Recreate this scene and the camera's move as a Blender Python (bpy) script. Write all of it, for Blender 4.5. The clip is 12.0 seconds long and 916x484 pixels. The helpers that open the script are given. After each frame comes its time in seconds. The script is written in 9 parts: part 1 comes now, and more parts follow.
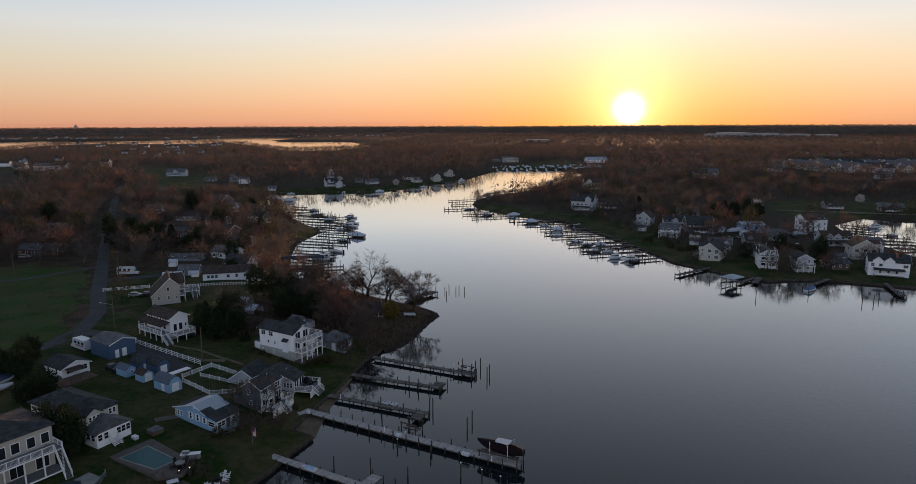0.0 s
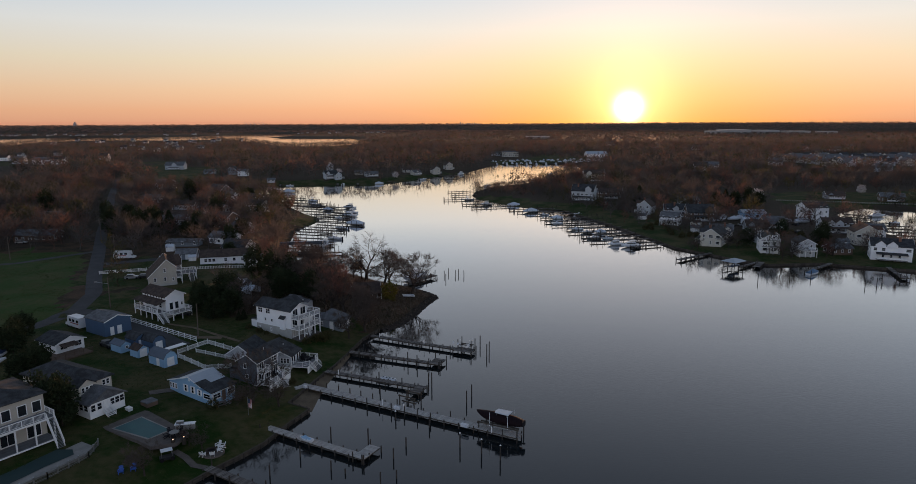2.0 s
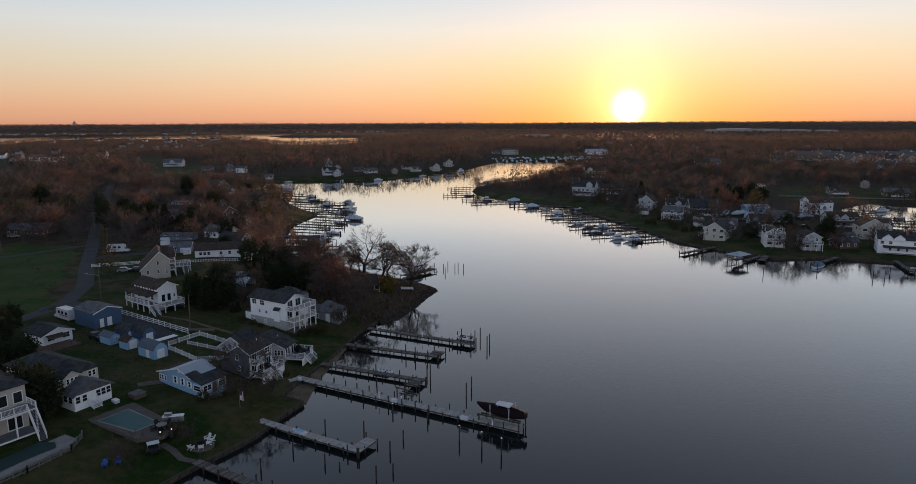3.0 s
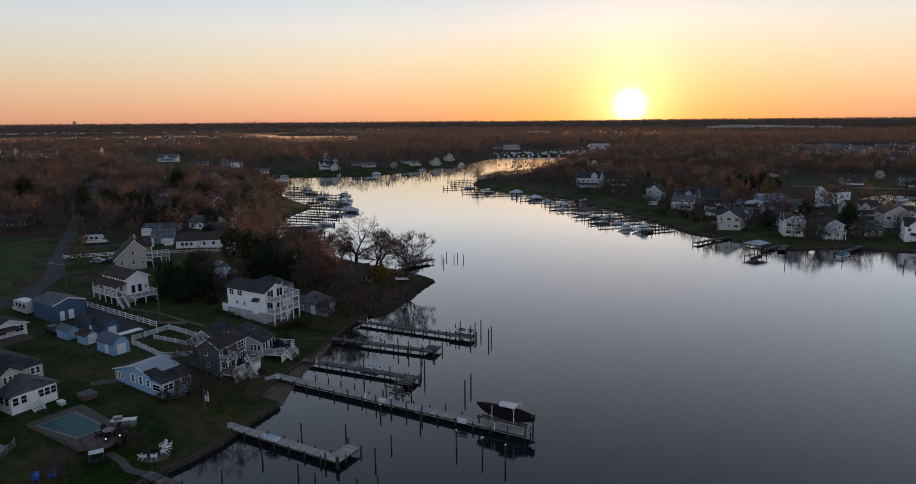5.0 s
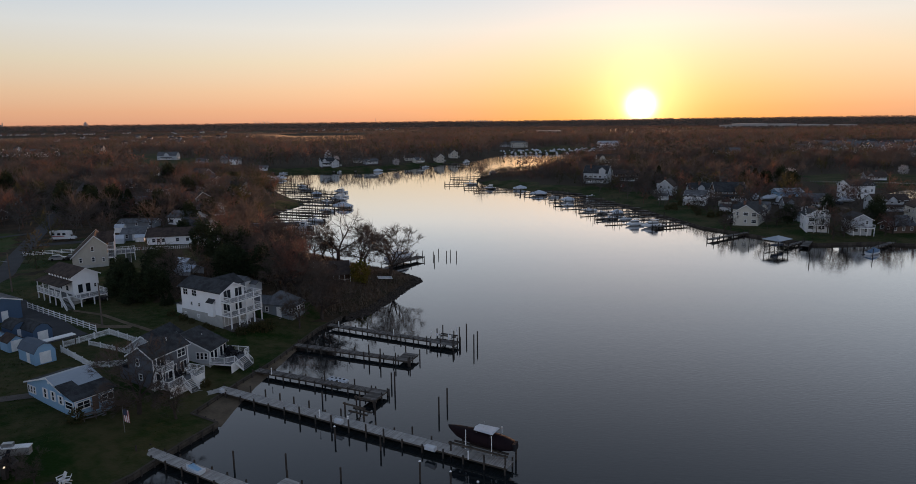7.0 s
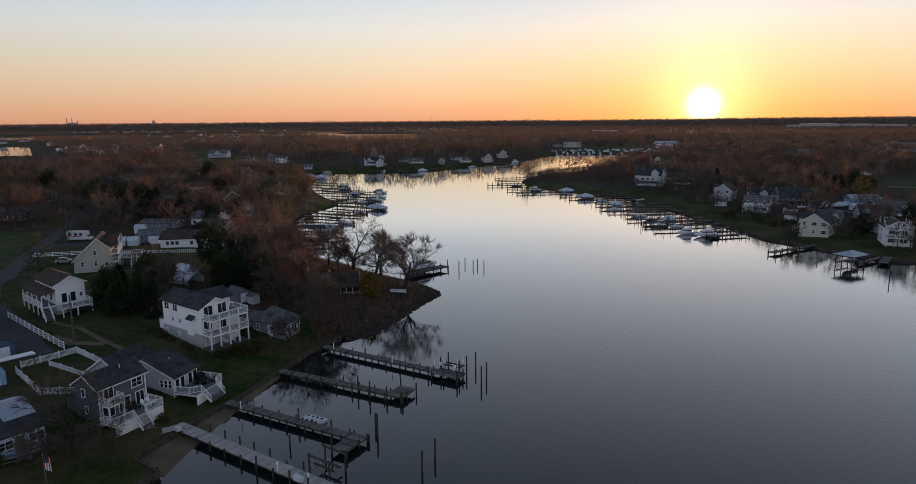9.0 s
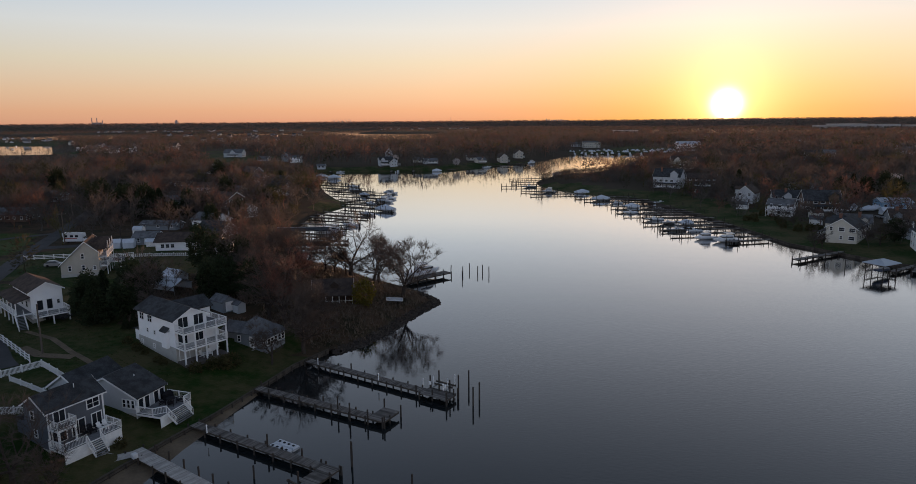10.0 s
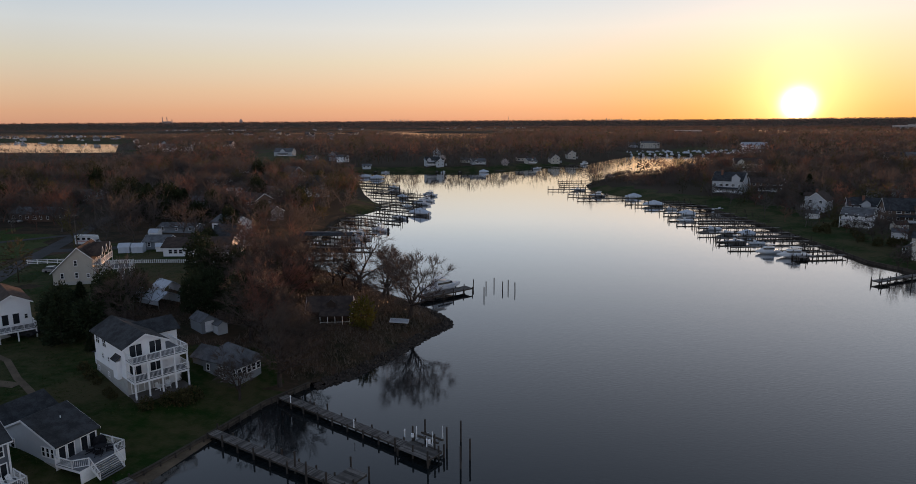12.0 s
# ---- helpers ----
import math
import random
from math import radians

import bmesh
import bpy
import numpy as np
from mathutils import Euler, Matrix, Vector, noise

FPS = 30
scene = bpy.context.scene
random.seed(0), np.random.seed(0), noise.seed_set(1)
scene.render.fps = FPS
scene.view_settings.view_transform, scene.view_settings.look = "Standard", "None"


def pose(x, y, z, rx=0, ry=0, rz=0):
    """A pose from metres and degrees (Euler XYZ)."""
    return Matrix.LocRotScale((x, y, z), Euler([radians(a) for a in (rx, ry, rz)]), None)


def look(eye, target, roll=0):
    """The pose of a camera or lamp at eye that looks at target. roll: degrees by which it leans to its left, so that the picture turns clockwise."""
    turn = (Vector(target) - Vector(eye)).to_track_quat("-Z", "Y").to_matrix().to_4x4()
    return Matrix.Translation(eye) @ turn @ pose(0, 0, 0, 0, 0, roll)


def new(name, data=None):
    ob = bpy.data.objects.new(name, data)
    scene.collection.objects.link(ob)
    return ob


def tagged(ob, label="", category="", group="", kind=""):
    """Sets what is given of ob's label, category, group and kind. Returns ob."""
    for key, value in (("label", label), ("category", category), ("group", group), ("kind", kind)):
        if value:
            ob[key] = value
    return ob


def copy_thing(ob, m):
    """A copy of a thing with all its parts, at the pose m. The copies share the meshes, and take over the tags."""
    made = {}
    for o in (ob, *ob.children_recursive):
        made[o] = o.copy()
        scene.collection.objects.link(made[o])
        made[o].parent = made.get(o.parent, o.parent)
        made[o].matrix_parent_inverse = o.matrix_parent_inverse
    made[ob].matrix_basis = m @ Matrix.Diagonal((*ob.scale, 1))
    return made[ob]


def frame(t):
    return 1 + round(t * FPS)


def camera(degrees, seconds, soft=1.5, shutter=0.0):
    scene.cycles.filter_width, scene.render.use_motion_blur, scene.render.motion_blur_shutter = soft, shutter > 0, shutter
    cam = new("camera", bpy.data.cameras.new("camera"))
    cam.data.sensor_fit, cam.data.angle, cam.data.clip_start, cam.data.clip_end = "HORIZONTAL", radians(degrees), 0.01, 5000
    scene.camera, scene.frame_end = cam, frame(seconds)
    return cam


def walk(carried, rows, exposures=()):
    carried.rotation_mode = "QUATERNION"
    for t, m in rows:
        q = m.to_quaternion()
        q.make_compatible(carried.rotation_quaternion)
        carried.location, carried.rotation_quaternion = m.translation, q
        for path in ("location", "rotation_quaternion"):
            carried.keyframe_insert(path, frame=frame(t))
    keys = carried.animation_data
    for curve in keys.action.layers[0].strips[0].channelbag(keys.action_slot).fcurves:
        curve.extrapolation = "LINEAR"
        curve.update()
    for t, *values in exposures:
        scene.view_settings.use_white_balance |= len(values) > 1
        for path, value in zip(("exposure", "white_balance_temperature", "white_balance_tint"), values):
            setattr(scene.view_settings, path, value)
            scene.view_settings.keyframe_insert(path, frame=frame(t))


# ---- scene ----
cam = camera(70.0, 12.0, soft=0.4)
METRES, EYE, TILT, LEAN, TURN = 95.0, 62.2, -10.3, 0.18, 0.0
ROWS = [
    (0.0, 0.0, 0.0, 0.0, -0.0, 0.0, -0.0),
    (0.5, 0.0, 0.0023, -0.0118, -0.0, 0.02, 0.0),
    (1.0, 0.0005, 0.0051, -0.0264, -0.01, -0.01, -0.01),
    (1.5, 0.0008, 0.0107, -0.0433, -0.01, -0.1, -0.0),
    (2.0, 0.0012, 0.0217, -0.059, -0.02, -0.14, 0.01),
    (2.5, 0.0018, 0.0413, -0.0731, -0.02, -0.15, 0.01),
    (3.0, 0.0023, 0.0686, -0.0856, -0.03, -0.16, 0.02),
    (5.0, 0.0108, 0.2306, -0.1236, 0.11, -0.23, 0.24),
    (5.5, 0.0197, 0.2768, -0.1302, 0.22, -0.21, 0.35),
    (6.0, 0.0327, 0.3231, -0.1359, 0.37, -0.2, 0.4),
    (6.5, 0.0494, 0.3696, -0.1397, 0.59, -0.19, 0.4),
    (7.0, 0.0682, 0.4159, -0.1396, 1.01, -0.18, 0.27),
    (9.0, 0.1446, 0.6005, -0.1114, 5.78, -0.27, -0.75),
    (9.5, 0.162, 0.649, -0.1046, 6.72, -0.28, -0.94),
    (10.0, 0.1793, 0.6981, -0.0969, 7.48, -0.3, -1.09),
    (10.5, 0.1959, 0.7473, -0.0883, 8.22, -0.34, -1.25),
    (11.0, 0.212, 0.7975, -0.0802, 9.56, -0.38, -1.51),
    (11.5, 0.2265, 0.8483, -0.0718, 11.07, -0.42, -1.81),
    (12.0, 0.2394, 0.8999, -0.0635, 12.46, -0.48, -2.07),
]
walk(cam, [(t, pose(0, 0, EYE, TILT, LEAN, TURN) @ pose(METRES * x, METRES * y, METRES * z, 90 + pitch, roll, yaw)) for t, x, y, z, yaw, pitch, roll in ROWS])

# ---- sky, sun ----
SUN_DIR = Vector((0.2480, 0.9685, 0.0200)).normalized()
world = bpy.data.worlds.new("sky")
scene.world = world
world.use_nodes = True
wn, wl = world.node_tree.nodes, world.node_tree.links
wn.clear()


def wmath(op, a, b=None, c=None):
    n = wn.new("ShaderNodeMath")
    n.operation = op
    for i, v in enumerate((a, b, c)):
        if v is None:
            continue
        if isinstance(v, (int, float)):
            n.inputs[i].default_value = v
        else:
            wl.new(v, n.inputs[i])
    return n.outputs[0]


def wmix(mode, a, b, f=1.0):
    n = wn.new("ShaderNodeMix")
    n.data_type, n.blend_type = "RGBA", mode
    n.inputs[0].default_value = 1.0
    for sock, v in ((n.inputs[0], f), (n.inputs[6], a), (n.inputs[7], b)):
        if isinstance(v, tuple):
            sock.default_value = (*v, 1)
        elif isinstance(v, (int, float)):
            sock.default_value = v
        else:
            wl.new(v, sock)
    return n.outputs[2]


def wramp(fac, stops):
    n = wn.new("ShaderNodeValToRGB")
    e = n.color_ramp.elements
    while len(e) < len(stops):
        e.new(0.5)
    for el, (p, col) in zip(e, stops):
        el.position, el.color = p, (*col, 1)
    wl.new(fac, n.inputs[0])
    return n.outputs[0]


wcoord = wn.new("ShaderNodeTexCoord")
wdir = wn.new("ShaderNodeVectorMath")
wdir.operation = "NORMALIZE"
wl.new(wcoord.outputs["Generated"], wdir.inputs[0])
wsep = wn.new("ShaderNodeSeparateXYZ")
wl.new(wdir.outputs[0], wsep.inputs[0])
wdot = wn.new("ShaderNodeVectorMath")
wdot.operation = "DOT_PRODUCT"
wl.new(wdir.outputs[0], wdot.inputs[0])
wdot.inputs[1].default_value = SUN_DIR
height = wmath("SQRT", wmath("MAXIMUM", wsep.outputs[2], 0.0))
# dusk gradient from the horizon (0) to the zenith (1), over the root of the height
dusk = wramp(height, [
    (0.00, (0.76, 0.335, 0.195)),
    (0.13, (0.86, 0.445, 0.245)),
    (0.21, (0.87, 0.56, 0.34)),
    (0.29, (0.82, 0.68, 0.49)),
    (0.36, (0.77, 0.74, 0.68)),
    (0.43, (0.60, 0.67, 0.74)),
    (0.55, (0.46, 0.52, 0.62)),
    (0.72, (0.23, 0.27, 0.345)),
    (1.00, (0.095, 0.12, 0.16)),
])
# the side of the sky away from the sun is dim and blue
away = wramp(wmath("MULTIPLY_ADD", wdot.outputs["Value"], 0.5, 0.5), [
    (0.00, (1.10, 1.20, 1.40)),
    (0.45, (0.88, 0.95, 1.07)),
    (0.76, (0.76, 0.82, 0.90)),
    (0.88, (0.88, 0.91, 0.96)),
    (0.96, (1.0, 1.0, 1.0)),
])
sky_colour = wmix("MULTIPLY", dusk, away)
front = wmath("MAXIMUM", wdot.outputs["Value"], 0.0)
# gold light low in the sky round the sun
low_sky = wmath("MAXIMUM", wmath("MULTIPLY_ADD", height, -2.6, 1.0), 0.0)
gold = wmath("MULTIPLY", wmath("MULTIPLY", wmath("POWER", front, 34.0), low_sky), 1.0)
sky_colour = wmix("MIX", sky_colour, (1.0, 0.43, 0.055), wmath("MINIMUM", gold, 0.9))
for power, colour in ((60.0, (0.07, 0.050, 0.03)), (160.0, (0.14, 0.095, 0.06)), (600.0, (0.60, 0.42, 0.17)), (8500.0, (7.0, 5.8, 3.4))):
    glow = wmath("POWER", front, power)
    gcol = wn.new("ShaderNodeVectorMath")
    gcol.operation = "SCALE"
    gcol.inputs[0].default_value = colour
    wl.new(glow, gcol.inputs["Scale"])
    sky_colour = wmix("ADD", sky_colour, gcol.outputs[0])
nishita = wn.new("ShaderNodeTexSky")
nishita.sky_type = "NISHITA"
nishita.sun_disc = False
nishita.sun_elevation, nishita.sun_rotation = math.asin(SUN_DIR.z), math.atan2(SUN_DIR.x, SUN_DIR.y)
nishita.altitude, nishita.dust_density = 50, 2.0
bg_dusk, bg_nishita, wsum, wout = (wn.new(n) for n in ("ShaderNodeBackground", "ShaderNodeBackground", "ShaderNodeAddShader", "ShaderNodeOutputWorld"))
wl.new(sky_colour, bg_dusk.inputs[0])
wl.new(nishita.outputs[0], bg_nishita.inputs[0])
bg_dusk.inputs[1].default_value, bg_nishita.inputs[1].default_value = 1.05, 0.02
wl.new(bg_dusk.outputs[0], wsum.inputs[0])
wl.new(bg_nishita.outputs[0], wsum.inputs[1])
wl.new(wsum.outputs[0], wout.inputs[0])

sun = new("sun", bpy.data.lights.new("sun", "SUN"))
sun.data.energy, sun.data.angle, sun.data.color = 5.0, radians(0.6), (1.0, 0.52, 0.28)
sun.matrix_world = look((0, 0, 300), Vector((0, 0, 300)) - SUN_DIR - Vector((0, 0, 0.006)))


# ---- materials ----
def material(name, colour, rough=0.7, metal=0.0, colour2=None, scale=1.0, bump=0.0, bump_scale=None, island=0.0, obj_random=0.0, stretch=None, translucent=0.0, ior=1.45, detail=5.0, spread=0.25, gloss=None):
    """A surface with two-scale colour variation and fine relief; scale is in features per metre."""
    m = bpy.data.materials.new(name)
    m.use_nodes = True
    nt = m.node_tree
    n, l = nt.nodes, nt.links
    b = n["Principled BSDF"]
    b.inputs["Roughness"].default_value, b.inputs["Metallic"].default_value, b.inputs["IOR"].default_value = rough, metal, ior
    if rough >= 0.75 and not metal:
        b.inputs["Specular IOR Level"].default_value = 0.12
    if gloss is not None:
        b.inputs["Specular IOR Level"].default_value = gloss
    tc = n.new("ShaderNodeTexCoord")
    mp = n.new("ShaderNodeMapping")
    l.new(tc.outputs["Object"], mp.inputs[0])
    if stretch:
        mp.inputs["Scale"].default_value = stretch
    c2 = colour2 or tuple(0.72 * c for c in colour)
    n1, n2 = n.new("ShaderNodeTexNoise"), n.new("ShaderNodeTexNoise")
    for tex, sc in ((n1, scale), (n2, scale * 7.3)):
        tex.inputs["Scale"].default_value, tex.inputs["Detail"].default_value = sc, detail
        l.new(mp.outputs[0], tex.inputs["Vector"])
    add = n.new("ShaderNodeMath")
    add.operation = "MULTIPLY_ADD"
    l.new(n2.outputs[0], add.inputs[0])
    add.inputs[1].default_value = 0.5
    l.new(n1.outputs[0], add.inputs[2])
    rng = n.new("ShaderNodeMapRange")
    rng.inputs[1].default_value, rng.inputs[2].default_value = 0.75 - spread, 0.75 + spread
    l.new(add.outputs[0], rng.inputs[0])
    mix = n.new("ShaderNodeMix")
    mix.data_type = "RGBA"
    mix.inputs[6].default_value, mix.inputs[7].default_value = (*colour, 1), (*c2, 1)
    l.new(rng.outputs[0], mix.inputs[0])
    out = mix.outputs[2]
    for amount, node, sock in ((island, "ShaderNodeNewGeometry", "Random Per Island"), (obj_random, "ShaderNodeObjectInfo", "Random")):
        if amount:
            g, hsv, r2 = n.new(node), n.new("ShaderNodeHueSaturation"), n.new("ShaderNodeMapRange")
            r2.inputs[3].default_value, r2.inputs[4].default_value = 1 - amount, 1 + amount
            l.new(g.outputs[sock], r2.inputs[0])
            l.new(r2.outputs[0], hsv.inputs["Value"])
            l.new(out, hsv.inputs["Color"])
            out = hsv.outputs[0]
    l.new(out, b.inputs["Base Color"])
    if bump:
        bm_ = n.new("ShaderNodeBump")
        n3 = n.new("ShaderNodeTexNoise")
        n3.inputs["Scale"].default_value, n3.inputs["Detail"].default_value = bump_scale or scale * 4, 4
        l.new(mp.outputs[0], n3.inputs["Vector"])
        bm_.inputs["Strength"].default_value, bm_.inputs["Distance"].default_value = 1.0, bump
        l.new(n3.outputs[0], bm_.inputs["Height"])
        l.new(bm_.outputs[0], b.inputs["Normal"])
    if translucent:
        tr, ms = n.new("ShaderNodeBsdfTranslucent"), n.new("ShaderNodeMixShader")
        l.new(out, tr.inputs[0])
        ms.inputs[0].default_value = translucent
        l.new(b.outputs[0], ms.inputs[1])
        l.new(tr.outputs[0], ms.inputs[2])
        l.new(ms.outputs[0], n["Material Output"].inputs[0])
    return m


MAT = {
    "grass": material("lawn grass", (0.012, 0.032, 0.004), 0.9, colour2=(0.064, 0.057, 0.025), scale=0.10, bump=0.18, bump_scale=2.6, spread=0.13),
    "meadow": material("open field grass", (0.026, 0.058, 0.010), 0.9, colour2=(0.055, 0.062, 0.020), scale=0.09, bump=0.16, bump_scale=2.2, spread=0.13),
    "litter": material("leaf litter", (0.075, 0.047, 0.031), 0.95, colour2=(0.026, 0.024, 0.013), scale=0.15, spread=0.15, bump=0.08, bump_scale=2.5),
    "woodfloor": material("wood floor", (0.050, 0.034, 0.026), 0.95, colour2=(0.035, 0.032, 0.020), scale=0.03),
    "asphalt": material("worn asphalt", (0.068, 0.069, 0.073), 0.85, colour2=(0.046, 0.046, 0.049), scale=0.25, bump=0.01, bump_scale=20),
    "concrete": material("pale concrete", (0.30, 0.29, 0.27), 0.85, colour2=(0.20, 0.19, 0.18), scale=0.5, bump=0.01, bump_scale=9),
    "paver": material("patio pavers", (0.14, 0.12, 0.108), 0.85, colour2=(0.09, 0.08, 0.073), scale=0.8, bump=0.02, bump_scale=6),
    "sand": material("damp sand", (0.17, 0.13, 0.09), 0.8, colour2=(0.09, 0.07, 0.05), scale=0.4, bump=0.03, bump_scale=5),
    "rock": material("riprap rock", (0.056, 0.046, 0.039), 0.85, colour2=(0.032, 0.027, 0.024), scale=1.2, bump=0.05, island=0.35),
    "dock": material("weathered dock boards", (0.165, 0.152, 0.14), 0.75, colour2=(0.085, 0.078, 0.074), scale=1.5, bump=0.01, island=0.55),
    "dock_pale": material("pale dock boards", (0.42, 0.405, 0.385), 0.75, colour2=(0.28, 0.265, 0.25), scale=1.5, bump=0.01, island=0.22),
    "pile": material("tarred piling wood", (0.065, 0.055, 0.047), 0.8, colour2=(0.035, 0.030, 0.027), scale=2.0, bump=0.02),
    "timber": material("bulkhead timber", (0.085, 0.070, 0.056), 0.85, colour2=(0.045, 0.039, 0.034), scale=1.2, bump=0.02, island=0.3),
    "white": material("white vinyl", (0.86, 0.86, 0.85), 0.5, colour2=(0.66, 0.66, 0.66), scale=0.9),
    "white_wall": material("white lap siding", (0.84, 0.84, 0.84), 0.6, colour2=(0.77, 0.77, 0.78), scale=0.5, bump=0.004, bump_scale=6),
    "beige_wall": material("beige lap siding", (0.46, 0.42, 0.36), 0.65, colour2=(0.39, 0.355, 0.30), scale=0.5),
    "cream_wall": material("cream siding", (0.56, 0.53, 0.46), 0.65, colour2=(0.48, 0.45, 0.39), scale=0.5),
    "grey_wall": material("grey siding", (0.20, 0.225, 0.25), 0.65, colour2=(0.18, 0.20, 0.22), scale=0.5),
    "pale_grey_wall": material("pale grey siding", (0.48, 0.50, 0.52), 0.65, colour2=(0.41, 0.43, 0.45), scale=0.5),
    "dark_grey_wall": material("dark grey siding", (0.105, 0.115, 0.135), 0.65, colour2=(0.085, 0.093, 0.11), scale=0.5),
    "blue_wall": material("light blue siding", (0.26, 0.43, 0.60), 0.6, colour2=(0.22, 0.37, 0.53), scale=0.5),
    "navy_wall": material("dark blue metal cladding", (0.060, 0.11, 0.19), 0.5, colour2=(0.05, 0.092, 0.16), scale=0.5),
    "brown_wall": material("brown board siding", (0.13, 0.085, 0.06), 0.7, colour2=(0.09, 0.06, 0.045), scale=0.7),
    "dark_brown_wall": material("dark brown board siding", (0.070, 0.050, 0.040), 0.75, colour2=(0.045, 0.034, 0.028), scale=0.7),
    "red_wall": material("barn red siding", (0.20, 0.07, 0.055), 0.7, colour2=(0.15, 0.05, 0.04), scale=0.7),
    "block": material("concrete block", (0.44, 0.43, 0.40), 0.85, colour2=(0.35, 0.34, 0.32), scale=0.8, bump=0.01),
    "roof_dark": material("charcoal shingles", (0.058, 0.062, 0.068), 0.85, colour2=(0.030, 0.032, 0.034), scale=0.9, bump=0.03, bump_scale=5, spread=0.13),
    "roof_brown": material("brown shingles", (0.080, 0.060, 0.051), 0.85, colour2=(0.046, 0.036, 0.032), scale=0.9, bump=0.03, bump_scale=5, spread=0.13),
    "roof_grey": material("grey shingles", (0.145, 0.15, 0.16), 0.85, colour2=(0.085, 0.088, 0.095), scale=0.9, bump=0.03, bump_scale=5, spread=0.13),
    "roof_metal": material("pale metal roofing", (0.36, 0.41, 0.47), 0.45, colour2=(0.30, 0.345, 0.40), scale=0.4, metal=0.2),
    "roof_blue": material("blue grey shingles", (0.12, 0.145, 0.18), 0.8, colour2=(0.09, 0.11, 0.14), scale=0.7),
    "glass": material("window glass", (0.020, 0.023, 0.028), 0.06, scale=0.5, ior=1.5),
    "deck_floor": material("grey deck boards", (0.20, 0.205, 0.215), 0.75, colour2=(0.14, 0.145, 0.155), scale=1.5, island=0.15),
    "bark": material("bare grey bark", (0.065, 0.052, 0.044), 0.9, colour2=(0.036, 0.029, 0.025), scale=1.5, bump=0.03),
    "twig": material("bare twigs", (0.090, 0.070, 0.058), 0.7, colour2=(0.060, 0.047, 0.040), scale=0.4, translucent=0.15, gloss=0.3),
    "twig_red": material("budding red twigs", (0.165, 0.080, 0.062), 0.7, colour2=(0.110, 0.062, 0.050), scale=0.12, translucent=0.25, island=0.2, gloss=0.3),
    "woods_brown": material("bare woods brown", (0.105, 0.086, 0.076), 0.75, colour2=(0.080, 0.070, 0.066), scale=0.03, translucent=0.46, island=0.10, gloss=0.12),
    "woods_red": material("budding woods red", (0.165, 0.088, 0.068), 0.75, colour2=(0.130, 0.080, 0.066), scale=0.03, translucent=0.46, island=0.10, gloss=0.12),
    "woods_grey": material("bare woods grey", (0.118, 0.102, 0.092), 0.75, colour2=(0.098, 0.090, 0.085), scale=0.03, translucent=0.46, island=0.10, gloss=0.12),
    "woods_green": material("budding woods olive", (0.095, 0.085, 0.035), 0.75, colour2=(0.060, 0.058, 0.028), scale=0.03, translucent=0.46, island=0.10, gloss=0.12),
    # base colour lightened to stand in for the haze over the horizon woods
    "woods_far": material("far woods paled for haze", (0.22, 0.155, 0.130), 0.75, colour2=(0.115, 0.082, 0.075), scale=0.01, translucent=0.75, island=0.10, gloss=0.12),
    "woods_dark": material("dark pine woods", (0.050, 0.052, 0.032), 0.95, colour2=(0.062, 0.056, 0.036), scale=0.03, translucent=0.3, island=0.12),
    "tuft": material("rough grass blades", (0.022, 0.052, 0.010), 0.9, colour2=(0.075, 0.070, 0.030), scale=0.22, translucent=0.1, island=0.45),
    "brush": material("dry brown brush", (0.120, 0.080, 0.054), 0.5, colour2=(0.070, 0.052, 0.032), scale=0.2, translucent=0.15, island=0.4, gloss=0.9),
    "yew": material("yellow green bush", (0.105, 0.090, 0.018), 0.85, colour2=(0.075, 0.075, 0.020), scale=0.6, translucent=0.2, island=0.3),
    "needle": material("dark evergreen needles", (0.022, 0.036, 0.018), 0.85, colour2=(0.036, 0.042, 0.020), scale=0.5, island=0.35, translucent=0.1),
    "shrub": material("olive shrub leaves", (0.050, 0.055, 0.024), 0.85, colour2=(0.075, 0.055, 0.022), scale=0.5, island=0.35, translucent=0.15),
    "blossom": material("pale blossom", (0.60, 0.55, 0.54), 0.8, colour2=(0.45, 0.40, 0.38), scale=0.6, island=0.2, translucent=0.3),
    "pool_cover": material("teal pool cover", (0.022, 0.105, 0.108), 0.6, colour2=(0.016, 0.075, 0.082), scale=0.5, bump=0.02),
    "pool_dark": material("dark green pool cover", (0.010, 0.036, 0.038), 0.6, colour2=(0.013, 0.040, 0.042), scale=0.5, bump=0.02),
    "maroon_cover": material("dark maroon boat cover", (0.011, 0.006, 0.008), 0.85, colour2=(0.017, 0.010, 0.012), scale=0.9, bump=0.05, bump_scale=2.2),
    "black": material("black fabric", (0.012, 0.012, 0.014), 0.8, colour2=(0.022, 0.022, 0.026), scale=1.5, bump=0.02),
    "gel": material("white gelcoat", (0.58, 0.60, 0.63), 0.3, colour2=(0.46, 0.48, 0.51), scale=0.8),
    "navy": material("navy hull paint", (0.025, 0.04, 0.085), 0.3, scale=0.8),
    "tarp_blue": material("blue tarp", (0.07, 0.14, 0.24), 0.6, scale=0.8, bump=0.03),
    "canvas": material("pale canvas", (0.52, 0.56, 0.62), 0.7, colour2=(0.42, 0.46, 0.52), scale=0.8, bump=0.02),
    "steel": material("galvanised steel", (0.42, 0.43, 0.44), 0.4, metal=0.85, scale=2.0),
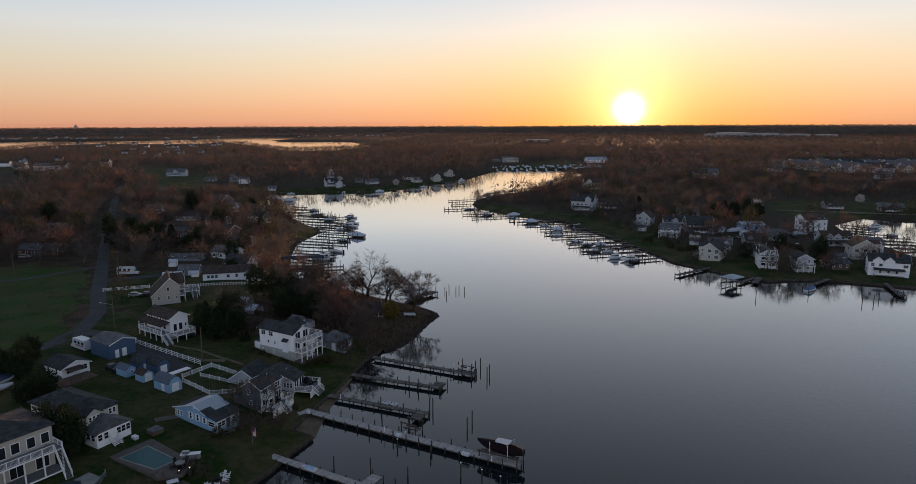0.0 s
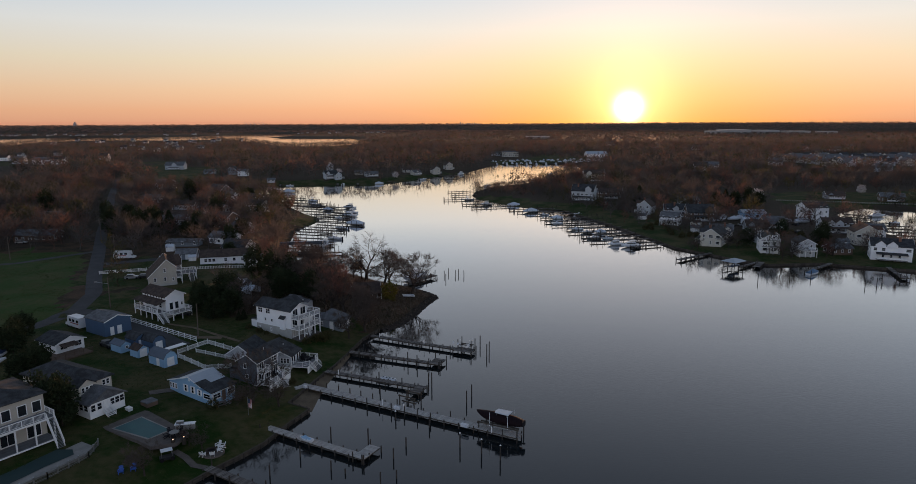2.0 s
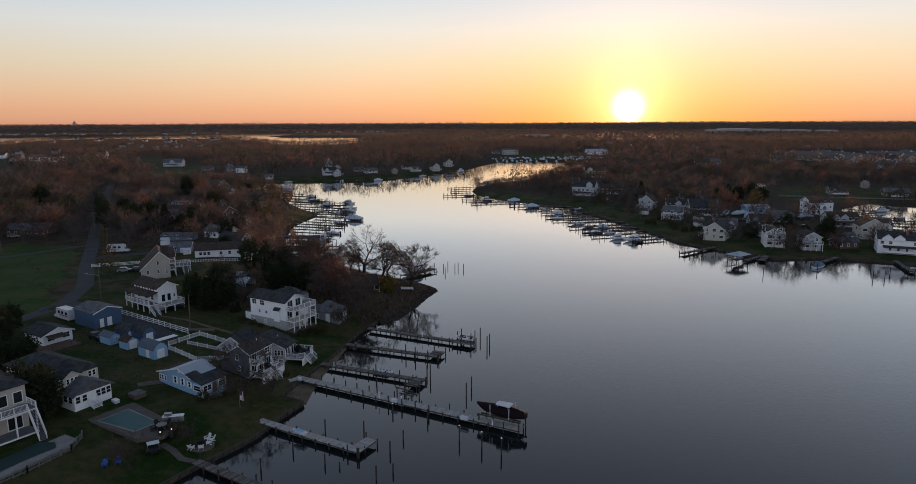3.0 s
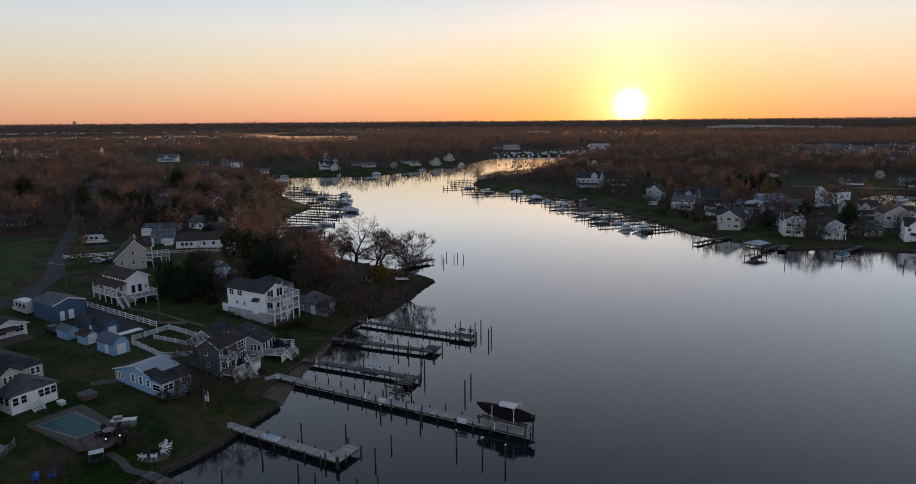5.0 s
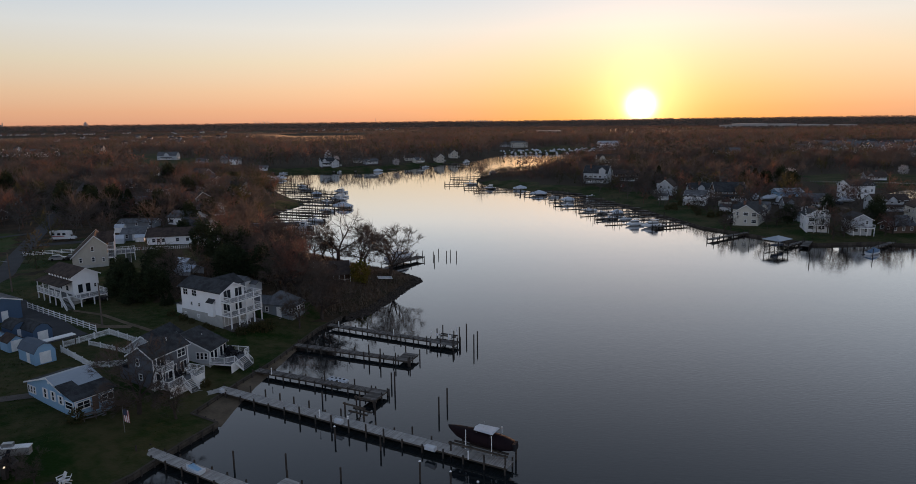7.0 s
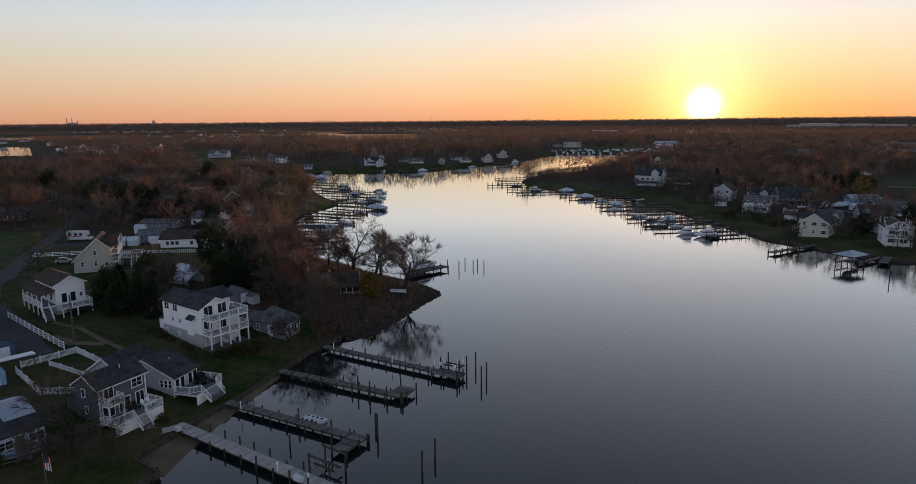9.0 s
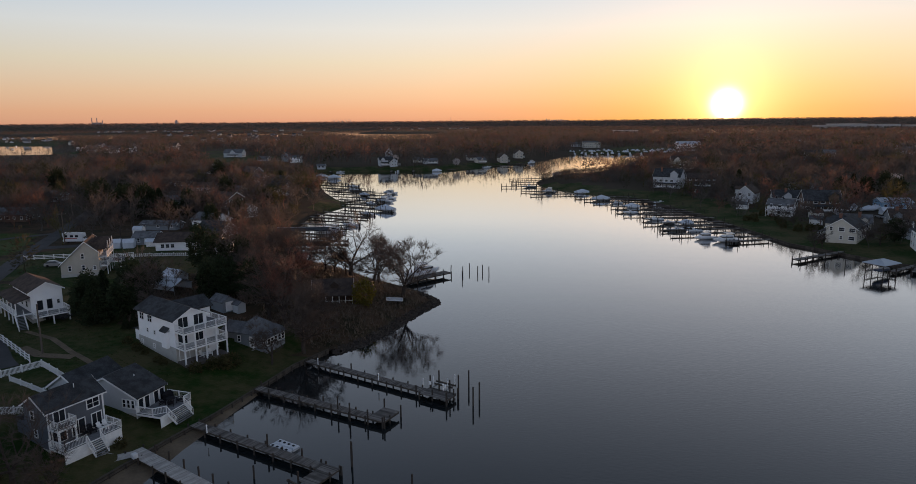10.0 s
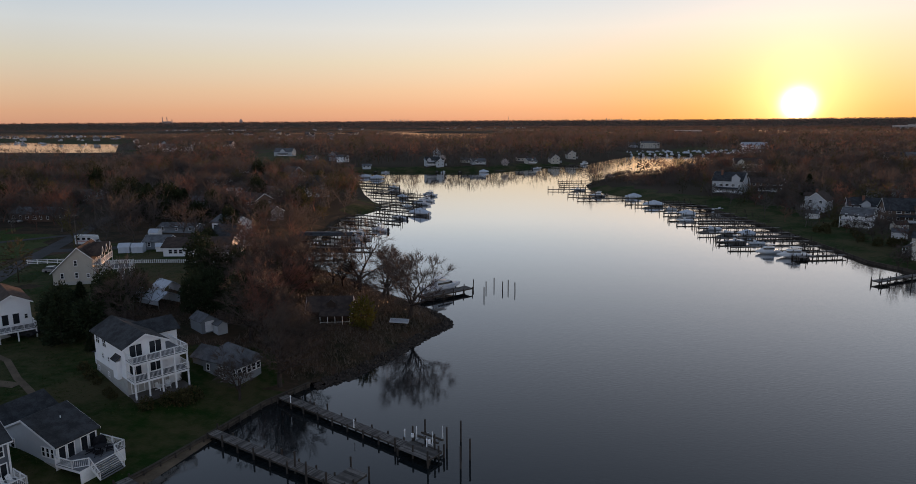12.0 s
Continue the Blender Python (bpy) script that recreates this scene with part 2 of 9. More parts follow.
    "plastic_blue": material("blue plastic", (0.02, 0.10, 0.45), 0.45, scale=2.0),
    "rubber": material("black rubber", (0.015, 0.015, 0.016), 0.8, scale=2.0),
    "car_dark": material("dark car paint", (0.02, 0.021, 0.024), 0.3, scale=1.0),
    "car_silver": material("silver car paint", (0.33, 0.34, 0.36), 0.3, metal=0.4, scale=1.0),
    "car_red": material("red paint", (0.30, 0.03, 0.03), 0.35, scale=1.0),
    "pole_wood": material("utility pole wood", (0.14, 0.115, 0.095), 0.85, colour2=(0.09, 0.075, 0.065), scale=1.5),
    "brick": material("weathered brick", (0.22, 0.11, 0.08), 0.85, colour2=(0.15, 0.085, 0.065), scale=3.0, bump=0.01),
    "far_metal": material("warehouse cladding", (0.38, 0.36, 0.35), 0.6, colour2=(0.30, 0.29, 0.28), scale=0.02),
    # steel colour raised so the horizon landmarks look paled by haze
    "far_dark": material("far tower steel paled for haze", (0.46, 0.38, 0.36), 0.8, scale=0.05),
}


def water_material():
    m = bpy.data.materials.new("river water")
    m.use_nodes = True
    n, l = m.node_tree.nodes, m.node_tree.links
    b = n["Principled BSDF"]
    b.inputs["Base Color"].default_value = (0.010, 0.014, 0.016, 1)
    b.inputs["Roughness"].default_value, b.inputs["Specular IOR Level"].default_value = 0.6, 0.0
    tc = n.new("ShaderNodeTexCoord")
    hs = None
    # calm in the lee of the near docks, rippled by the breeze further out
    sep, lee = n.new("ShaderNodeSeparateXYZ"), n.new("ShaderNodeMapRange")
    l.new(tc.outputs["Object"], sep.inputs[0])
    lee.interpolation_type = "SMOOTHSTEP"
    for k, v in ((1, -22.0), (2, 26.0), (3, 0.35), (4, 0.85)):
        lee.inputs[k].default_value = v
    l.new(sep.outputs[0], lee.inputs[0])
    for rot, sx, sy, amp, det in ((0.35, 1.1, 2.7, 0.012, 3.0), (-0.5, 0.07, 0.16, 0.006, 2.0)):
        mp, tex, mul = n.new("ShaderNodeMapping"), n.new("ShaderNodeTexNoise"), n.new("ShaderNodeMath")
        mp.inputs["Rotation"].default_value[2] = rot
        mp.inputs["Scale"].default_value = (sx, sy, 1)
        tex.inputs["Scale"].default_value, tex.inputs["Detail"].default_value = 1.0, det
        l.new(tc.outputs["Object"], mp.inputs[0])
        l.new(mp.outputs[0], tex.inputs["Vector"])
        mul.operation = "MULTIPLY_ADD"
        mul.inputs[1].default_value = amp
        l.new(tex.outputs[0], mul.inputs[0])
        if hs:
            l.new(hs, mul.inputs[2])
        else:
            mul.inputs[2].default_value = 0.0
        hs = mul.outputs[0]
    calm = n.new("ShaderNodeMath")
    calm.operation = "MULTIPLY"
    l.new(hs, calm.inputs[0])
    l.new(lee.outputs[0], calm.inputs[1])
    hs = calm.outputs[0]
    bp = n.new("ShaderNodeBump")
    bp.inputs["Strength"].default_value, bp.inputs["Distance"].default_value = 1.0, 1.0
    l.new(hs, bp.inputs["Height"])
    gloss, fres, gain, mix = n.new("ShaderNodeBsdfGlossy"), n.new("ShaderNodeFresnel"), n.new("ShaderNodeMath"), n.new("ShaderNodeMixShader")
    gloss.inputs["Roughness"].default_value = 0.04
    fres.inputs["IOR"].default_value = 1.333
    gain.operation, gain.use_clamp = "MULTIPLY", True
    gain.inputs[1].default_value = 2.5
    for sock in (gloss.inputs["Normal"], fres.inputs["Normal"], b.inputs["Normal"]):
        l.new(bp.outputs[0], sock)
    l.new(fres.outputs[0], gain.inputs[0])
    l.new(gain.outputs[0], mix.inputs[0])
    l.new(b.outputs[0], mix.inputs[1])
    l.new(gloss.outputs[0], mix.inputs[2])
    l.new(mix.outputs[0], n["Material Output"].inputs[0])
    return m


MAT["water"] = water_material()


# ---- mesh helpers ----
class Build:
    """Collects vertices and faces of one mesh."""

    def __init__(self):
        self.v, self.f, self.mi, self.m = [], [], [], 0

    def face(self, pts):
        i = len(self.v)
        self.v += [tuple(p) for p in pts]
        self.f.append(tuple(range(i, i + len(pts))))
        self.mi.append(self.m)
        return self

    def box(self, x0, y0, z0, x1, y1, z1, m=None):
        p = [Vector((x, y, z)) for z in (z0, z1) for x, y in ((x0, y0), (x1, y0), (x1, y1), (x0, y1))]
        if m is not None:
            p = [m @ q for q in p]
        i = len(self.v)
        self.v += [tuple(q) for q in p]
        for f in ((0, 3, 2, 1), (4, 5, 6, 7), (0, 1, 5, 4), (1, 2, 6, 5), (2, 3, 7, 6), (3, 0, 4, 7)):
            self.f.append(tuple(i + k for k in f))
            self.mi.append(self.m)
        return self

    def tube(self, p, q, r0, r1=None, n=6, caps=True):
        p, q = Vector(p), Vector(q)
        r1 = r0 if r1 is None else r1
        d = (q - p).normalized()
        a = d.cross(Vector((0, 0, 1)) if abs(d.z) < 0.9 else Vector((1, 0, 0))).normalized()
        b = d.cross(a)
        i = len(self.v)
        for c, r in ((p, r0), (q, r1)):
            for k in range(n):
                t = 2 * math.pi * k / n
                self.v.append(tuple(c + (a * math.cos(t) + b * math.sin(t)) * r))
        for k in range(n):
            self.f.append((i + k, i + (k + 1) % n, i + n + (k + 1) % n, i + n + k))
            self.mi.append(self.m)
        if caps:
            self.f.append(tuple(i + n + k for k in range(n)))
            self.f.append(tuple(i + n - 1 - k for k in range(n)))
            self.mi += [self.m, self.m]
        return self

    def bar(self, p, q, w, h):
        """A beam of width w and height h from p to q."""
        p, q = Vector(p), Vector(q)
        d = q - p
        m = Matrix.Translation(p) @ d.to_track_quat("X", "Z").to_matrix().to_4x4()
        return self.box(0, -w / 2, -h / 2, d.length, w / 2, h / 2, m)

    def loft(self, rings, close=True):
        """Skin a list of rings with equal numbers of points."""
        i, n = len(self.v), len(rings[0])
        for r in rings:
            self.v += [tuple(p) for p in r]
        for a in range(len(rings) - 1):
            for k in range(n if close else n - 1):
                o = i + a * n
                self.f.append((o + k, o + (k + 1) % n, o + n + (k + 1) % n, o + n + k))
                self.mi.append(self.m)
        if close:
            self.f.append(tuple(i + n - 1 - k for k in range(n)))
            self.f.append(tuple(i + (len(rings) - 1) * n + k for k in range(n)))
            self.mi += [self.m, self.m]
        return self

    def mesh(self, name, mats):
        me = bpy.data.meshes.new(name)
        me.from_pydata(self.v, [], self.f)
        for m in mats if isinstance(mats, (list, tuple)) else [mats]:
            me.materials.append(MAT[m] if isinstance(m, str) else m)
        if any(self.mi):
            me.polygons.foreach_set("material_index", self.mi)
        me.update()
        return me


def part(name, b, mat, parent, label="", local=None):
    """One mesh object under a thing or part."""
    me = b.mesh(name, mat) if isinstance(b, Build) else b
    ob = new(name, me)
    ob.parent = parent
    if local is not None:
        ob.matrix_local = local
    return tagged(ob, label)


def thing(name, label, category, m, group="", kind=""):
    """An Empty at the base of a thing, which parents its parts."""
    ob = new(name)
    ob.empty_display_size = 0.3
    ob.matrix_world = m
    return tagged(ob, label, category, group, kind)


def single(name, b, mat, label, category, m=None, group="", kind=""):
    ob = new(name, b.mesh(name, mat) if isinstance(b, Build) else b)
    if m is not None:
        ob.matrix_world = m
    return tagged(ob, label, category, group, kind)


def smooth(me):
    me.polygons.foreach_set("use_smooth", [True] * len(me.polygons))
    return me


# ---- land and water ----
CREEK = [(-150, -500), (-110, 0), (-60, 62), (-48, 83), (-43.5, 93), (-39.6, 99.8), (-37.2, 103.2), (-34.3, 108), (-31.7, 116), (-29.3, 121.7), (-34.2, 124.6), (-31.4, 136), (-28.8, 144.8), (-26.9, 153.6), (-24.8, 164.4), (-21.4, 172.3),
         (-16.2, 177.5), (-12.6, 188), (-10.4, 197), (-7.0, 206.8), (-8.2, 210), (-12, 215.0), (-18.3, 220.1), (-27, 227), (-38, 238), (-52, 248), (-65, 259), (-72, 270), (-79, 302), (-84, 332), (-83, 350),
         (-79.5, 373), (-85, 390), (-94, 402), (-110, 432), (-138, 495), (-162, 530), (-199, 558), (-240, 553), (-300, 556), (-300, 566), (-240, 572), (-200, 578), (-155, 592), (-108, 600), (-76, 603),
         (-46, 642), (-12, 700), (14, 742), (36, 820), (60, 880), (110, 880), (150, 850), (150, 790), (112, 700), (82, 628), (52, 590), (30, 566), (15, 536), (11, 505), (14, 478), (42, 432), (68, 410), (84, 350), (93, 310),
         (97, 288), (106, 274), (113, 262), (122, 252), (143, 254), (172, 241), (215, 225), (300, 190), (420, 50), (480, -500)]
LAGOON = [(212, 298), (216, 320), (215, 336), (219, 363), (230, 395), (266, 424), (276, 410), (300, 400), (330, 330), (260, 280)]
BAY = [(-1701, 2457), (-1401, 2502), (-1161, 2559), (-1009, 2829), (-920, 3320), (-792, 3159), (-690, 2800), (-700, 2432), (-568, 2266), (-364, 2244), (-232, 1823), (-302, 1519), (-376, 1493), (-613, 1958), (-790, 2212), (-902, 1985), (-1219, 2015), (-1121, 1615), (-1600, 1700)]
BAY_SOUTH = [(-1500, 1290), (-1309, 1305), (-1180, 1272), (-1057, 1206), (-1000, 1190), (-900, 1190), (-640, 870), (-700, 835), (-803, 842), (-1300, 1050), (-1500, 1120)]
BAY_NORTH = [(-1800, 1560), (-1504, 1600), (-1466, 1665), (-1293, 1660), (-1255, 1780), (-1400, 2000), (-1668, 2340), (-1754, 2241), (-1820, 2050), (-2199, 2278), (-2513, 2426), (-2600, 2000)]
WATERS = [CREEK, LAGOON, BAY, BAY_SOUTH, BAY_NORTH]


def inside(poly, x, y):
    x, y = np.asarray(x, float), np.asarray(y, float)
    hit = np.zeros(x.shape, bool)
    for (ax, ay), (bx, by) in zip(poly, poly[1:] + poly[:1]):
        if ay != by:
            hit ^= ((ay > y) != (by > y)) & (x < (bx - ax) * (y - ay) / (by - ay) + ax)
    return hit


def shore_distance(x, y):
    """Metres to the nearest shoreline, minus over water."""
    x, y = np.asarray(x, float), np.asarray(y, float)
    d, wet = np.full(x.shape, 1e9), np.zeros(x.shape, bool)
    for poly in WATERS:
        wet |= inside(poly, x, y)
        for (ax, ay), (bx, by) in zip(poly, poly[1:] + poly[:1]):
            ex, ey = bx - ax, by - ay
            t = np.clip(((x - ax) * ex + (y - ay) * ey) / (ex * ex + ey * ey), 0, 1)
            d = np.minimum(d, np.hypot(x - ax - t * ex, y - ay - t * ey))
    return np.where(wet, -d, d)


def step(a, b, v):
    t = np.clip((v - a) / (b - a), 0, 1)
    return t * t * (3 - 2 * t)


def ground(x, y):
    """Height of the land."""
    x, y = np.asarray(x, float), np.asarray(y, float)
    d = np.maximum(shore_distance(x, y), 0)
    walled = ((x < 0) & (y < 172.5)) | ((x > 60) & (x < 205) & (y < 425)) | ((x > 60) & (x < 230) & (y < 258))
    edge = np.where(walled, 0.75, 0.05 + 1.1 * step(0, 5, d))
    rise = np.where(x < 40, 2.2 * step(1, 14, d) + 1.3 * step(10, 34, d), 1.0 * step(0, 15, d) + 1.2 * step(12, 60, d))
    r = np.hypot(x, y)
    return edge + rise + (33 + 5 * step(300, 1800, x)) * step(3500, 4880, r)


def gz(x, y):
    return float(ground([x], [y])[0])


CLEAR = [
    [(-112, 40), (-30, 60), (-26, 120), (-24, 172), (-30, 177), (-44, 176), (-60, 172), (-68, 182), (-70, 205), (-100, 205), (-112, 180)],
    [(-300, 120), (-118, 120), (-108, 170), (-130, 215), (-150, 262), (-205, 268), (-300, 240)],
    [(-128, 205), (-70, 205), (-64, 225), (-72, 250), (-128, 250)],
    [(-88, 352), (-80, 345), (-76, 375), (-92, 404), (-112, 432), (-100, 404)],
    [(-345, 765), (-345, 690), (-275, 640), (-240, 580), (-190, 584), (-70, 606), (-40, 650), (10, 724), (3, 728), (-52, 660), (-82, 618), (-190, 598), (-232, 604), (-270, 765)],
    [(11, 470), (11, 498), (30, 480), (62, 446), (92, 428), (112, 372), (118, 322), (138, 292), (175, 282), (215, 250), (215, 225), (110, 245), (80, 345), (66, 405)],
    [(215, 430), (225, 490), (400, 490), (420, 395), (280, 428), (230, 405)],
    [(40, 870), (60, 960), (240, 990), (240, 930), (160, 880)],
    [(430, 740), (430, 940), (700, 940), (700, 760)],
    [(-212, 525), (-236, 596), (-300, 720), (-383, 886), (-450, 880), (-306, 662), (-272, 590), (-240, 520)],
    [(-650, 800), (-480, 800), (-480, 900), (-650, 960)],
    [(1400, 1900), (1400, 2050), (1900, 2050), (1900, 1900)],
    [(-1560, 1290), (-1057, 1200), (-920, 1190), (-1000, 1330), (-1280, 1670), (-1480, 1670), (-1560, 1600)],
]


def clear(x, y):
    x, y = np.asarray(x, float), np.asarray(y, float)
    hit = np.zeros(x.shape, bool)
    for p in CLEAR:
        hit |= inside(p, x, y)
    return hit


def make_land():
    rng = np.random.default_rng(5)
    pts = []

    def lattice(x0, x1, y0, y1, s, hole=None):
        gx, gy = np.meshgrid(np.arange(x0, x1, s), np.arange(y0, y1, s))
        gx, gy = gx.ravel() + rng.uniform(-0.3, 0.3, gx.size) * s, gy.ravel() + rng.uniform(-0.3, 0.3, gy.size) * s
        keep = np.ones(gx.size, bool)
        if hole:
            keep &= ~((gx > hole[0]) & (gx < hole[1]) & (gy > hole[2]) & (gy < hole[3]))
        d = shore_distance(gx, gy)
        keep &= d > 0.35 * min(s, 20)
        pts.append(np.c_[gx[keep], gy[keep]])

    lattice(-140, 20, 40, 290, 3.2)
    lattice(-380, 380, -80, 920, 11, (-140, 20, 40, 290))
    lattice(-4890, 4890, -1400, 4890, 130, (-380, 380, -80, 920))
    xy = np.vstack(pts)
    xy = xy[np.hypot(xy[:, 0], xy[:, 1]) < 4860]
    ring = np.linspace(-0.35, math.pi + 0.35, 160)
    xy = np.vstack([xy, np.c_[4885 * np.cos(ring), 4885 * np.sin(ring)]])
    verts, edges = [Vector(p) for p in xy.tolist()], []
    for poly in WATERS:
        i = len(verts)
        dense = []
        for (ax, ay), (bx, by) in zip(poly, poly[1:] + poly[:1]):
            n = max(1, int(math.hypot(bx - ax, by - ay) / (4 if math.hypot(ax, ay) < 1000 else 60)))
            for k in range(n):
                dense.append((ax + (bx - ax) * k / n, ay + (by - ay) * k / n))
        verts += [Vector(p) for p in dense]
        edges += [(i + k, i + (k + 1) % len(dense)) for k in range(len(dense))]
    from mathutils.geometry import delaunay_2d_cdt
    vo, _, fo, *_ = delaunay_2d_cdt(verts, edges, [], 0, 0.001)
    vx, vy = np.array([v.x for v in vo]), np.array([v.y for v in vo])
    f = np.array([t for t in fo if len(t) == 3])
    cx, cy = vx[f].mean(1), vy[f].mean(1)
    wet = np.zeros(len(f), bool)
    for poly in WATERS:
        wet |= inside(poly, cx, cy)
    f, cx, cy = f[~wet], cx[~wet], cy[~wet]
    vz = ground(vx, vy)
    b = bpy.data.meshes.new("ground")
    b.from_pydata(np.c_[vx, vy, vz].tolist(), [], f.tolist())
    for m in ("grass", "litter", "woodfloor", "meadow"):
        b.materials.append(MAT[m])
    wob = np.array([noise.noise(Vector((x * 0.05, y * 0.05, 0))) for x, y in zip(cx, cy)]) * 8
    grassy = clear(cx + wob, cy + wob)
    field = inside(CLEAR[1], cx + wob * 0.4, cy + wob * 0.4)
    idx = np.where(field, 3, np.where(grassy, 0, np.where(np.hypot(cx, cy) < 330, 1, 2)))
    b.polygons.foreach_set("material_index", idx.astype(np.int32))
    b.polygons.foreach_set("use_smooth", [True] * len(b.polygons))
    tagged(new("ground", b), "dull spring lawns and leaf-littered wooded land", "ground", kind="structure")


make_land()
tagged(new("water", Build().face([(-5200, -2500, 0), (5200, -2500, 0), (5200, 4895, 0), (-5200, 4895, 0)]).mesh("water", "water")), "calm tidal creek water mirroring the sunset sky", "water", kind="structure")


def strip(name, pts, width, mat, label, category, lift=0.07, kind="structure"):
    """A ribbon that lies on the land along a line."""
    fine = []
    for (ax, ay), (bx, by) in zip(pts, pts[1:]):
        n = max(1, int(math.hypot(bx - ax, by - ay) / 2.5))
        fine += [(ax + (bx - ax) * k / n, ay + (by - ay) * k / n) for k in range(n)]
    fine.append(pts[-1])
    b = Build()
    rows = []
    for i, (x, y) in enumerate(fine):
        a, c = fine[max(0, i - 2)], fine[min(len(fine) - 1, i + 2)]
        dx, dy = c[0] - a[0], c[1] - a[1]
        s = math.hypot(dx, dy)
        nx, ny = -dy / s, dx / s
        w = width / 2 * (1 + 0.08 * noise.noise(Vector((x * 0.3, y * 0.3, 3))))
        rows.append([(x + nx * o * w, y + ny * o * w) for o in (-1, -0.5, 0, 0.5, 1)])
    flat = np.array(rows).reshape(-1, 2)
    z = ground(flat[:, 0], flat[:, 1]) + lift
    b.v = [(*p, float(h)) for p, h in zip(flat.tolist(), z)]
    for r in range(len(rows) - 1):
        for k in range(4):
            i = r * 5 + k
            b.f.append((i, i + 5, i + 6, i + 1))
            b.mi.append(0)
    return single(name, b, mat, label, category, kind=kind)


def slab(name, poly, mat, label, category, z, thick=0.12, kind="structure"):
    """A flat slab of any outline with its top at z."""
    b = Build()
    b.face([(x, y, z) for x, y in poly])
    for (ax, ay), (bx, by) in zip(poly, poly[1:] + poly[:1]):
        b.face([(ax, ay, z - thick), (bx, by, z - thick), (bx, by, z), (ax, ay, z)])
    return single(name, b, mat, label, category, kind=kind)


# ---- trees ----
def twig_cloud(spots, heights, n, length, width, mat, name, label, seed, spread=0.34, low=0.25):
    """Many bare crowns: thin tapering twigs round short trunks, as one mesh."""
    rng = np.random.default_rng(seed)
    t = len(spots)
    if not t:
        return
    spots, heights = np.asarray(spots, float), np.asarray(heights, float)
    u = rng.normal(size=(t, n, 3))
    u /= np.linalg.norm(u, axis=2, keepdims=True)
    rad = rng.uniform(0.25, 1, (t, n, 1)) ** 0.6
    lop = 1 + 0.28 * np.sin(3 * np.arctan2(u[..., 1], u[..., 0]) + rng.uniform(0, 6, (t, 1)))[..., None]
    h = heights[:, None, None]
    mid = (low + 1) / 2
    base = u * rad * lop * np.array([spread, spread, (1 - low) / 2]) * h
    base[..., 2] += mid * heights[:, None]
    way = u * np.array([1, 1, 0.6]) + rng.normal(size=u.shape) * 0.35 + np.array([0, 0, 0.45])
    way /= np.linalg.norm(way, axis=2, keepdims=True)
    tip = base + way * (length * h * rng.uniform(0.5, 1.1, (t, n, 1)))
    side = np.cross(way, rng.normal(size=u.shape))
    side /= np.linalg.norm(side, axis=2, keepdims=True)
    side *= width * h * rng.uniform(0.6, 1.3, (t, n, 1)) / 2
    v = np.stack([base - side, base + side, tip], 2)
    v += spots[:, None, None, :]
    v = v.reshape(-1, 3)
    # trunks
    tv = []
    for dx, dy in ((1, 0), (0, 1)):
        w = 0.018 * heights[:, None]
        o = np.array([[dx, dy, 0]])
        tv.append(np.stack([spots - o * w, spots + o * w, spots + np.array([[0, 0, 1]]) * heights[:, None] * 0.75], 1).reshape(-1, 3))
    v = np.vstack([v] + tv)
    triangles(v, mat, name, label)


def fork(rnd, out, p, d, length, r, depth, top, twigs):
    """One limb that forks again and again; out gathers (from, to, r, r, depth)."""
    n = 3 if depth < 2 else 2
    q, dd = p, d
    for k in range(n):
        e = (dd + Vector((rnd.gauss(0, 0.13), rnd.gauss(0, 0.13), rnd.gauss(0.03, 0.10)))).normalized()
        c = q + e * (length / n)
        r2 = r * (0.93 if depth else 0.95)
        out.append((q, c, r, r2, depth))
        # side shoots along the limb
        if depth and k < n - 1 and depth < top and rnd.random() < 0.75:
            az = rnd.uniform(0, 6.283)
            side = Vector((math.cos(az), math.sin(az), 0.25))
            side = (side - e * side.dot(e)).normalized()
            fork(rnd, out, c, (e * 0.55 + side * 0.83).normalized(), length * rnd.uniform(0.5, 0.72), max(r2 * 0.40, 0.009), depth + (2 if depth > 1 else 1), top, twigs)
        q, dd, r = c, e, r2
    if depth >= top:
        for k in range(twigs):
            w = (dd + Vector((rnd.gauss(0, 0.55), rnd.gauss(0, 0.55), rnd.gauss(0.1, 0.4)))).normalized()
            s = q - dd * length * rnd.uniform(0, 0.8)
            out.append((s, s + w * length * rnd.uniform(0.6, 1.3), 0.009, 0.005, top + 1))
        return
    kids = (rnd.choice((4, 5)) if depth == 0 else (3 if rnd.random() < 0.45 else 2))
    for k in range(kids):
        az = 6.283 * k / kids + rnd.uniform(-0.5, 0.5)
        side = Vector((math.cos(az), math.sin(az), 0.1))
        side = (side - dd * side.dot(dd)).normalized()
        lean = (rnd.uniform(0.05, 0.2) if k == 0 else rnd.uniform(0.35, 0.95)) if depth == 0 else (rnd.uniform(0.1, 0.4) if k == 0 else rnd.uniform(0.45, 0.85))
        e = (dd * math.cos(lean) + side * math.sin(lean) + Vector((0, 0, 0.03))).normalized()
        fork(rnd, out, q, e, length * ((1.25 if k == 0 else rnd.uniform(0.85, 1.1)) if depth == 0 else rnd.uniform(0.72, 0.92)), max(r * (rnd.uniform(0.50, 0.62) if depth == 0 else rnd.uniform(0.55, 0.68)), 0.009), depth + 1, top, twigs)


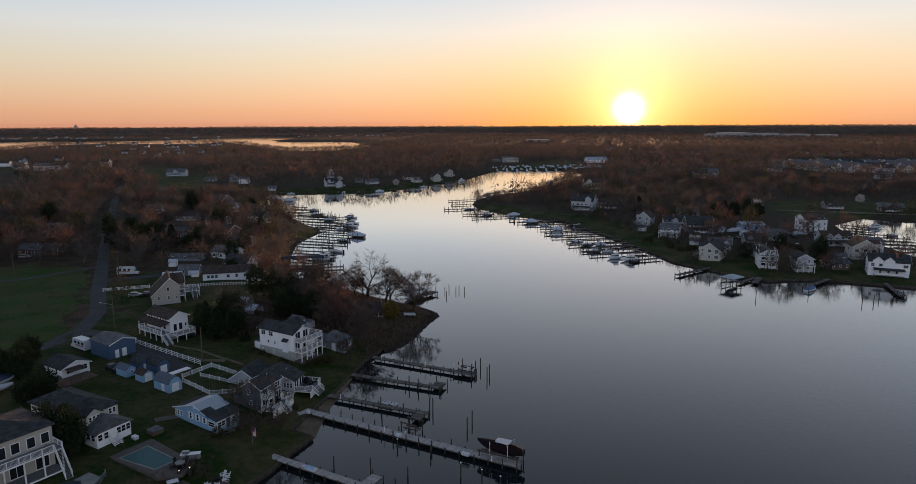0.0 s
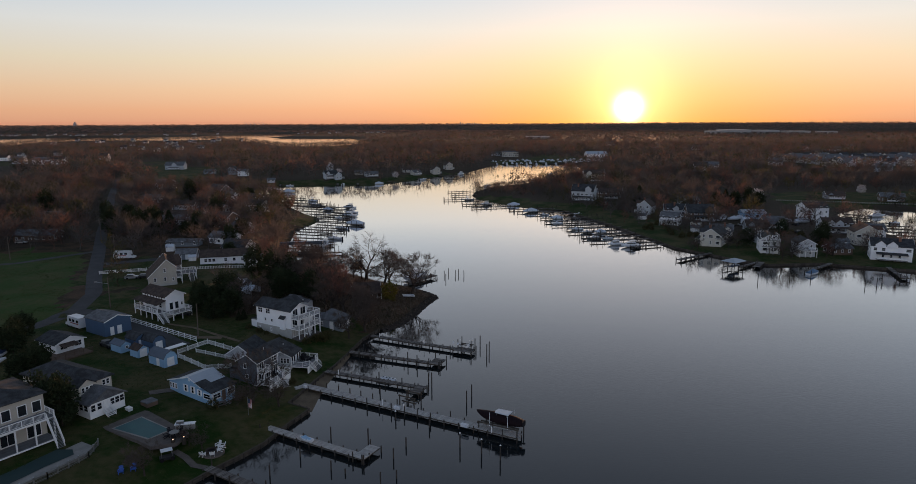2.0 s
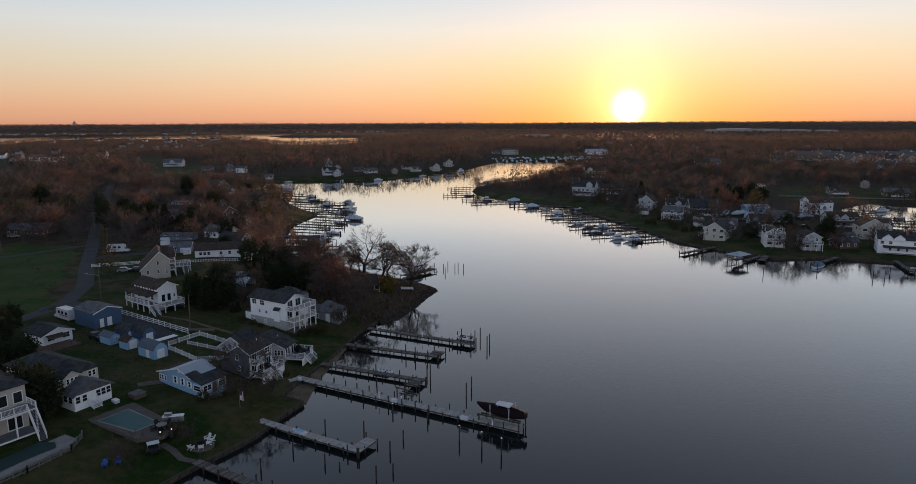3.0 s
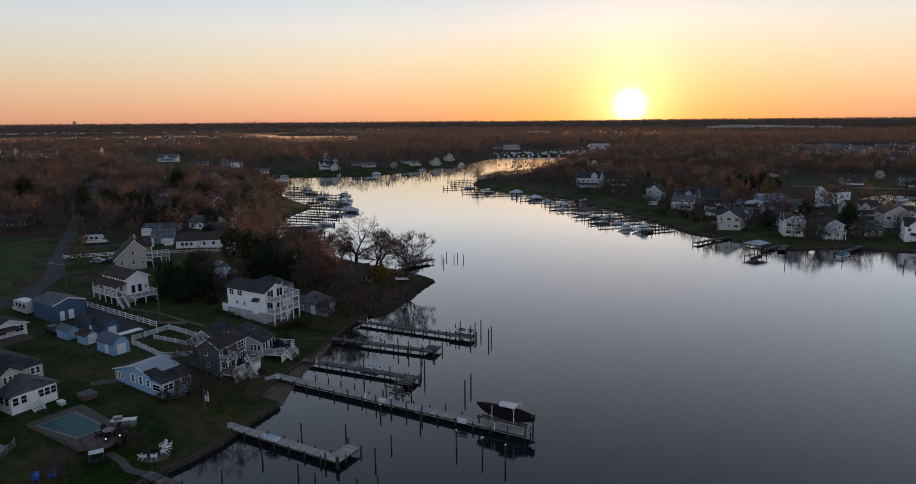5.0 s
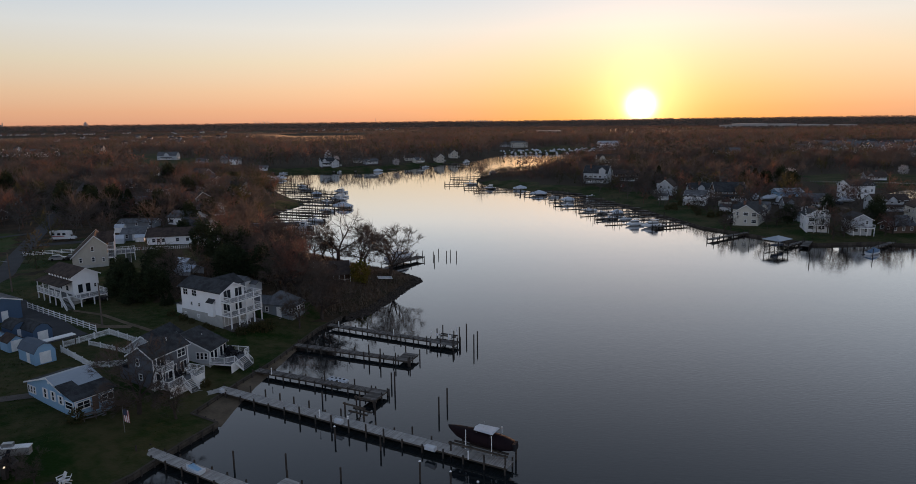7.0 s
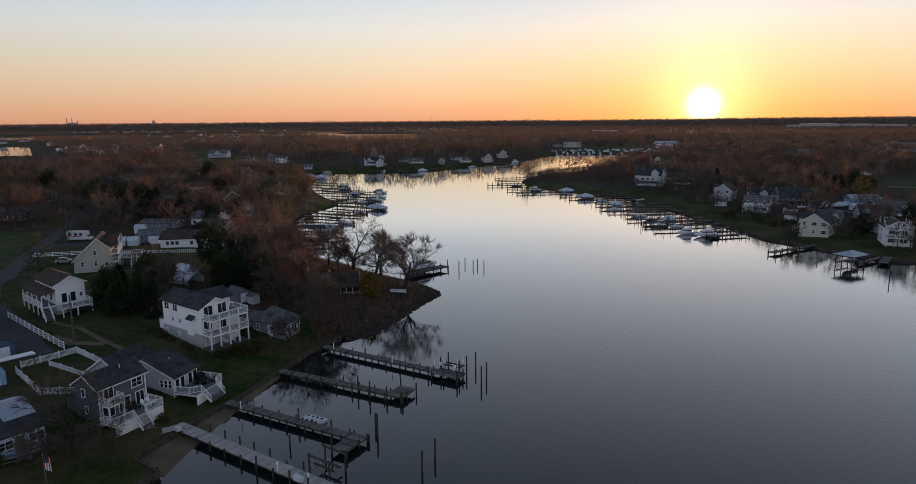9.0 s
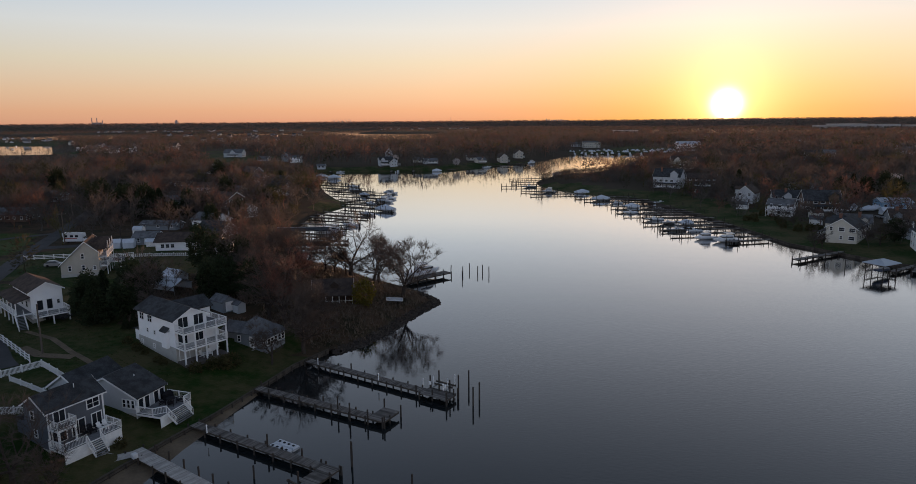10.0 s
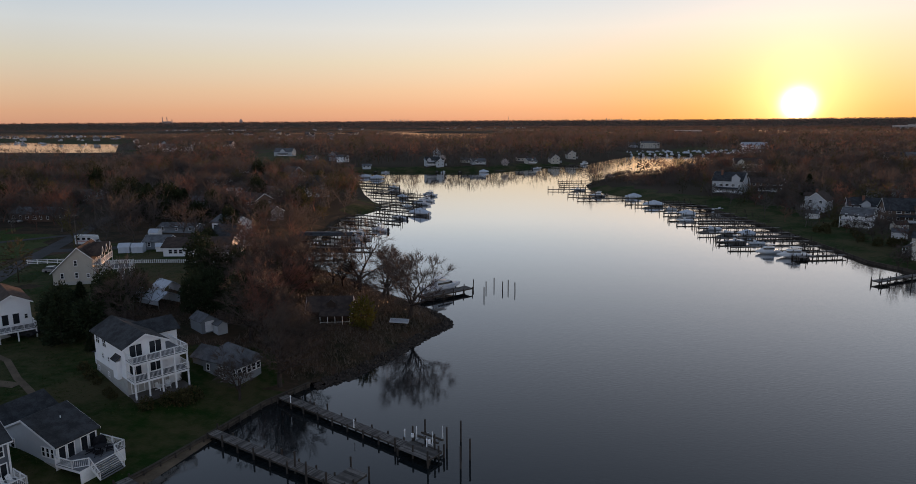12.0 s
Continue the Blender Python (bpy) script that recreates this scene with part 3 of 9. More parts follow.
def limbs(seed, height, trunk_r, top, twigs):
    rnd, out = random.Random(seed), []
    fork(rnd, out, Vector((0, 0, -0.3)), Vector((rnd.gauss(0, 0.06), rnd.gauss(0, 0.06), 1)).normalized(), height * 0.22, trunk_r, 0, top, twigs)
    k = height / max(c.z for _, c, *_ in out)
    return [(a * k, c * k, ra, rc, dp) for a, c, ra, rc, dp in out]


def bare_tree_meshes(seed, height, trunk_r, top=5, mat="twig", twigs=15):
    wood, fine = Build(), Build()
    for a, c, ra, rc, dp in limbs(seed, height, trunk_r, top, twigs):
        if dp > top:
            w = (c - a).cross(Vector((a.y + 0.3, c.z, a.x))).normalized() * 0.018
            fine.face([a - w, a + w, c])
            continue
        (wood if dp < 3 else fine).tube(a, c, ra, rc, 7 if dp == 0 else (5 if dp < 3 else 3), caps=False)
    return wood.mesh("trunk", "bark"), fine.mesh("crown", mat)


KINDS_OF_BARE = ((11, 15, 0.48), (23, 13, 0.38), (37, 16, 0.52), (41, 9, 0.22), (53, 15, 0.46), (67, 14, 0.40))
BARE = [bare_tree_meshes(s, h, r) for s, h, r in KINDS_OF_BARE]
BARE_RED = [(w, bare_tree_meshes(s, h, r, 5, "twig_red", 9)[1]) for (w, _), (s, h, r) in zip(BARE, KINDS_OF_BARE)]


def stamp_shape(seed):
    """A light bare tree of height 1, as flat tapering slips."""
    rnd, tri = random.Random(seed), []
    for a, c, ra, rc, dp in limbs(seed, 12.0, 0.26, 3, 5):
        d = c - a
        side = d.cross(Vector((rnd.gauss(0, 1), rnd.gauss(0, 1), rnd.gauss(0, 1)))).normalized()
        w0, w1 = max(ra, 0.065), max(rc, 0.05)
        tri.append((a - side * w0, a + side * w0, c + side * w1))
        if dp < 3:
            tri.append((a - side * w0, c + side * w1, c - side * w1))
    return np.array([[tuple(p) for p in t] for t in tri]) / 12.0


STAMPS = [stamp_shape(100 + k) for k in range(7)]


def triangles(v, mat, name, label, category="woods"):
    me = bpy.data.meshes.new(name)
    k = len(v) // 3
    me.vertices.add(len(v))
    me.vertices.foreach_set("co", v.ravel().astype(np.float32))
    me.loops.add(len(v))
    me.loops.foreach_set("vertex_index", np.arange(len(v), dtype=np.int32))
    me.polygons.add(k)
    me.polygons.foreach_set("loop_start", np.arange(0, len(v), 3, dtype=np.int32))
    me.materials.append(MAT[mat])
    me.update(calc_edges=True)
    me.validate()
    return tagged(new(name, me), label, category, kind="stuff")


def stamp_woods(spots, heights, mat, label, seed, wide=1.0):
    """Bare trees with forking limbs, many as one mesh."""
    rng, out = np.random.default_rng(seed), []
    for (x, y, z), h in zip(spots, heights):
        t = STAMPS[rng.integers(len(STAMPS))]
        a, s = rng.uniform(0, 6.283), rng.uniform(0.85, 1.2) * wide
        m = np.array([[math.cos(a) * s, -math.sin(a) * s, 0], [math.sin(a) * s, math.cos(a) * s, 0], [0, 0, 1]]) * h
        out.append(t @ m.T + np.array([x, y, z]))
    if out:
        triangles(np.vstack([o.reshape(-1, 3) for o in out]), mat, "woods", label)


def bare_tree(x, y, kind=0, scale=1.0, yaw=0, red=False, label="large bare tree with a spreading crown of fine twigs", z=None):
    m = Matrix.Translation((x, y, gz(x, y) if z is None else z)) @ Matrix.Rotation(radians(yaw), 4, "Z") @ Matrix.Scale(scale, 4)
    t = thing("bare_tree", label, "tree", m, "bare trees")
    wood, crown = (BARE_RED if red else BARE)[kind]
    part("trunk", wood, None, t)
    part("crown", crown, None, t)
    return t


def leaf_cloud(seed, n, shape, leaf, mat, name="crown"):
    """Small leaf blades filling a shape; shape(u, rnd) gives a place and an outward way."""
    rnd = random.Random(seed)
    b = Build()
    for _ in range(n):
        p, o = shape(rnd)
        way = (o + Vector((rnd.gauss(0, 0.5), rnd.gauss(0, 0.5), rnd.gauss(0, 0.5)))).normalized()
        side = way.cross(Vector((rnd.gauss(0, 1), rnd.gauss(0, 1), rnd.gauss(0, 1)))).normalized() * leaf * rnd.uniform(0.25, 0.5)
        b.face([p - side, p + side, p + way * leaf * rnd.uniform(0.7, 1.4)])
    return b.mesh(name, mat)


def cone_shape(h, r):
    def f(rnd):
        z = rnd.random() ** 1.5
        a = rnd.uniform(0, 2 * math.pi)
        rr = r * (1 - z) ** 0.8 * (1 + 0.25 * math.sin(5 * a + 13 * z)) * (0.35 + 0.65 * rnd.random() ** 0.4) * (0.8 + 0.4 * abs(math.sin(z * 22)))
        return Vector((rr * math.cos(a), rr * math.sin(a), 0.06 * h + z * h * 0.94)), Vector((math.cos(a), math.sin(a), 0.1))
    return f


def dome_shape(h, r, low=0.1):
    def f(rnd):
        u = Vector((rnd.gauss(0, 1), rnd.gauss(0, 1), rnd.gauss(0, 1))).normalized()
        k = (0.45 + 0.55 * rnd.random() ** 0.5) * (1 + 0.2 * math.sin(4 * math.atan2(u.y, u.x) + 3 * u.z) + 0.12 * math.sin(9 * u.z + 2 * u.x))
        return Vector((u.x * r * k, u.y * r * k, h * (low + 1) / 2 + u.z * h * (1 - low) / 2 * k)), u
    return f


YEW = leaf_cloud(15, 900, dome_shape(4.2, 1.7, -0.05), 0.4, "yew", "bush")
EVER = [(Build().tube((0, 0, -0.3), (0, 0, h * 0.8), 0.22, 0.05, 7).mesh("trunk", "bark"), leaf_cloud(s, 2600, shape, 0.62, "needle")) for s, h, shape in
        ((3, 11, cone_shape(11, 3.2)), (5, 9, dome_shape(9, 3.6)), (8, 12, dome_shape(12, 3.4, 0.05)))]
SHRUB = leaf_cloud(12, 420, dome_shape(1.5, 1.0, -0.2), 0.28, "shrub", "shrub")
BLOSSOM = (Build().tube((0, 0, -0.3), (0, 0, 4), 0.2, 0.08, 7).mesh("trunk", "bark"), leaf_cloud(14, 1500, dome_shape(9, 3.6, 0.25), 0.5, "blossom"))


def evergreen(x, y, kind=0, scale=1.0, yaw=0, label="dense dark evergreen tree", z=None):
    m = Matrix.Translation((x, y, gz(x, y) if z is None else z)) @ Matrix.Rotation(radians(yaw), 4, "Z") @ Matrix.Scale(scale, 4)
    t = thing("evergreen_tree", label, "tree", m, "evergreens")
    part("trunk", EVER[kind][0], None, t)
    part("crown", EVER[kind][1], None, t)
    return t


def shrub(x, y, s=1.0, label="rounded olive garden shrub"):
    ob = single("shrub", SHRUB, None, label, "shrub", Matrix.Translation((x, y, gz(x, y) - 0.1)) @ Matrix.Rotation(x * 7, 4, "Z") @ Matrix.Scale(s, 4), "garden shrubs")
    return ob


# ---- houses ----
CACHE = {}


def plate(holes_x, holes_z, x0, x1, z0, z1, y0, y1):
    """A flat frame, one connected mesh, with rectangular openings."""
    xs = [x0] + [v for p in holes_x for v in p] + [x1]
    zs = [z0] + [v for p in holes_z for v in p] + [z1]
    b, ids = Build(), {}

    def vid(i, j, k):
        if (i, j, k) not in ids:
            ids[(i, j, k)] = len(b.v)
            b.v.append((xs[i], (y0, y1)[k], zs[j]))
        return ids[(i, j, k)]

    def open_cell(i, j):
        return not (0 <= i < len(xs) - 1 and 0 <= j < len(zs) - 1) or (i % 2 == 1 and j % 2 == 1)

    for i in range(len(xs) - 1):
        for j in range(len(zs) - 1):
            if open_cell(i, j):
                continue
            b.f.append((vid(i, j, 0), vid(i + 1, j, 0), vid(i + 1, j + 1, 0), vid(i, j + 1, 0)))
            b.f.append((vid(i, j, 1), vid(i, j + 1, 1), vid(i + 1, j + 1, 1), vid(i + 1, j, 1)))
            for (di, dj), (p, q) in (((-1, 0), ((0, 1), (0, 0))), ((1, 0), ((1, 0), (1, 1))), ((0, -1), ((0, 0), (1, 0))), ((0, 1), ((1, 1), (0, 1)))):
                if open_cell(i + di, j + dj):
                    b.f.append((vid(i + p[0], j + p[1], 0), vid(i + p[0], j + p[1], 1), vid(i + q[0], j + q[1], 1), vid(i + q[0], j + q[1], 0)))
    b.mi = [0] * len(b.f)
    return b


def window_meshes(w, h, mull, mat="white"):
    key = ("win", round(w, 2), round(h, 2), mull, mat)
    if key not in CACHE:
        t = 0.09
        xs, holes_x = [-w / 2 - 0.03, -w / 2 + t], []
        for k in range(mull):
            a = -w / 2 + w * k / mull + (t if k == 0 else 0.035)
            c = -w / 2 + w * (k + 1) / mull - (t if k == mull - 1 else 0.035)
            holes_x.append((a, c))
        zs = [-h / 2 + t, h / 2 - t] if h >= 1.7 else [-h / 2 + t, -0.025, 0.025, h / 2 - t]
        f = plate(holes_x, [zs[:2]] if h >= 1.7 else [zs[:2], zs[2:]], -w / 2 - 0.03, w / 2 + 0.03, -h / 2 - 0.05, h / 2 + 0.03, -0.07, 0.02)
        p = Build().box(-w / 2 + 0.02, -0.03, -h / 2 + 0.02, w / 2 - 0.02, 0.01, h / 2 - 0.02)
        CACHE[key] = f.mesh("window", mat), p.mesh("pane", "glass")
    return CACHE[key]


def on_side(side, L, W, u, z, out=0.0):
    """Pose on a wall of a house: x runs along the wall, -y points out of it."""
    turn = {"S": 0, "E": 90, "N": 180, "W": -90}[side]
    off = W / 2 if side in "SN" else L / 2
    return Matrix.Rotation(radians(turn), 4, "Z") @ Matrix.Translation((u, -off - out, z))


def window(parent, L, W, side, u, z, w=0.9, h=1.3, mull=1, mat="white"):
    f, p = window_meshes(w, h, mull, mat)
    ob = part("window", f, None, parent, local=on_side(side, L, W, u, z))
    part("pane", p, None, ob)
    return ob


def door(parent, L, W, side, u, z0, w=0.95, h=2.05, mat="white"):
    b = Build().box(-w / 2, -0.05, z0, w / 2, 0.02, z0 + h)
    b.box(-w / 2 - 0.1, -0.03, z0, -w / 2, 0.02, z0 + h + 0.1).box(w / 2, -0.03, z0, w / 2 + 0.1, 0.02, z0 + h + 0.1).box(-w / 2, -0.03, z0 + h, w / 2, 0.02, z0 + h + 0.1)
    return part("door", b, mat, parent, local=on_side(side, L, W, u, 0))


def gable_body(b, L, W, z0, eave, ridge, off=0.0, low=0.0):
    ends = []
    for x in (-L / 2, L / 2):
        ends.append([(x, -W / 2, z0), (x, W / 2, z0), (x, W / 2, eave - low), (x, off, ridge), (x, -W / 2, eave)])
    return b.loft(ends)


def roof_slabs(b, L, W, eave, ridge, over=0.45, thick=0.2, ox=None):
    ox = over if ox is None else ox
    s = (ridge - eave) / (W / 2)
    ye, ze = W / 2 + over, eave - over * s
    for sg in (-1, 1):
        ring = [[(x, sg * ye, ze + 0.02), (x, 0, ridge + 0.02), (x, 0, ridge + thick + 0.02), (x, sg * ye, ze + thick + 0.02)] for x in (-L / 2 - ox, L / 2 + ox)]
        b.loft(ring)
    return b


def hip_roof(b, L, W, eave, rise, over=0.5, thick=0.18):
    s = rise / (W / 2)
    l, w, z = L / 2 + over, W / 2 + over, eave - over * s * 0.0
    k = max(L / 2 - W / 2, 0.1)
    top = [(-k, 0, eave + rise), (k, 0, eave + rise)]
    lo = [(-l, -w, z), (l, -w, z), (l, w, z), (-l, w, z)]
    hi = [(x, y, q + thick) for x, y, q in lo]
    b.face(lo[::-1])
    for i in range(4):
        b.face([lo[i], lo[(i + 1) % 4], hi[(i + 1) % 4], hi[i]])
    b.face([hi[0], hi[1], top[1], top[0]])
    b.face([hi[1], hi[2], top[1]])
    b.face([hi[2], hi[3], top[0], top[1]])
    b.face([hi[3], hi[0], top[0]])
    return b


def house(label, x, y, yaw, L, W, eave, ridge, wall, roof, windows=(), doors=(), name="house", hip=False, base=0.0, z=None, over=0.45, foundation=None, group="", category="house"):
    """A house with its ridge along its own x. windows: (side, along, height, width, tall, lights)."""
    t = thing(name, label, category, pose(x, y, gz(x, y) if z is None else z, 0, 0, yaw), group)
    b = Build()
    if hip:
        b.box(-L / 2, -W / 2, base - 0.6, L / 2, W / 2, eave)
        part("wall", b, wall, t)
        part("roof", hip_roof(Build(), L, W, eave, ridge - eave, over), roof, t)
    else:
        gable_body(b, L, W, base - 0.6, eave, ridge)
        part("wall", b, wall, t)
        part("roof", roof_slabs(Build(), L, W, eave, ridge, over), roof, t)
        s = (ridge - eave) / (W / 2)
        for sx in (-1, 1):
            xx, ring = sx * (L / 2 + over + 0.03), []
            for sg in (-1, 0, 1):
                yy, zz = sg * (W / 2 + over), ridge + 0.05 - abs(sg) * (W / 2 + over) * s
                ring.append([(xx - 0.025, yy, zz - 0.12), (xx + 0.025, yy, zz - 0.12), (xx + 0.025, yy, zz + 0.12), (xx - 0.025, yy, zz + 0.12)])
            part("fascia", Build().loft(ring), "white", t)
    if foundation:
        part("foundation", Build().box(-L / 2 - 0.06, -W / 2 - 0.06, -0.8, L / 2 + 0.06, W / 2 + 0.06, foundation), "block", t)
    for w in windows:
        window(t, L, W, *w)
    for d in doors:
        door(t, L, W, *d)
    return t


def dress(t, L, W, e, r, wall, roof, seed):
    """A chimney, a cross gable and a railed porch, as far houses have them."""
    rnd = random.Random(seed)
    s = (r - e) / (W / 2)
    if rnd.random() < 0.7:
        u, v = rnd.uniform(-0.35, 0.35) * L, rnd.choice((-0.18, 0.18)) * W
        part("chimney", Build().box(u - 0.45, v - 0.4, e, u + 0.45, v + 0.4, r + 0.9).box(u - 0.55, v - 0.5, r + 0.9, u + 0.55, v + 0.5, r + 1.05), "brick", t)
    for u in rnd.sample((-0.28, 0.0, 0.28), rnd.choice((1, 1, 2))):
        gw = min(W * 0.42, L * 0.26)
        lm = Matrix.Translation((u * L, -W / 4 - 0.25, 0)) @ Matrix.Rotation(radians(-90), 4, "Z")
        top = r - 0.35
        part("cross_gable", gable_body(Build(), W / 2 + 0.6, gw, e - 0.4, top - gw * 0.42, top), wall, t, local=lm)
        part("cross_gable_roof", roof_slabs(Build(), W / 2 + 0.6, gw, top - gw * 0.42, top, 0.3, 0.15), roof, t, local=lm)
    y0, d = -W / 2, rnd.uniform(2.0, 2.8)
    pl = L * rnd.uniform(0.5, 0.95)
    part("porch_floor", Build().box(-pl / 2, y0 - d, 0.2, pl / 2, y0 - 0.01, 0.5), "deck_floor", t)
    part("porch_roof", Build().loft([[(-pl / 2 - 0.2, y0 - d - 0.2, 2.45), (pl / 2 + 0.2, y0 - d - 0.2, 2.45), (pl / 2 + 0.2, y0 - 0.01, 2.95), (-pl / 2 - 0.2, y0 - 0.01, 2.95)],
                                     [(-pl / 2 - 0.2, y0 - d - 0.2, 2.6), (pl / 2 + 0.2, y0 - d - 0.2, 2.6), (pl / 2 + 0.2, y0 - 0.01, 3.1), (-pl / 2 - 0.2, y0 - 0.01, 3.1)]]), roof, t)
    for k in range(4):
        x = -pl / 2 + 0.1 + k * (pl - 0.2) / 3
        part("porch_post", Build().box(x - 0.08, y0 - d + 0.02, 0.5, x + 0.08, y0 - d + 0.18, 2.5), "white", t)
    part("porch_rail", Build().box(-pl / 2, y0 - d + 0.05, 1.35, pl / 2, y0 - d + 0.12, 1.45).box(-pl / 2, y0 - d + 0.07, 0.62, pl / 2, y0 - d + 0.1, 1.3), "white", t)


def row(side, us, z, w=0.9, h=1.3, mull=1):
    return [(side, u, z, w, h, mull) for u in us]


def auto_windows(L, W, floors, seed, yaw=90.0, first=1.5, storey=2.7):
    rnd = random.Random(seed)
    out = []
    for fl in range(floors):
        z = first + fl * storey
        for side, span in (("S", L), ("N", L), ("E", W), ("W", W)):
            n = max(2, int(span / 2.8))
            if side == "N" and abs(yaw) < 50:
                continue
            for k in range(n):
                if rnd.random() < 0.85:
                    out.append((side, -span / 2 + span * (k + 0.5) / n, z, rnd.choice((0.9, 0.9, 1.3, 1.8)), 1.3, 1))
    return out


def railing(b, p, q, z, height=1.0, fine=True):
    """A rail with balusters from p to q at deck height z."""
    p, q = Vector((*p, z)), Vector((*q, z))
    d = q - p
    n = max(1, round(d.length / 1.9))
    up = Vector((0, 0, height))
    for k in range(n + 1):
        c = p + d * k / n
        b.box(-0.06, -0.06, 0, 0.06, 0.06, height + 0.08, Matrix.Translation(c))
    b.bar(p + up, q + up, 0.10, 0.09)
    b.bar(p + up * 0.12, q + up * 0.12, 0.06, 0.06)
    if fine:
        m = int(d.length / 0.17)
        for k in range(1, m):
            c = p + d * k / m
            b.bar(c + up * 0.12, c + up, 0.024, 0.024)
    return b


def boards(b, x0, y0, x1, y1, z, w=0.2, along="x", thick=0.05, gap=0.012):
    """Floor boards side by side over a rectangle; along: the boards' direction."""
    rnd = random.Random(int(abs(x0 * 31 + y0 * 17 + x1 * 7) * 10))
    a, c = (y0, y1) if along == "x" else (x0, x1)
    n = max(1, round((c - a) / w))
    for k in range(n):
        lo, hi = a + (c - a) * k / n + gap / 2, a + (c - a) * (k + 1) / n - gap / 2
        dz = rnd.uniform(-0.006, 0.006)
        if along == "x":
            b.box(x0 + rnd.uniform(0, 0.04), lo, z - thick + dz, x1 - rnd.uniform(0, 0.04), hi, z + dz)
        else:
            b.box(lo, y0 + rnd.uniform(0, 0.04), z - thick + dz, hi, y1 - rnd.uniform(0, 0.04), z + dz)
    return b


def deck(parent, x0, y0, x1, y1, z, rails, post_to=None, floor="deck_floor", rail="white", skirt=None, fine=True):
    """A raised deck under a house: floor, rim, railing, posts."""
    d = tagged(part("deck_floor", boards(Build(), x0, y0, x1, y1, z, 0.15, "y"), floor, parent), kind="stuff")
    r = Build()
    for a in (((x0, y0), (x1, y0)), ((x1, y0), (x1, y1)), ((x1, y1), (x0, y1)), ((x0, y1), (x0, y0))):
        r.bar((*a[0], z - 0.19), (*a[1], z - 0.19), 0.06, 0.26)
    part("deck_rim", r, rail, parent)
    if rails:
        rb = Build()
        for p, q in rails:
            railing(rb, p, q, z, fine=fine)
        tagged(part("railing", rb, rail, parent), kind="stuff")
    if post_to is not None:
        for px, py, p0 in post_to:
            part("post", Build().box(px - 0.1, py - 0.1, p0, px + 0.1, py + 0.1, z - 0.2), rail, parent)
    if skirt:
        s = Build()
        for a in (((x0, y0), (x1, y0)), ((x1, y0), (x1, y1)), ((x1, y1), (x0, y1))):
            s.bar((*a[0], (z + skirt) / 2 - 0.2), (*a[1], (z + skirt) / 2 - 0.2), 0.05, z - skirt - 0.1)
        part("skirting", s, rail, parent)
    return d


def stairs(parent, top, bottom, width, mat="white", rails=True, tread="deck_floor"):
    """A flight of steps from top to bottom (local points)."""
    top, bottom = Vector(top), Vector(bottom)
    d = bottom - top
    n = max(2, round(-d.z / 0.19))
    run = Vector((d.x, d.y, 0))
    side = Vector((-run.y, run.x, 0)).normalized() * width / 2
    rot = run.to_track_quat("X", "Z").to_matrix().to_4x4()
    b, e, st = run.length / n, Build(), Build()
    for k in range(n):
        c = top + run * ((k + 0.5) / n) + Vector((0, 0, d.z * (k + 1) / n))
        st.box(-b / 2, -width / 2, -0.05, b / 2 + 0.03, width / 2, 0, Matrix.Translation(c) @ rot)
    for s in (side, -side):
        e.bar(top + s - Vector((0, 0, 0.18)), bottom + s, 0.06, 0.28)
        if rails:
            up = Vector((0, 0, 0.95))
            e.bar(top + s + up, bottom + s + up, 0.08, 0.07)
            m = max(2, int(d.length / 0.28))
            for k in range(m + 1):
                c = (top + s).lerp(bottom + s, k / m)
                e.bar(c, c + up, 0.045, 0.045)
    tagged(part("stair_tread", st, tread, parent), kind="stuff")
    tagged(part("stair_rail", e, mat, parent), kind="stuff")


# ---- docks ----
def pile_mesh(h, r=0.125):
    key = ("pile", round(h, 1), r)
    if key not in CACHE:
        b = Build().tube((0, 0, -1.2), (0, 0, h), r, r * 0.92, 8)
        CACHE[key] = b.mesh("piling", "pile")
    return CACHE[key]


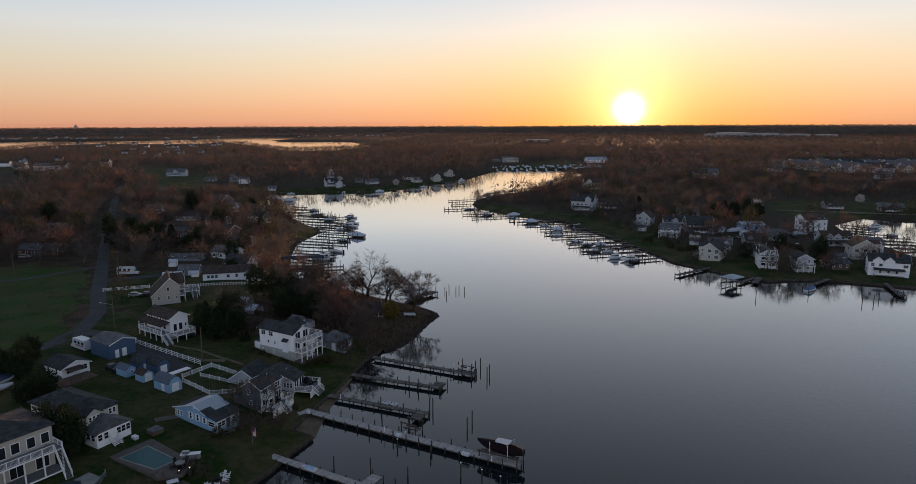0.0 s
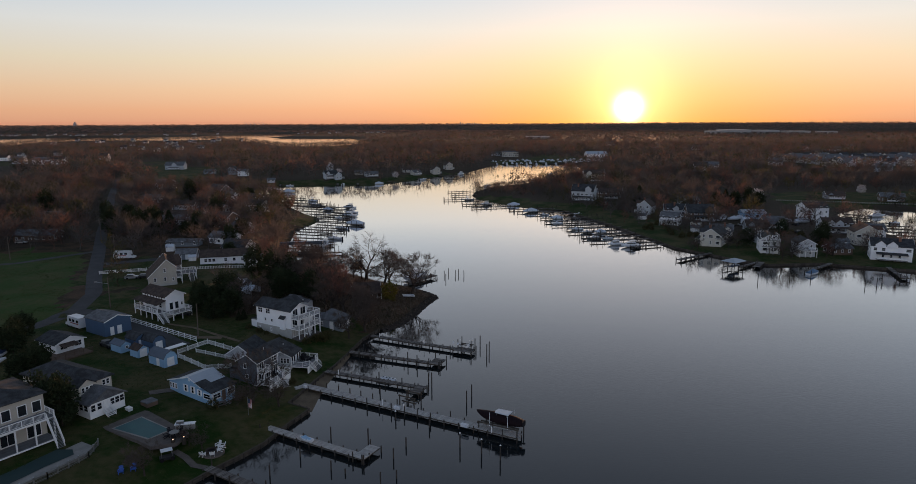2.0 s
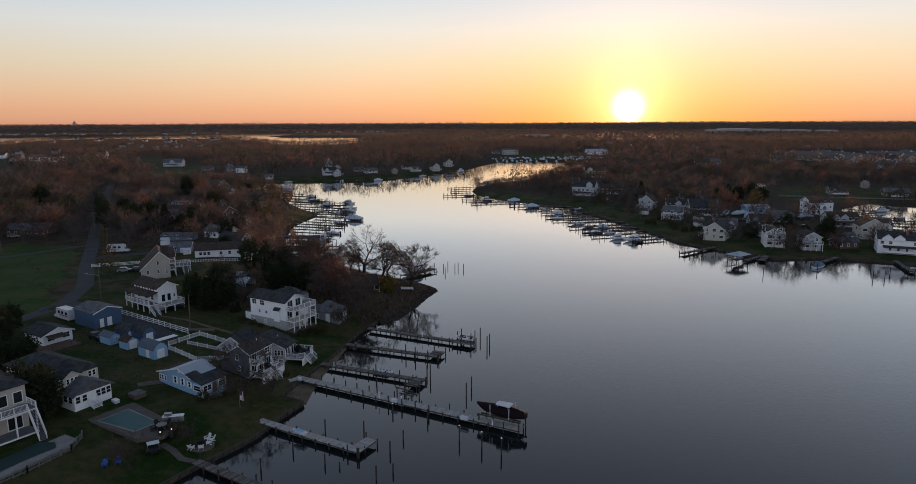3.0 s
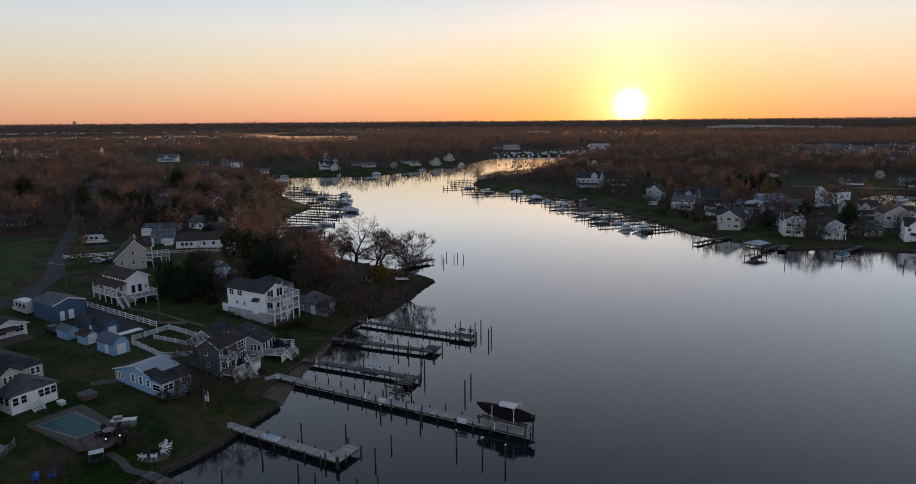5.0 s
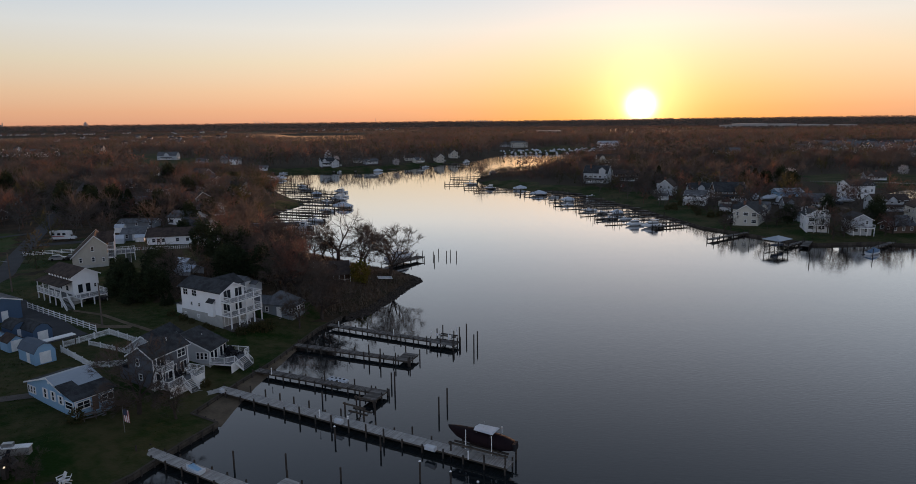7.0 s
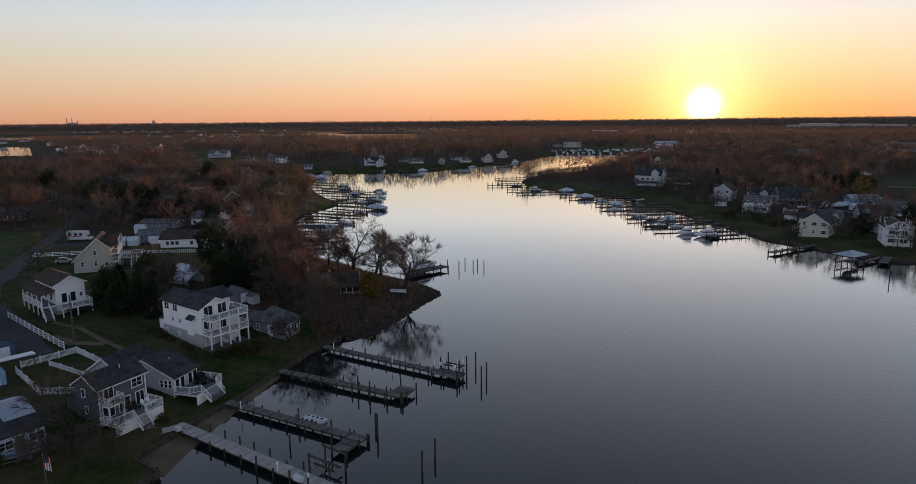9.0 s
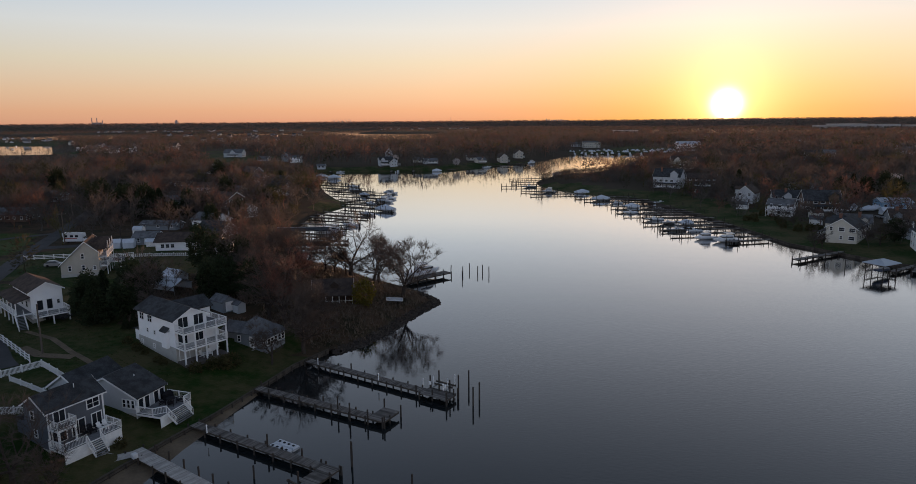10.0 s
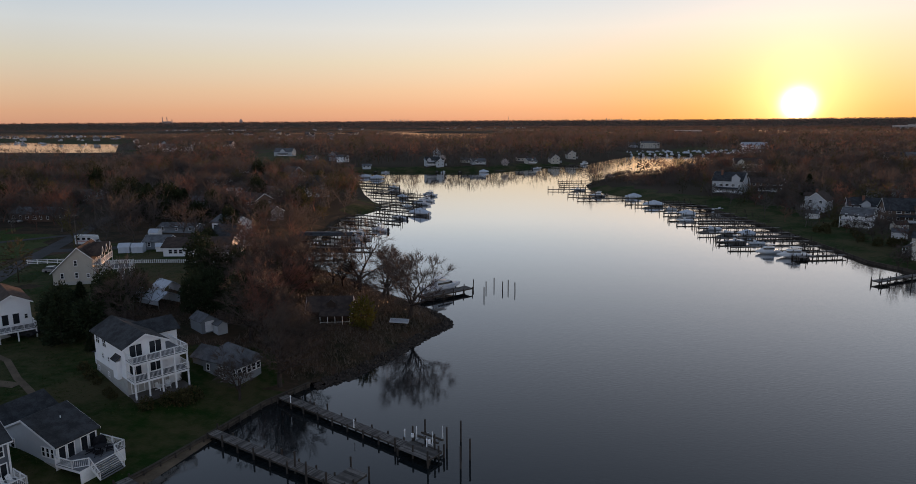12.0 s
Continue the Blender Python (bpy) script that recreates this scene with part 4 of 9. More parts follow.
def dock(p, q, width, mat="dock", head=None, z=0.88, piles=1.0, label="weathered timber dock on pilings", group="docks", spacing=3.0, near=True, seed=1):
    """A dock from shore point p to end point q; head: (length, side reach) of a wider end platform."""
    p, q = Vector((*p, 0)), Vector((*q, 0))
    d = q - p
    Lg = d.length
    t = thing("dock", label, "dock", pose(p.x, p.y, 0, 0, 0, math.degrees(math.atan2(d.y, d.x))), group)
    rnd = random.Random(seed)
    w = width / 2
    tagged(part("decking", boards(Build(), 0, -w, Lg, w, z, 0.16 if near else 0.5, "y"), mat, t), kind="stuff")
    for y in (-w + 0.12, w - 0.12):
        part("stringer", Build().box(0.1, y - 0.05, z - 0.30, Lg - 0.1, y + 0.05, z - 0.055), "timber", t)
    spots = []
    n = max(2, round(Lg / spacing))
    for k in range(n + 1):
        for y in (-w - 0.13, w + 0.13):
            spots.append((min(Lg * k / n + rnd.uniform(-0.15, 0.15), Lg - 0.2), y, z + rnd.choice((0.25, 0.35, 0.9, 0.3)) * piles))
    if head:
        hl, y0, y1 = head
        tagged(part("head_decking", boards(Build(), Lg - hl, y0, Lg, y1, z + 0.03, 0.16 if near else 0.5, "x"), mat, t), kind="stuff")
        for x in (Lg - hl + 0.15, Lg - 0.15):
            part("head_beam", Build().box(x - 0.06, y0 + 0.05, z - 0.3, x + 0.06, y1 - 0.05, z - 0.03), "timber", t)
        for x in (Lg - hl + 0.1, Lg + 0.1):
            for y in (y0 - 0.1, y1 + 0.1):
                spots.append((x, y, z + rnd.choice((0.3, 1.3, 0.9))))
    for x, y, h in spots:
        part("piling", pile_mesh(h), None, t, local=Matrix.Translation((x, y, 0)))
    return t


def mooring_pile(x, y, h=2.6, cap=False, lean=0.0, r=0.125):
    t = single("mooring_post", pile_mesh(h, r), None, "dark tarred mooring piling standing in the water", "piling", pose(x, y, 0, lean, lean * 0.7, 0), "mooring pilings")
    if cap:
        part("piling_cap", Build().tube((0, 0, h), (0, 0, h + 0.16), 0.17, 0.05, 8), "white", t, "white cone piling cap")
    return t


# ---- boats and vehicles ----
def hull_rings(Lg, B, H, n=9, sheer=0.25):
    rings = []
    for i in range(n):
        u = i / (n - 1)
        w = B / 2 * (1.0 if u < 0.55 else max(0.02, 1 - ((u - 0.55) / 0.45) ** 2.0))
        z1 = H * (1 + sheer * max(0, u - 0.3) ** 1.5)
        k = 0.28 * H + (0.45 * H * max(0, u - 0.7) / 0.3)
        x = -Lg / 2 + Lg * u
        rings.append([(x, 0, k * 0.6 if u < 0.7 else k), (x, w * 0.72, k), (x, w, z1 * 0.62), (x, w * 1.02, z1), (x, -w * 1.02, z1), (x, -w, z1 * 0.62), (x, -w * 0.72, k)])
    return rings


def boat(x, y, yaw, Lg=7.5, style="open", z=0.0, hull="gel", cover="canvas", label="white fibreglass motorboat moored at a dock", group="boats"):
    B, H = Lg * 0.33, 0.12 * Lg + 0.25
    t = thing("boat", label, "boat", pose(x, y, z - 0.25, 0, 0, yaw), group)
    part("hull", Build().loft(hull_rings(Lg, B, H)), hull, t)
    if style == "cabin":
        c = Build()
        prof = lambda s, h: [(-s, h), (s, h)]
        rings = []
        for xx, w, h in ((-0.22, 0.40, 1.35), (-0.05, 0.40, 1.4), (0.12, 0.38, 1.25), (0.30, 0.24, 0.35), (0.42, 0.10, 0.10)):
            X, Wd = xx * Lg, w * B
            rings.append([(X, -Wd, H * 1.0), (X, Wd, H * 1.0), (X, Wd * 0.85, H + h), (X, -Wd * 0.85, H + h)])
        c.loft(rings)
        part("cabin", c, "gel", t)
        g = Build()
        g.loft([[(X * Lg, -w * B, H + 0.5), (X * Lg, w * B, H + 0.5), (X * Lg, w * B * 0.93, H + 0.95), (X * Lg, -w * B * 0.93, H + 0.95)] for X, w in ((-0.2, 0.405), (-0.05, 0.405), (0.12, 0.385), (0.22, 0.30))])
        part("cabin_window", g, "glass", t)
        f = Build()
        f.box(-0.25 * Lg, -0.36 * B, H + 1.9, 0.05 * Lg, 0.36 * B, H + 2.0)
        for sx in (-0.23, 0.03):
            for sy in (-0.33, 0.33):
                f.tube((sx * Lg, sy * B, H + 1.2), (sx * Lg, sy * B, H + 1.95), 0.03, None, 5)
        part("flybridge", f, "gel", t)
    elif style == "tarp":
        rings = []
        for u in (-0.5, -0.3, -0.05, 0.2, 0.42, 0.5):
            w = B / 2 * 1.04 * (1 if u < 0.1 else max(0.03, 1 - ((u - 0.05) / 0.45) ** 2))
            hh = H + 0.2 + 1.5 * max(0.05, 1 - abs(u + 0.05) * 1.7) * Lg / 8
            zz = H * (1 + 0.25 * max(0, u + 0.2) ** 1.5) - 0.08
            rings.append([(u * Lg, -w, zz), (u * Lg, -w * 0.55, (zz + hh) / 2 + 0.15), (u * Lg, 0, hh), (u * Lg, w * 0.55, (zz + hh) / 2 + 0.15), (u * Lg, w, zz)])
        part("boat_cover", Build().loft(rings), cover, t)
    else:
        c = Build().box(-0.05 * Lg, -0.14 * B, H * 0.7, 0.08 * Lg, 0.14 * B, H + 0.75)
        part("console", c, "gel", t)
        part("seat", Build().box(-0.48 * Lg, -0.42 * B, H * 0.8, -0.38 * Lg, 0.42 * B, H + 0.05), "canvas", t)
        part("seat", Build().box(-0.2 * Lg, -0.3 * B, H * 0.8, -0.12 * Lg, 0.3 * B, H + 0.2), "canvas", t)
        o = Build().box(-0.55 * Lg, -0.12 * B, 0.3, -0.5 * Lg, 0.12 * B, H + 0.5)
        part("outboard_motor", o, "black", t)
        if style == "ttop":
            f = Build().box(-0.14 * Lg, -0.3 * B, H + 1.75, 0.12 * Lg, 0.3 * B, H + 1.85)
            for sx in (-0.08, 0.07):
                for sy in (-0.2, 0.2):
                    f.tube((sx * Lg, sy * B, H * 0.7), (sx * Lg, sy * B, H + 1.8), 0.03, None, 5)
            part("hardtop", f, "gel", t)
    return t


def boat_lift(x, y, yaw, Lg=6.0, W=3.4, z=1.6, top=3.2, label="timber and steel boat lift frame over the water", roofed=True):
    t = thing("boat_lift", label, "boat lift", pose(x, y, 0, 0, 0, yaw), "boat lifts")
    for sx in (-1, 1):
        for sy in (-1, 1):
            part("piling", pile_mesh(top), None, t, local=Matrix.Translation((sx * Lg / 2, sy * W / 2, 0)))
    for sy in (-1, 1):
        if roofed:
            part("top_beam", Build().box(-Lg / 2 - 0.3, sy * W / 2 - 0.1, top - 0.3, Lg / 2 + 0.3, sy * W / 2 + 0.1, top - 0.1), "timber", t)
        part("bunk", Build().box(-Lg / 2, sy * W / 5 - 0.1, z, Lg / 2, sy * W / 5 + 0.1, z + 0.2), "timber", t)
    for sx in (-1, 1):
        part("cradle_beam", Build().box(sx * Lg / 3 - 0.1, -W / 2, z - 0.2, sx * Lg / 3 + 0.1, W / 2, z), "steel", t)
    return t


def car(x, y, yaw, paint="car_dark", label="dark parked car on a driveway", Lg=4.6, tall=1.5, z=None):
    t = thing("car", label, "car", pose(x, y, (gz(x, y) if z is None else z) + 0.07, 0, 0, yaw), "parked cars")
    w = 0.9
    prof = [(-0.5, 0.35, 0.75), (-0.47, 0.3, 0.95), (-0.2, 0.28, 1.0), (0.22, 0.28, 0.98), (0.45, 0.3, 0.82), (0.5, 0.38, 0.65)]
    b = Build().loft([[(u * Lg, -w, a), (u * Lg, w, a), (u * Lg, w * 0.97, c), (u * Lg, -w * 0.97, c)] for u, a, c in prof])
    part("body", b, paint, t)
    cab = Build().loft([[(u * Lg, -ww, 0.9), (u * Lg, ww, 0.9), (u * Lg, ww * 0.84, h), (u * Lg, -ww * 0.84, h)] for u, ww, h in ((-0.44, 0.86, 0.95), (-0.3, 0.86, tall), (0.05, 0.86, tall), (0.24, 0.84, 0.97))])
    part("cabin", cab, "glass", t)
    part("roof", Build().box(-0.31 * Lg, -0.74, tall - 0.02, 0.06 * Lg, 0.74, tall + 0.03), paint, t)
    for u in (-0.31, 0.31):
        for s in (-1, 1):
            part("wheel", wheel_mesh(), None, t, local=Matrix.Translation((u * Lg, s * 0.82, 0.33)))
    return t


def wheel_mesh(r=0.33):
    if ("wheel", r) not in CACHE:
        CACHE[("wheel", r)] = Build().tube((0, -0.11, 0), (0, 0.11, 0), r, r, 14).mesh("wheel", "rubber")
    return CACHE[("wheel", r)]


def motorhome(x, y, yaw, Lg=7.5, label="white motorhome with a faded red stripe parked by a road"):
    t = thing("motorhome", label, "motorhome", pose(x, y, gz(x, y) + 0.07, 0, 0, yaw), "")
    part("body", Build().loft([[(u, -1.15, 0.5), (u, 1.15, 0.5), (u, 1.15, h), (u, -1.15, h)] for u, h in ((-Lg / 2, 3.1), (Lg / 2 - 2.2, 3.1), (Lg / 2 - 1.0, 3.0), (Lg / 2 - 0.8, 2.4))]), "gel", t)
    part("cab", Build().loft([[(u, -1.0, 0.5), (u, 1.0, 0.5), (u, 0.9, h), (u, -0.9, h)] for u, h in ((Lg / 2 - 2.0, 2.2), (Lg / 2 - 1.0, 2.0), (Lg / 2 - 0.4, 1.25), (Lg / 2 + 0.6, 1.05))]), "gel", t)
    part("windscreen", Build().face([(Lg / 2 - 0.93, -0.8, 1.98), (Lg / 2 - 0.35, -0.85, 1.32), (Lg / 2 - 0.35, 0.85, 1.32), (Lg / 2 - 0.93, 0.8, 1.98)]), "glass", t)
    st = Build()
    for s in (-1, 1):
        st.box(-Lg / 2 + 0.4, s * 1.155 - 0.005, 1.35, Lg / 2 - 2.4, s * 1.155 + 0.005, 1.6)
    part("stripe", st, "car_red", t)
    g = Build()
    for s in (-1, 1):
        for u in (-2.4, -0.6, 1.0):
            g.box(u - 0.5, s * 1.157 - 0.005, 1.8, u + 0.5, s * 1.157 + 0.005, 2.5)
    part("side_window", g, "glass", t)
    for u in (-Lg * 0.25, Lg * 0.36):
        for s in (-1, 1):
            part("wheel", wheel_mesh(0.4), None, t, local=Matrix.Translation((u, s * 1.0, 0.4)))
    return t


# ---- yard things ----
def rail_fence(pts, label="white three-rail vinyl fence along a driveway", height=1.3, rails=3, closed=False, spacing=2.4):
    t = thing("fence", label, "fence", Matrix.Translation((*pts[0], gz(*pts[0]))), "white fences")
    base = Vector((*pts[0], gz(*pts[0])))
    for (ax, ay), (bx, by) in zip(pts, pts[1:]):
        n = max(1, round(math.hypot(bx - ax, by - ay) / spacing))
        c = [Vector((ax + (bx - ax) * k / n, ay + (by - ay) * k / n, 0)) for k in range(n + 1)]
        for v in c:
            v.z = gz(v.x, v.y)
        for k, v in enumerate(c):
            part("post", post_mesh(height), None, t, local=Matrix.Translation(v - base))
        for a, b2 in zip(c, c[1:]):
            rb = Build()
            for k in range(rails):
                up = Vector((0, 0, height * (0.92 - 0.34 * k)))
                rb.bar(a - base + up, b2 - base + up, 0.05, 0.15)
            part("rail", rb, "white", t)
    return t


def post_mesh(h, mat="white"):
    if ("post", h, mat) not in CACHE:
        CACHE[("post", h, mat)] = Build().box(-0.07, -0.07, -0.4, 0.07, 0.07, h + 0.05).loft([[(-0.09, -0.09, h + 0.05), (0.09, -0.09, h + 0.05), (0.09, 0.09, h + 0.05), (-0.09, 0.09, h + 0.05)], [(-0.02, -0.02, h + 0.14), (0.02, -0.02, h + 0.14), (0.02, 0.02, h + 0.14), (-0.02, 0.02, h + 0.14)]]).mesh("post", mat)
    return CACHE[("post", h, mat)]


def picket_fence(pts, label="white picket fence round a garden plot", height=1.15, spacing=2.4, mat="white", gap=0.16, wide=0.1):
    t = thing("fence", label, "fence", Matrix.Translation((*pts[0], gz(*pts[0]))), "white fences")
    base = Vector((*pts[0], gz(*pts[0])))
    for (ax, ay), (bx, by) in zip(pts, pts[1:]):
        n = max(1, round(math.hypot(bx - ax, by - ay) / spacing))
        c = [Vector((ax + (bx - ax) * k / n, ay + (by - ay) * k / n, 0)) for k in range(n + 1)]
        for v in c:
            v.z = gz(v.x, v.y)
            part("post", post_mesh(height, mat), None, t, local=Matrix.Translation(v - base))
        for a, b2 in zip(c, c[1:]):
            rb, d = Build(), b2 - a
            for h in (0.25, 0.85):
                up = Vector((0, 0, height * h))
                rb.bar(a - base + up, b2 - base + up, 0.04, 0.08)
            m = int(d.length / gap)
            for k in range(1, m):
                s = a - base + d * k / m
                rb.bar(s + Vector((0, 0, 0.06)), s + Vector((0, 0, height * 0.96)), wide, 0.025)
            tagged(part("panel", rb, mat, t), kind="stuff")
    return t


def garden_chair(x, y, yaw, mat="white", label="white slatted garden armchair on the lawn", z=None):
    t = thing("garden_chair", label, "chair", pose(x, y, gz(x, y) if z is None else z, 0, 0, yaw), "garden chairs")
    part("seat", Build().loft([[(-0.3, -0.3, 0.34), (0.3, -0.3, 0.34), (0.3, -0.3, 0.38), (-0.3, -0.3, 0.38)], [(-0.3, 0.35, 0.32), (0.3, 0.35, 0.32), (0.3, 0.35, 0.36), (-0.3, 0.35, 0.36)]]), mat, t)
    bk = Build()
    for k in range(5):
        u = -0.26 + 0.13 * k
        bk.bar((u, -0.28, 0.3), (u, -0.62, 1.05 - abs(k - 2) * 0.04), 0.11, 0.025)
    part("backrest", bk, mat, t)
    for s in (-1, 1):
        part("armrest", Build().box(s * 0.37 - 0.07, -0.42, 0.58, s * 0.37 + 0.07, 0.4, 0.61), mat, t)
        part("leg", Build().box(s * 0.33 - 0.04, 0.28, 0, s * 0.33 + 0.04, 0.38, 0.58).bar((s * 0.33, 0.25, 0.36), (s * 0.33, -0.55, 0.04), 0.04, 0.1), mat, t)
    return t


def utility_pole(x, y, h=10, lean=0.0, arm=True, lamp=None, yaw=0):
    t = thing("utility_pole", "weathered wooden utility pole beside the road", "utility pole", pose(x, y, gz(x, y), lean, lean, yaw), "utility poles")
    part("pole", Build().tube((0, 0, -0.5), (0, 0, h), 0.17, 0.11, 8), "pole_wood", t)
    if arm:
        part("crossarm", Build().box(-1.2, -0.06, h - 0.9, 1.2, 0.06, h - 0.75), "pole_wood", t)
        for u in (-1.05, -0.4, 0.4, 1.05):
            part("insulator", Build().tube((u, 0, h - 0.75), (u, 0, h - 0.5), 0.06, 0.04, 6), "concrete", t)
    if lamp:
        part("lamp_arm", Build().tube((0, 0, h - 2), (lamp, 0, h - 1.3), 0.05, 0.04, 6), "steel", t)
        part("lamp_head", Build().box(lamp - 0.1, -0.15, h - 1.42, lamp + 0.6, 0.15, h - 1.25), "steel", t)
    return t


def shed(label, x, y, yaw, L=4, W=3, eave=2.0, ridge=2.9, wall="blue_wall", roof="roof_blue", gambrel=False, doors=("S",), z=None, group="garden sheds", wins=()):
    t = thing("shed", label, "shed", pose(x, y, gz(x, y) if z is None else z, 0, 0, yaw), group)
    if gambrel:
        k, zk = W * 0.30, eave + (ridge - eave) * 0.72
        ring = [[(u, -W / 2, -0.2), (u, W / 2, -0.2), (u, W / 2, eave), (u, k, zk), (u, 0, ridge), (u, -k, zk), (u, -W / 2, eave)] for u in (-L / 2, L / 2)]
        part("wall", Build().loft(ring), wall, t)
        o, rb = 0.15, Build()
        prof = [(-W / 2 - 0.12, eave - 0.05), (-k, zk), (0, ridge), (k, zk), (W / 2 + 0.12, eave - 0.05)]
        for (ya, za), (yb, zb) in zip(prof, prof[1:]):
            rb.loft([[(u, ya, za + 0.02), (u, yb, zb + 0.02), (u, yb, zb + 0.12), (u, ya, za + 0.12)] for u in (-L / 2 - o, L / 2 + o)])
        part("roof", rb, roof, t)
    else:
        part("wall", gable_body(Build(), L, W, -0.2, eave, ridge), wall, t)
        part("roof", roof_slabs(Build(), L, W, eave, ridge, 0.2, 0.1), roof, t)
    for i, s in enumerate(doors):
        door(t, L, W, s, 0.6 if s in "SN" else 0, 0.05, 1.5 if s in "EW" else 0.9, 1.8)
    for w in wins:
        window(t, L, W, *w)
    return t


# ---- shore works ----
def bulkhead(pts, z=0.8, label="weathered timber bulkhead along the shore", posts=2.2, near=True):
    t = thing("bulkhead", label, "bulkhead", Matrix.Identity(4), kind="structure")
    for (ax, ay), (bx, by) in zip(pts, pts[1:]):
        L = math.hypot(bx - ax, by - ay)
        m = pose(ax, ay, 0, 0, 0, math.degrees(math.atan2(by - ay, bx - ax)))
        sheet, cap = Build(), Build()
        n = max(1, round(L / (0.3 if near else 1.5)))
        rnd = random.Random(int(ax * 3 + ay))
        for k in range(n):
            o = rnd.uniform(-0.015, 0.015)
            sheet.box(L * k / n + 0.01, -0.10 + o, -1.0, L * (k + 1) / n - 0.01, 0.02 + o, z - 0.05 + rnd.uniform(-0.03, 0.02), m)
        part("sheeting", sheet, "timber", t)
        k = max(1, round(L / 4))
        for i in range(k):
            cap.box(L * i / k + 0.01, -0.16, z - 0.02, L * (i + 1) / k - 0.01, 0.18, z + 0.07, m)
        cap.box(0, -0.22, z - 0.35, L, -0.10, z - 0.12, m)
        part("cap", cap, "timber", t)
        for i in range(max(1, round(L / posts))):
            part("piling", pile_mesh(z + 0.12, 0.11), None, t, local=m @ Matrix.Translation((L * (i + 0.5) / max(1, round(L / posts)), -0.3, 0)))
    return t


bulkhead([(-29.3, 121.7), (-31.7, 116), (-34.3, 108), (-37.2, 103.2), (-39.6, 99.8), (-43.5, 93), (-48, 83), (-60, 62)][::-1])
bulkhead([(-34.2, 124.6), (-29.3, 121.7)][::-1])
bulkhead([(-34.2, 124.6), (-31.4, 136), (-28.8, 144.8), (-26.9, 153.6), (-24.8, 164.4), (-21.4, 172.3)])
bulkhead([(143, 254), (172, 241), (215, 225)][::-1], 0.78, near=False)
bulkhead([(68, 410), (84, 350), (93, 310), (97, 288), (106, 274), (113, 262), (122, 252), (143, 254)][::-1], 0.78, near=False, posts=4)

# narrow sand beach in front of the upper bulkhead
beach = Build()
bl = [((-34.0, 124.6), (-29.0, 121.9)), ((-33.0, 128.6), (-29.0, 126.6)), ((-31.2, 136), (-28.6, 135.4)), ((-28.7, 144.6), (-27.4, 144.3)), ((-26.8, 153.4), (-26.3, 153.3))]
for (a, b2), (c, d2) in zip(bl, bl[1:]):
    mid = lambda p, q, f: (p[0] + (q[0] - p[0]) * f, p[1] + (q[1] - p[1]) * f)
    for f0, f1, z0, z1 in ((0, 0.5, 0.36, 0.20), (0.5, 1.0, 0.20, 0.02), (1.0, 1.8, 0.02, -0.5)):
        beach.face([(*mid(a, b2, f0), z0), (*mid(a, b2, f1), z1), (*mid(c, d2, f1), z1), (*mid(c, d2, f0), z0)])
single("beach", beach, "sand", "narrow strip of damp brown sand below the bulkhead", "beach", kind="structure")


def riprap(line, n, seed, name="riprap"):
    rnd = random.Random(seed)
    b = Build()
    segs = list(zip(line, line[1:]))
    tot = [math.hypot(c[0] - a[0], c[1] - a[1]) for a, c in segs]
    for _ in range(n):
        (ax, ay), (bx, by) = rnd.choices(segs, tot)[0]
        u, o = rnd.random(), rnd.uniform(-1.6, 0.8)
        L = math.hypot(bx - ax, by - ay)
        x, y = ax + (bx - ax) * u - (by - ay) / L * o * -1, ay + (by - ay) * u + (bx - ax) / L * o * -1
        s = rnd.uniform(0.2, 0.42)
        z = max(-0.15, 0.1 + 0.35 * (-o if o < 0 else -o * 0.6))
        m = pose(x, y, z, rnd.uniform(-25, 25), rnd.uniform(-25, 25), rnd.uniform(0, 360))
        top = [(s * rnd.uniform(0.3, 0.6) * sx, s * rnd.uniform(0.3, 0.6) * sy, s * rnd.uniform(0.35, 0.6)) for sx, sy in ((-1, -1), (1, -1), (1, 1), (-1, 1))]
        low = [(s * rnd.uniform(0.6, 0.95) * sx, s * rnd.uniform(0.6, 0.95) * sy, -s * 0.4) for sx, sy in ((-1, -1), (1, -1), (1, 1), (-1, 1))]
        b.loft([[m @ Vector(p) for p in low], [m @ Vector(p) for p in top]])
    single(name, b, "rock", "dark riprap rocks along the wooded point", "rocks", kind="stuff")


riprap([(-20.2, 171.8), (-16.2, 177.5), (-12.6, 188), (-10.4, 197), (-7.0, 206.8), (-8.2, 210), (-12, 215.0), (-18.3, 220.1), (-27, 227)], 1300, 4)

# ---- roads, drives, paths ----
strip("road", [(-150, 128), (-122, 150), (-110, 164), (-107, 178), (-112, 196), (-126, 222), (-148, 266), (-170, 309), (-207, 386), (-250, 472), (-314, 606)], 4.8, "asphalt", "worn grey asphalt neighbourhood road", "road")
strip("side_road", [(-300, 190), (-210, 222), (-165, 240), (-148, 262)], 3.4, "asphalt", "worn grey asphalt side road across the lawns", "road", 0.06)
strip("drive", [(-132, 238), (-113, 248), (-85, 258)], 5, "asphalt", "narrow asphalt drive between houses", "road", 0.06)
strip("drive", [(-106, 176), (-92, 170), (-80, 160), (-66, 148)], 6.5, "asphalt", "dark asphalt driveway beside the white rail fence", "driveway", 0.08)
strip("drive", [(-82, 150), (-76, 152), (-70, 149)], 6, "asphalt", "dark asphalt parking pad beside the sheds", "driveway", 0.09)
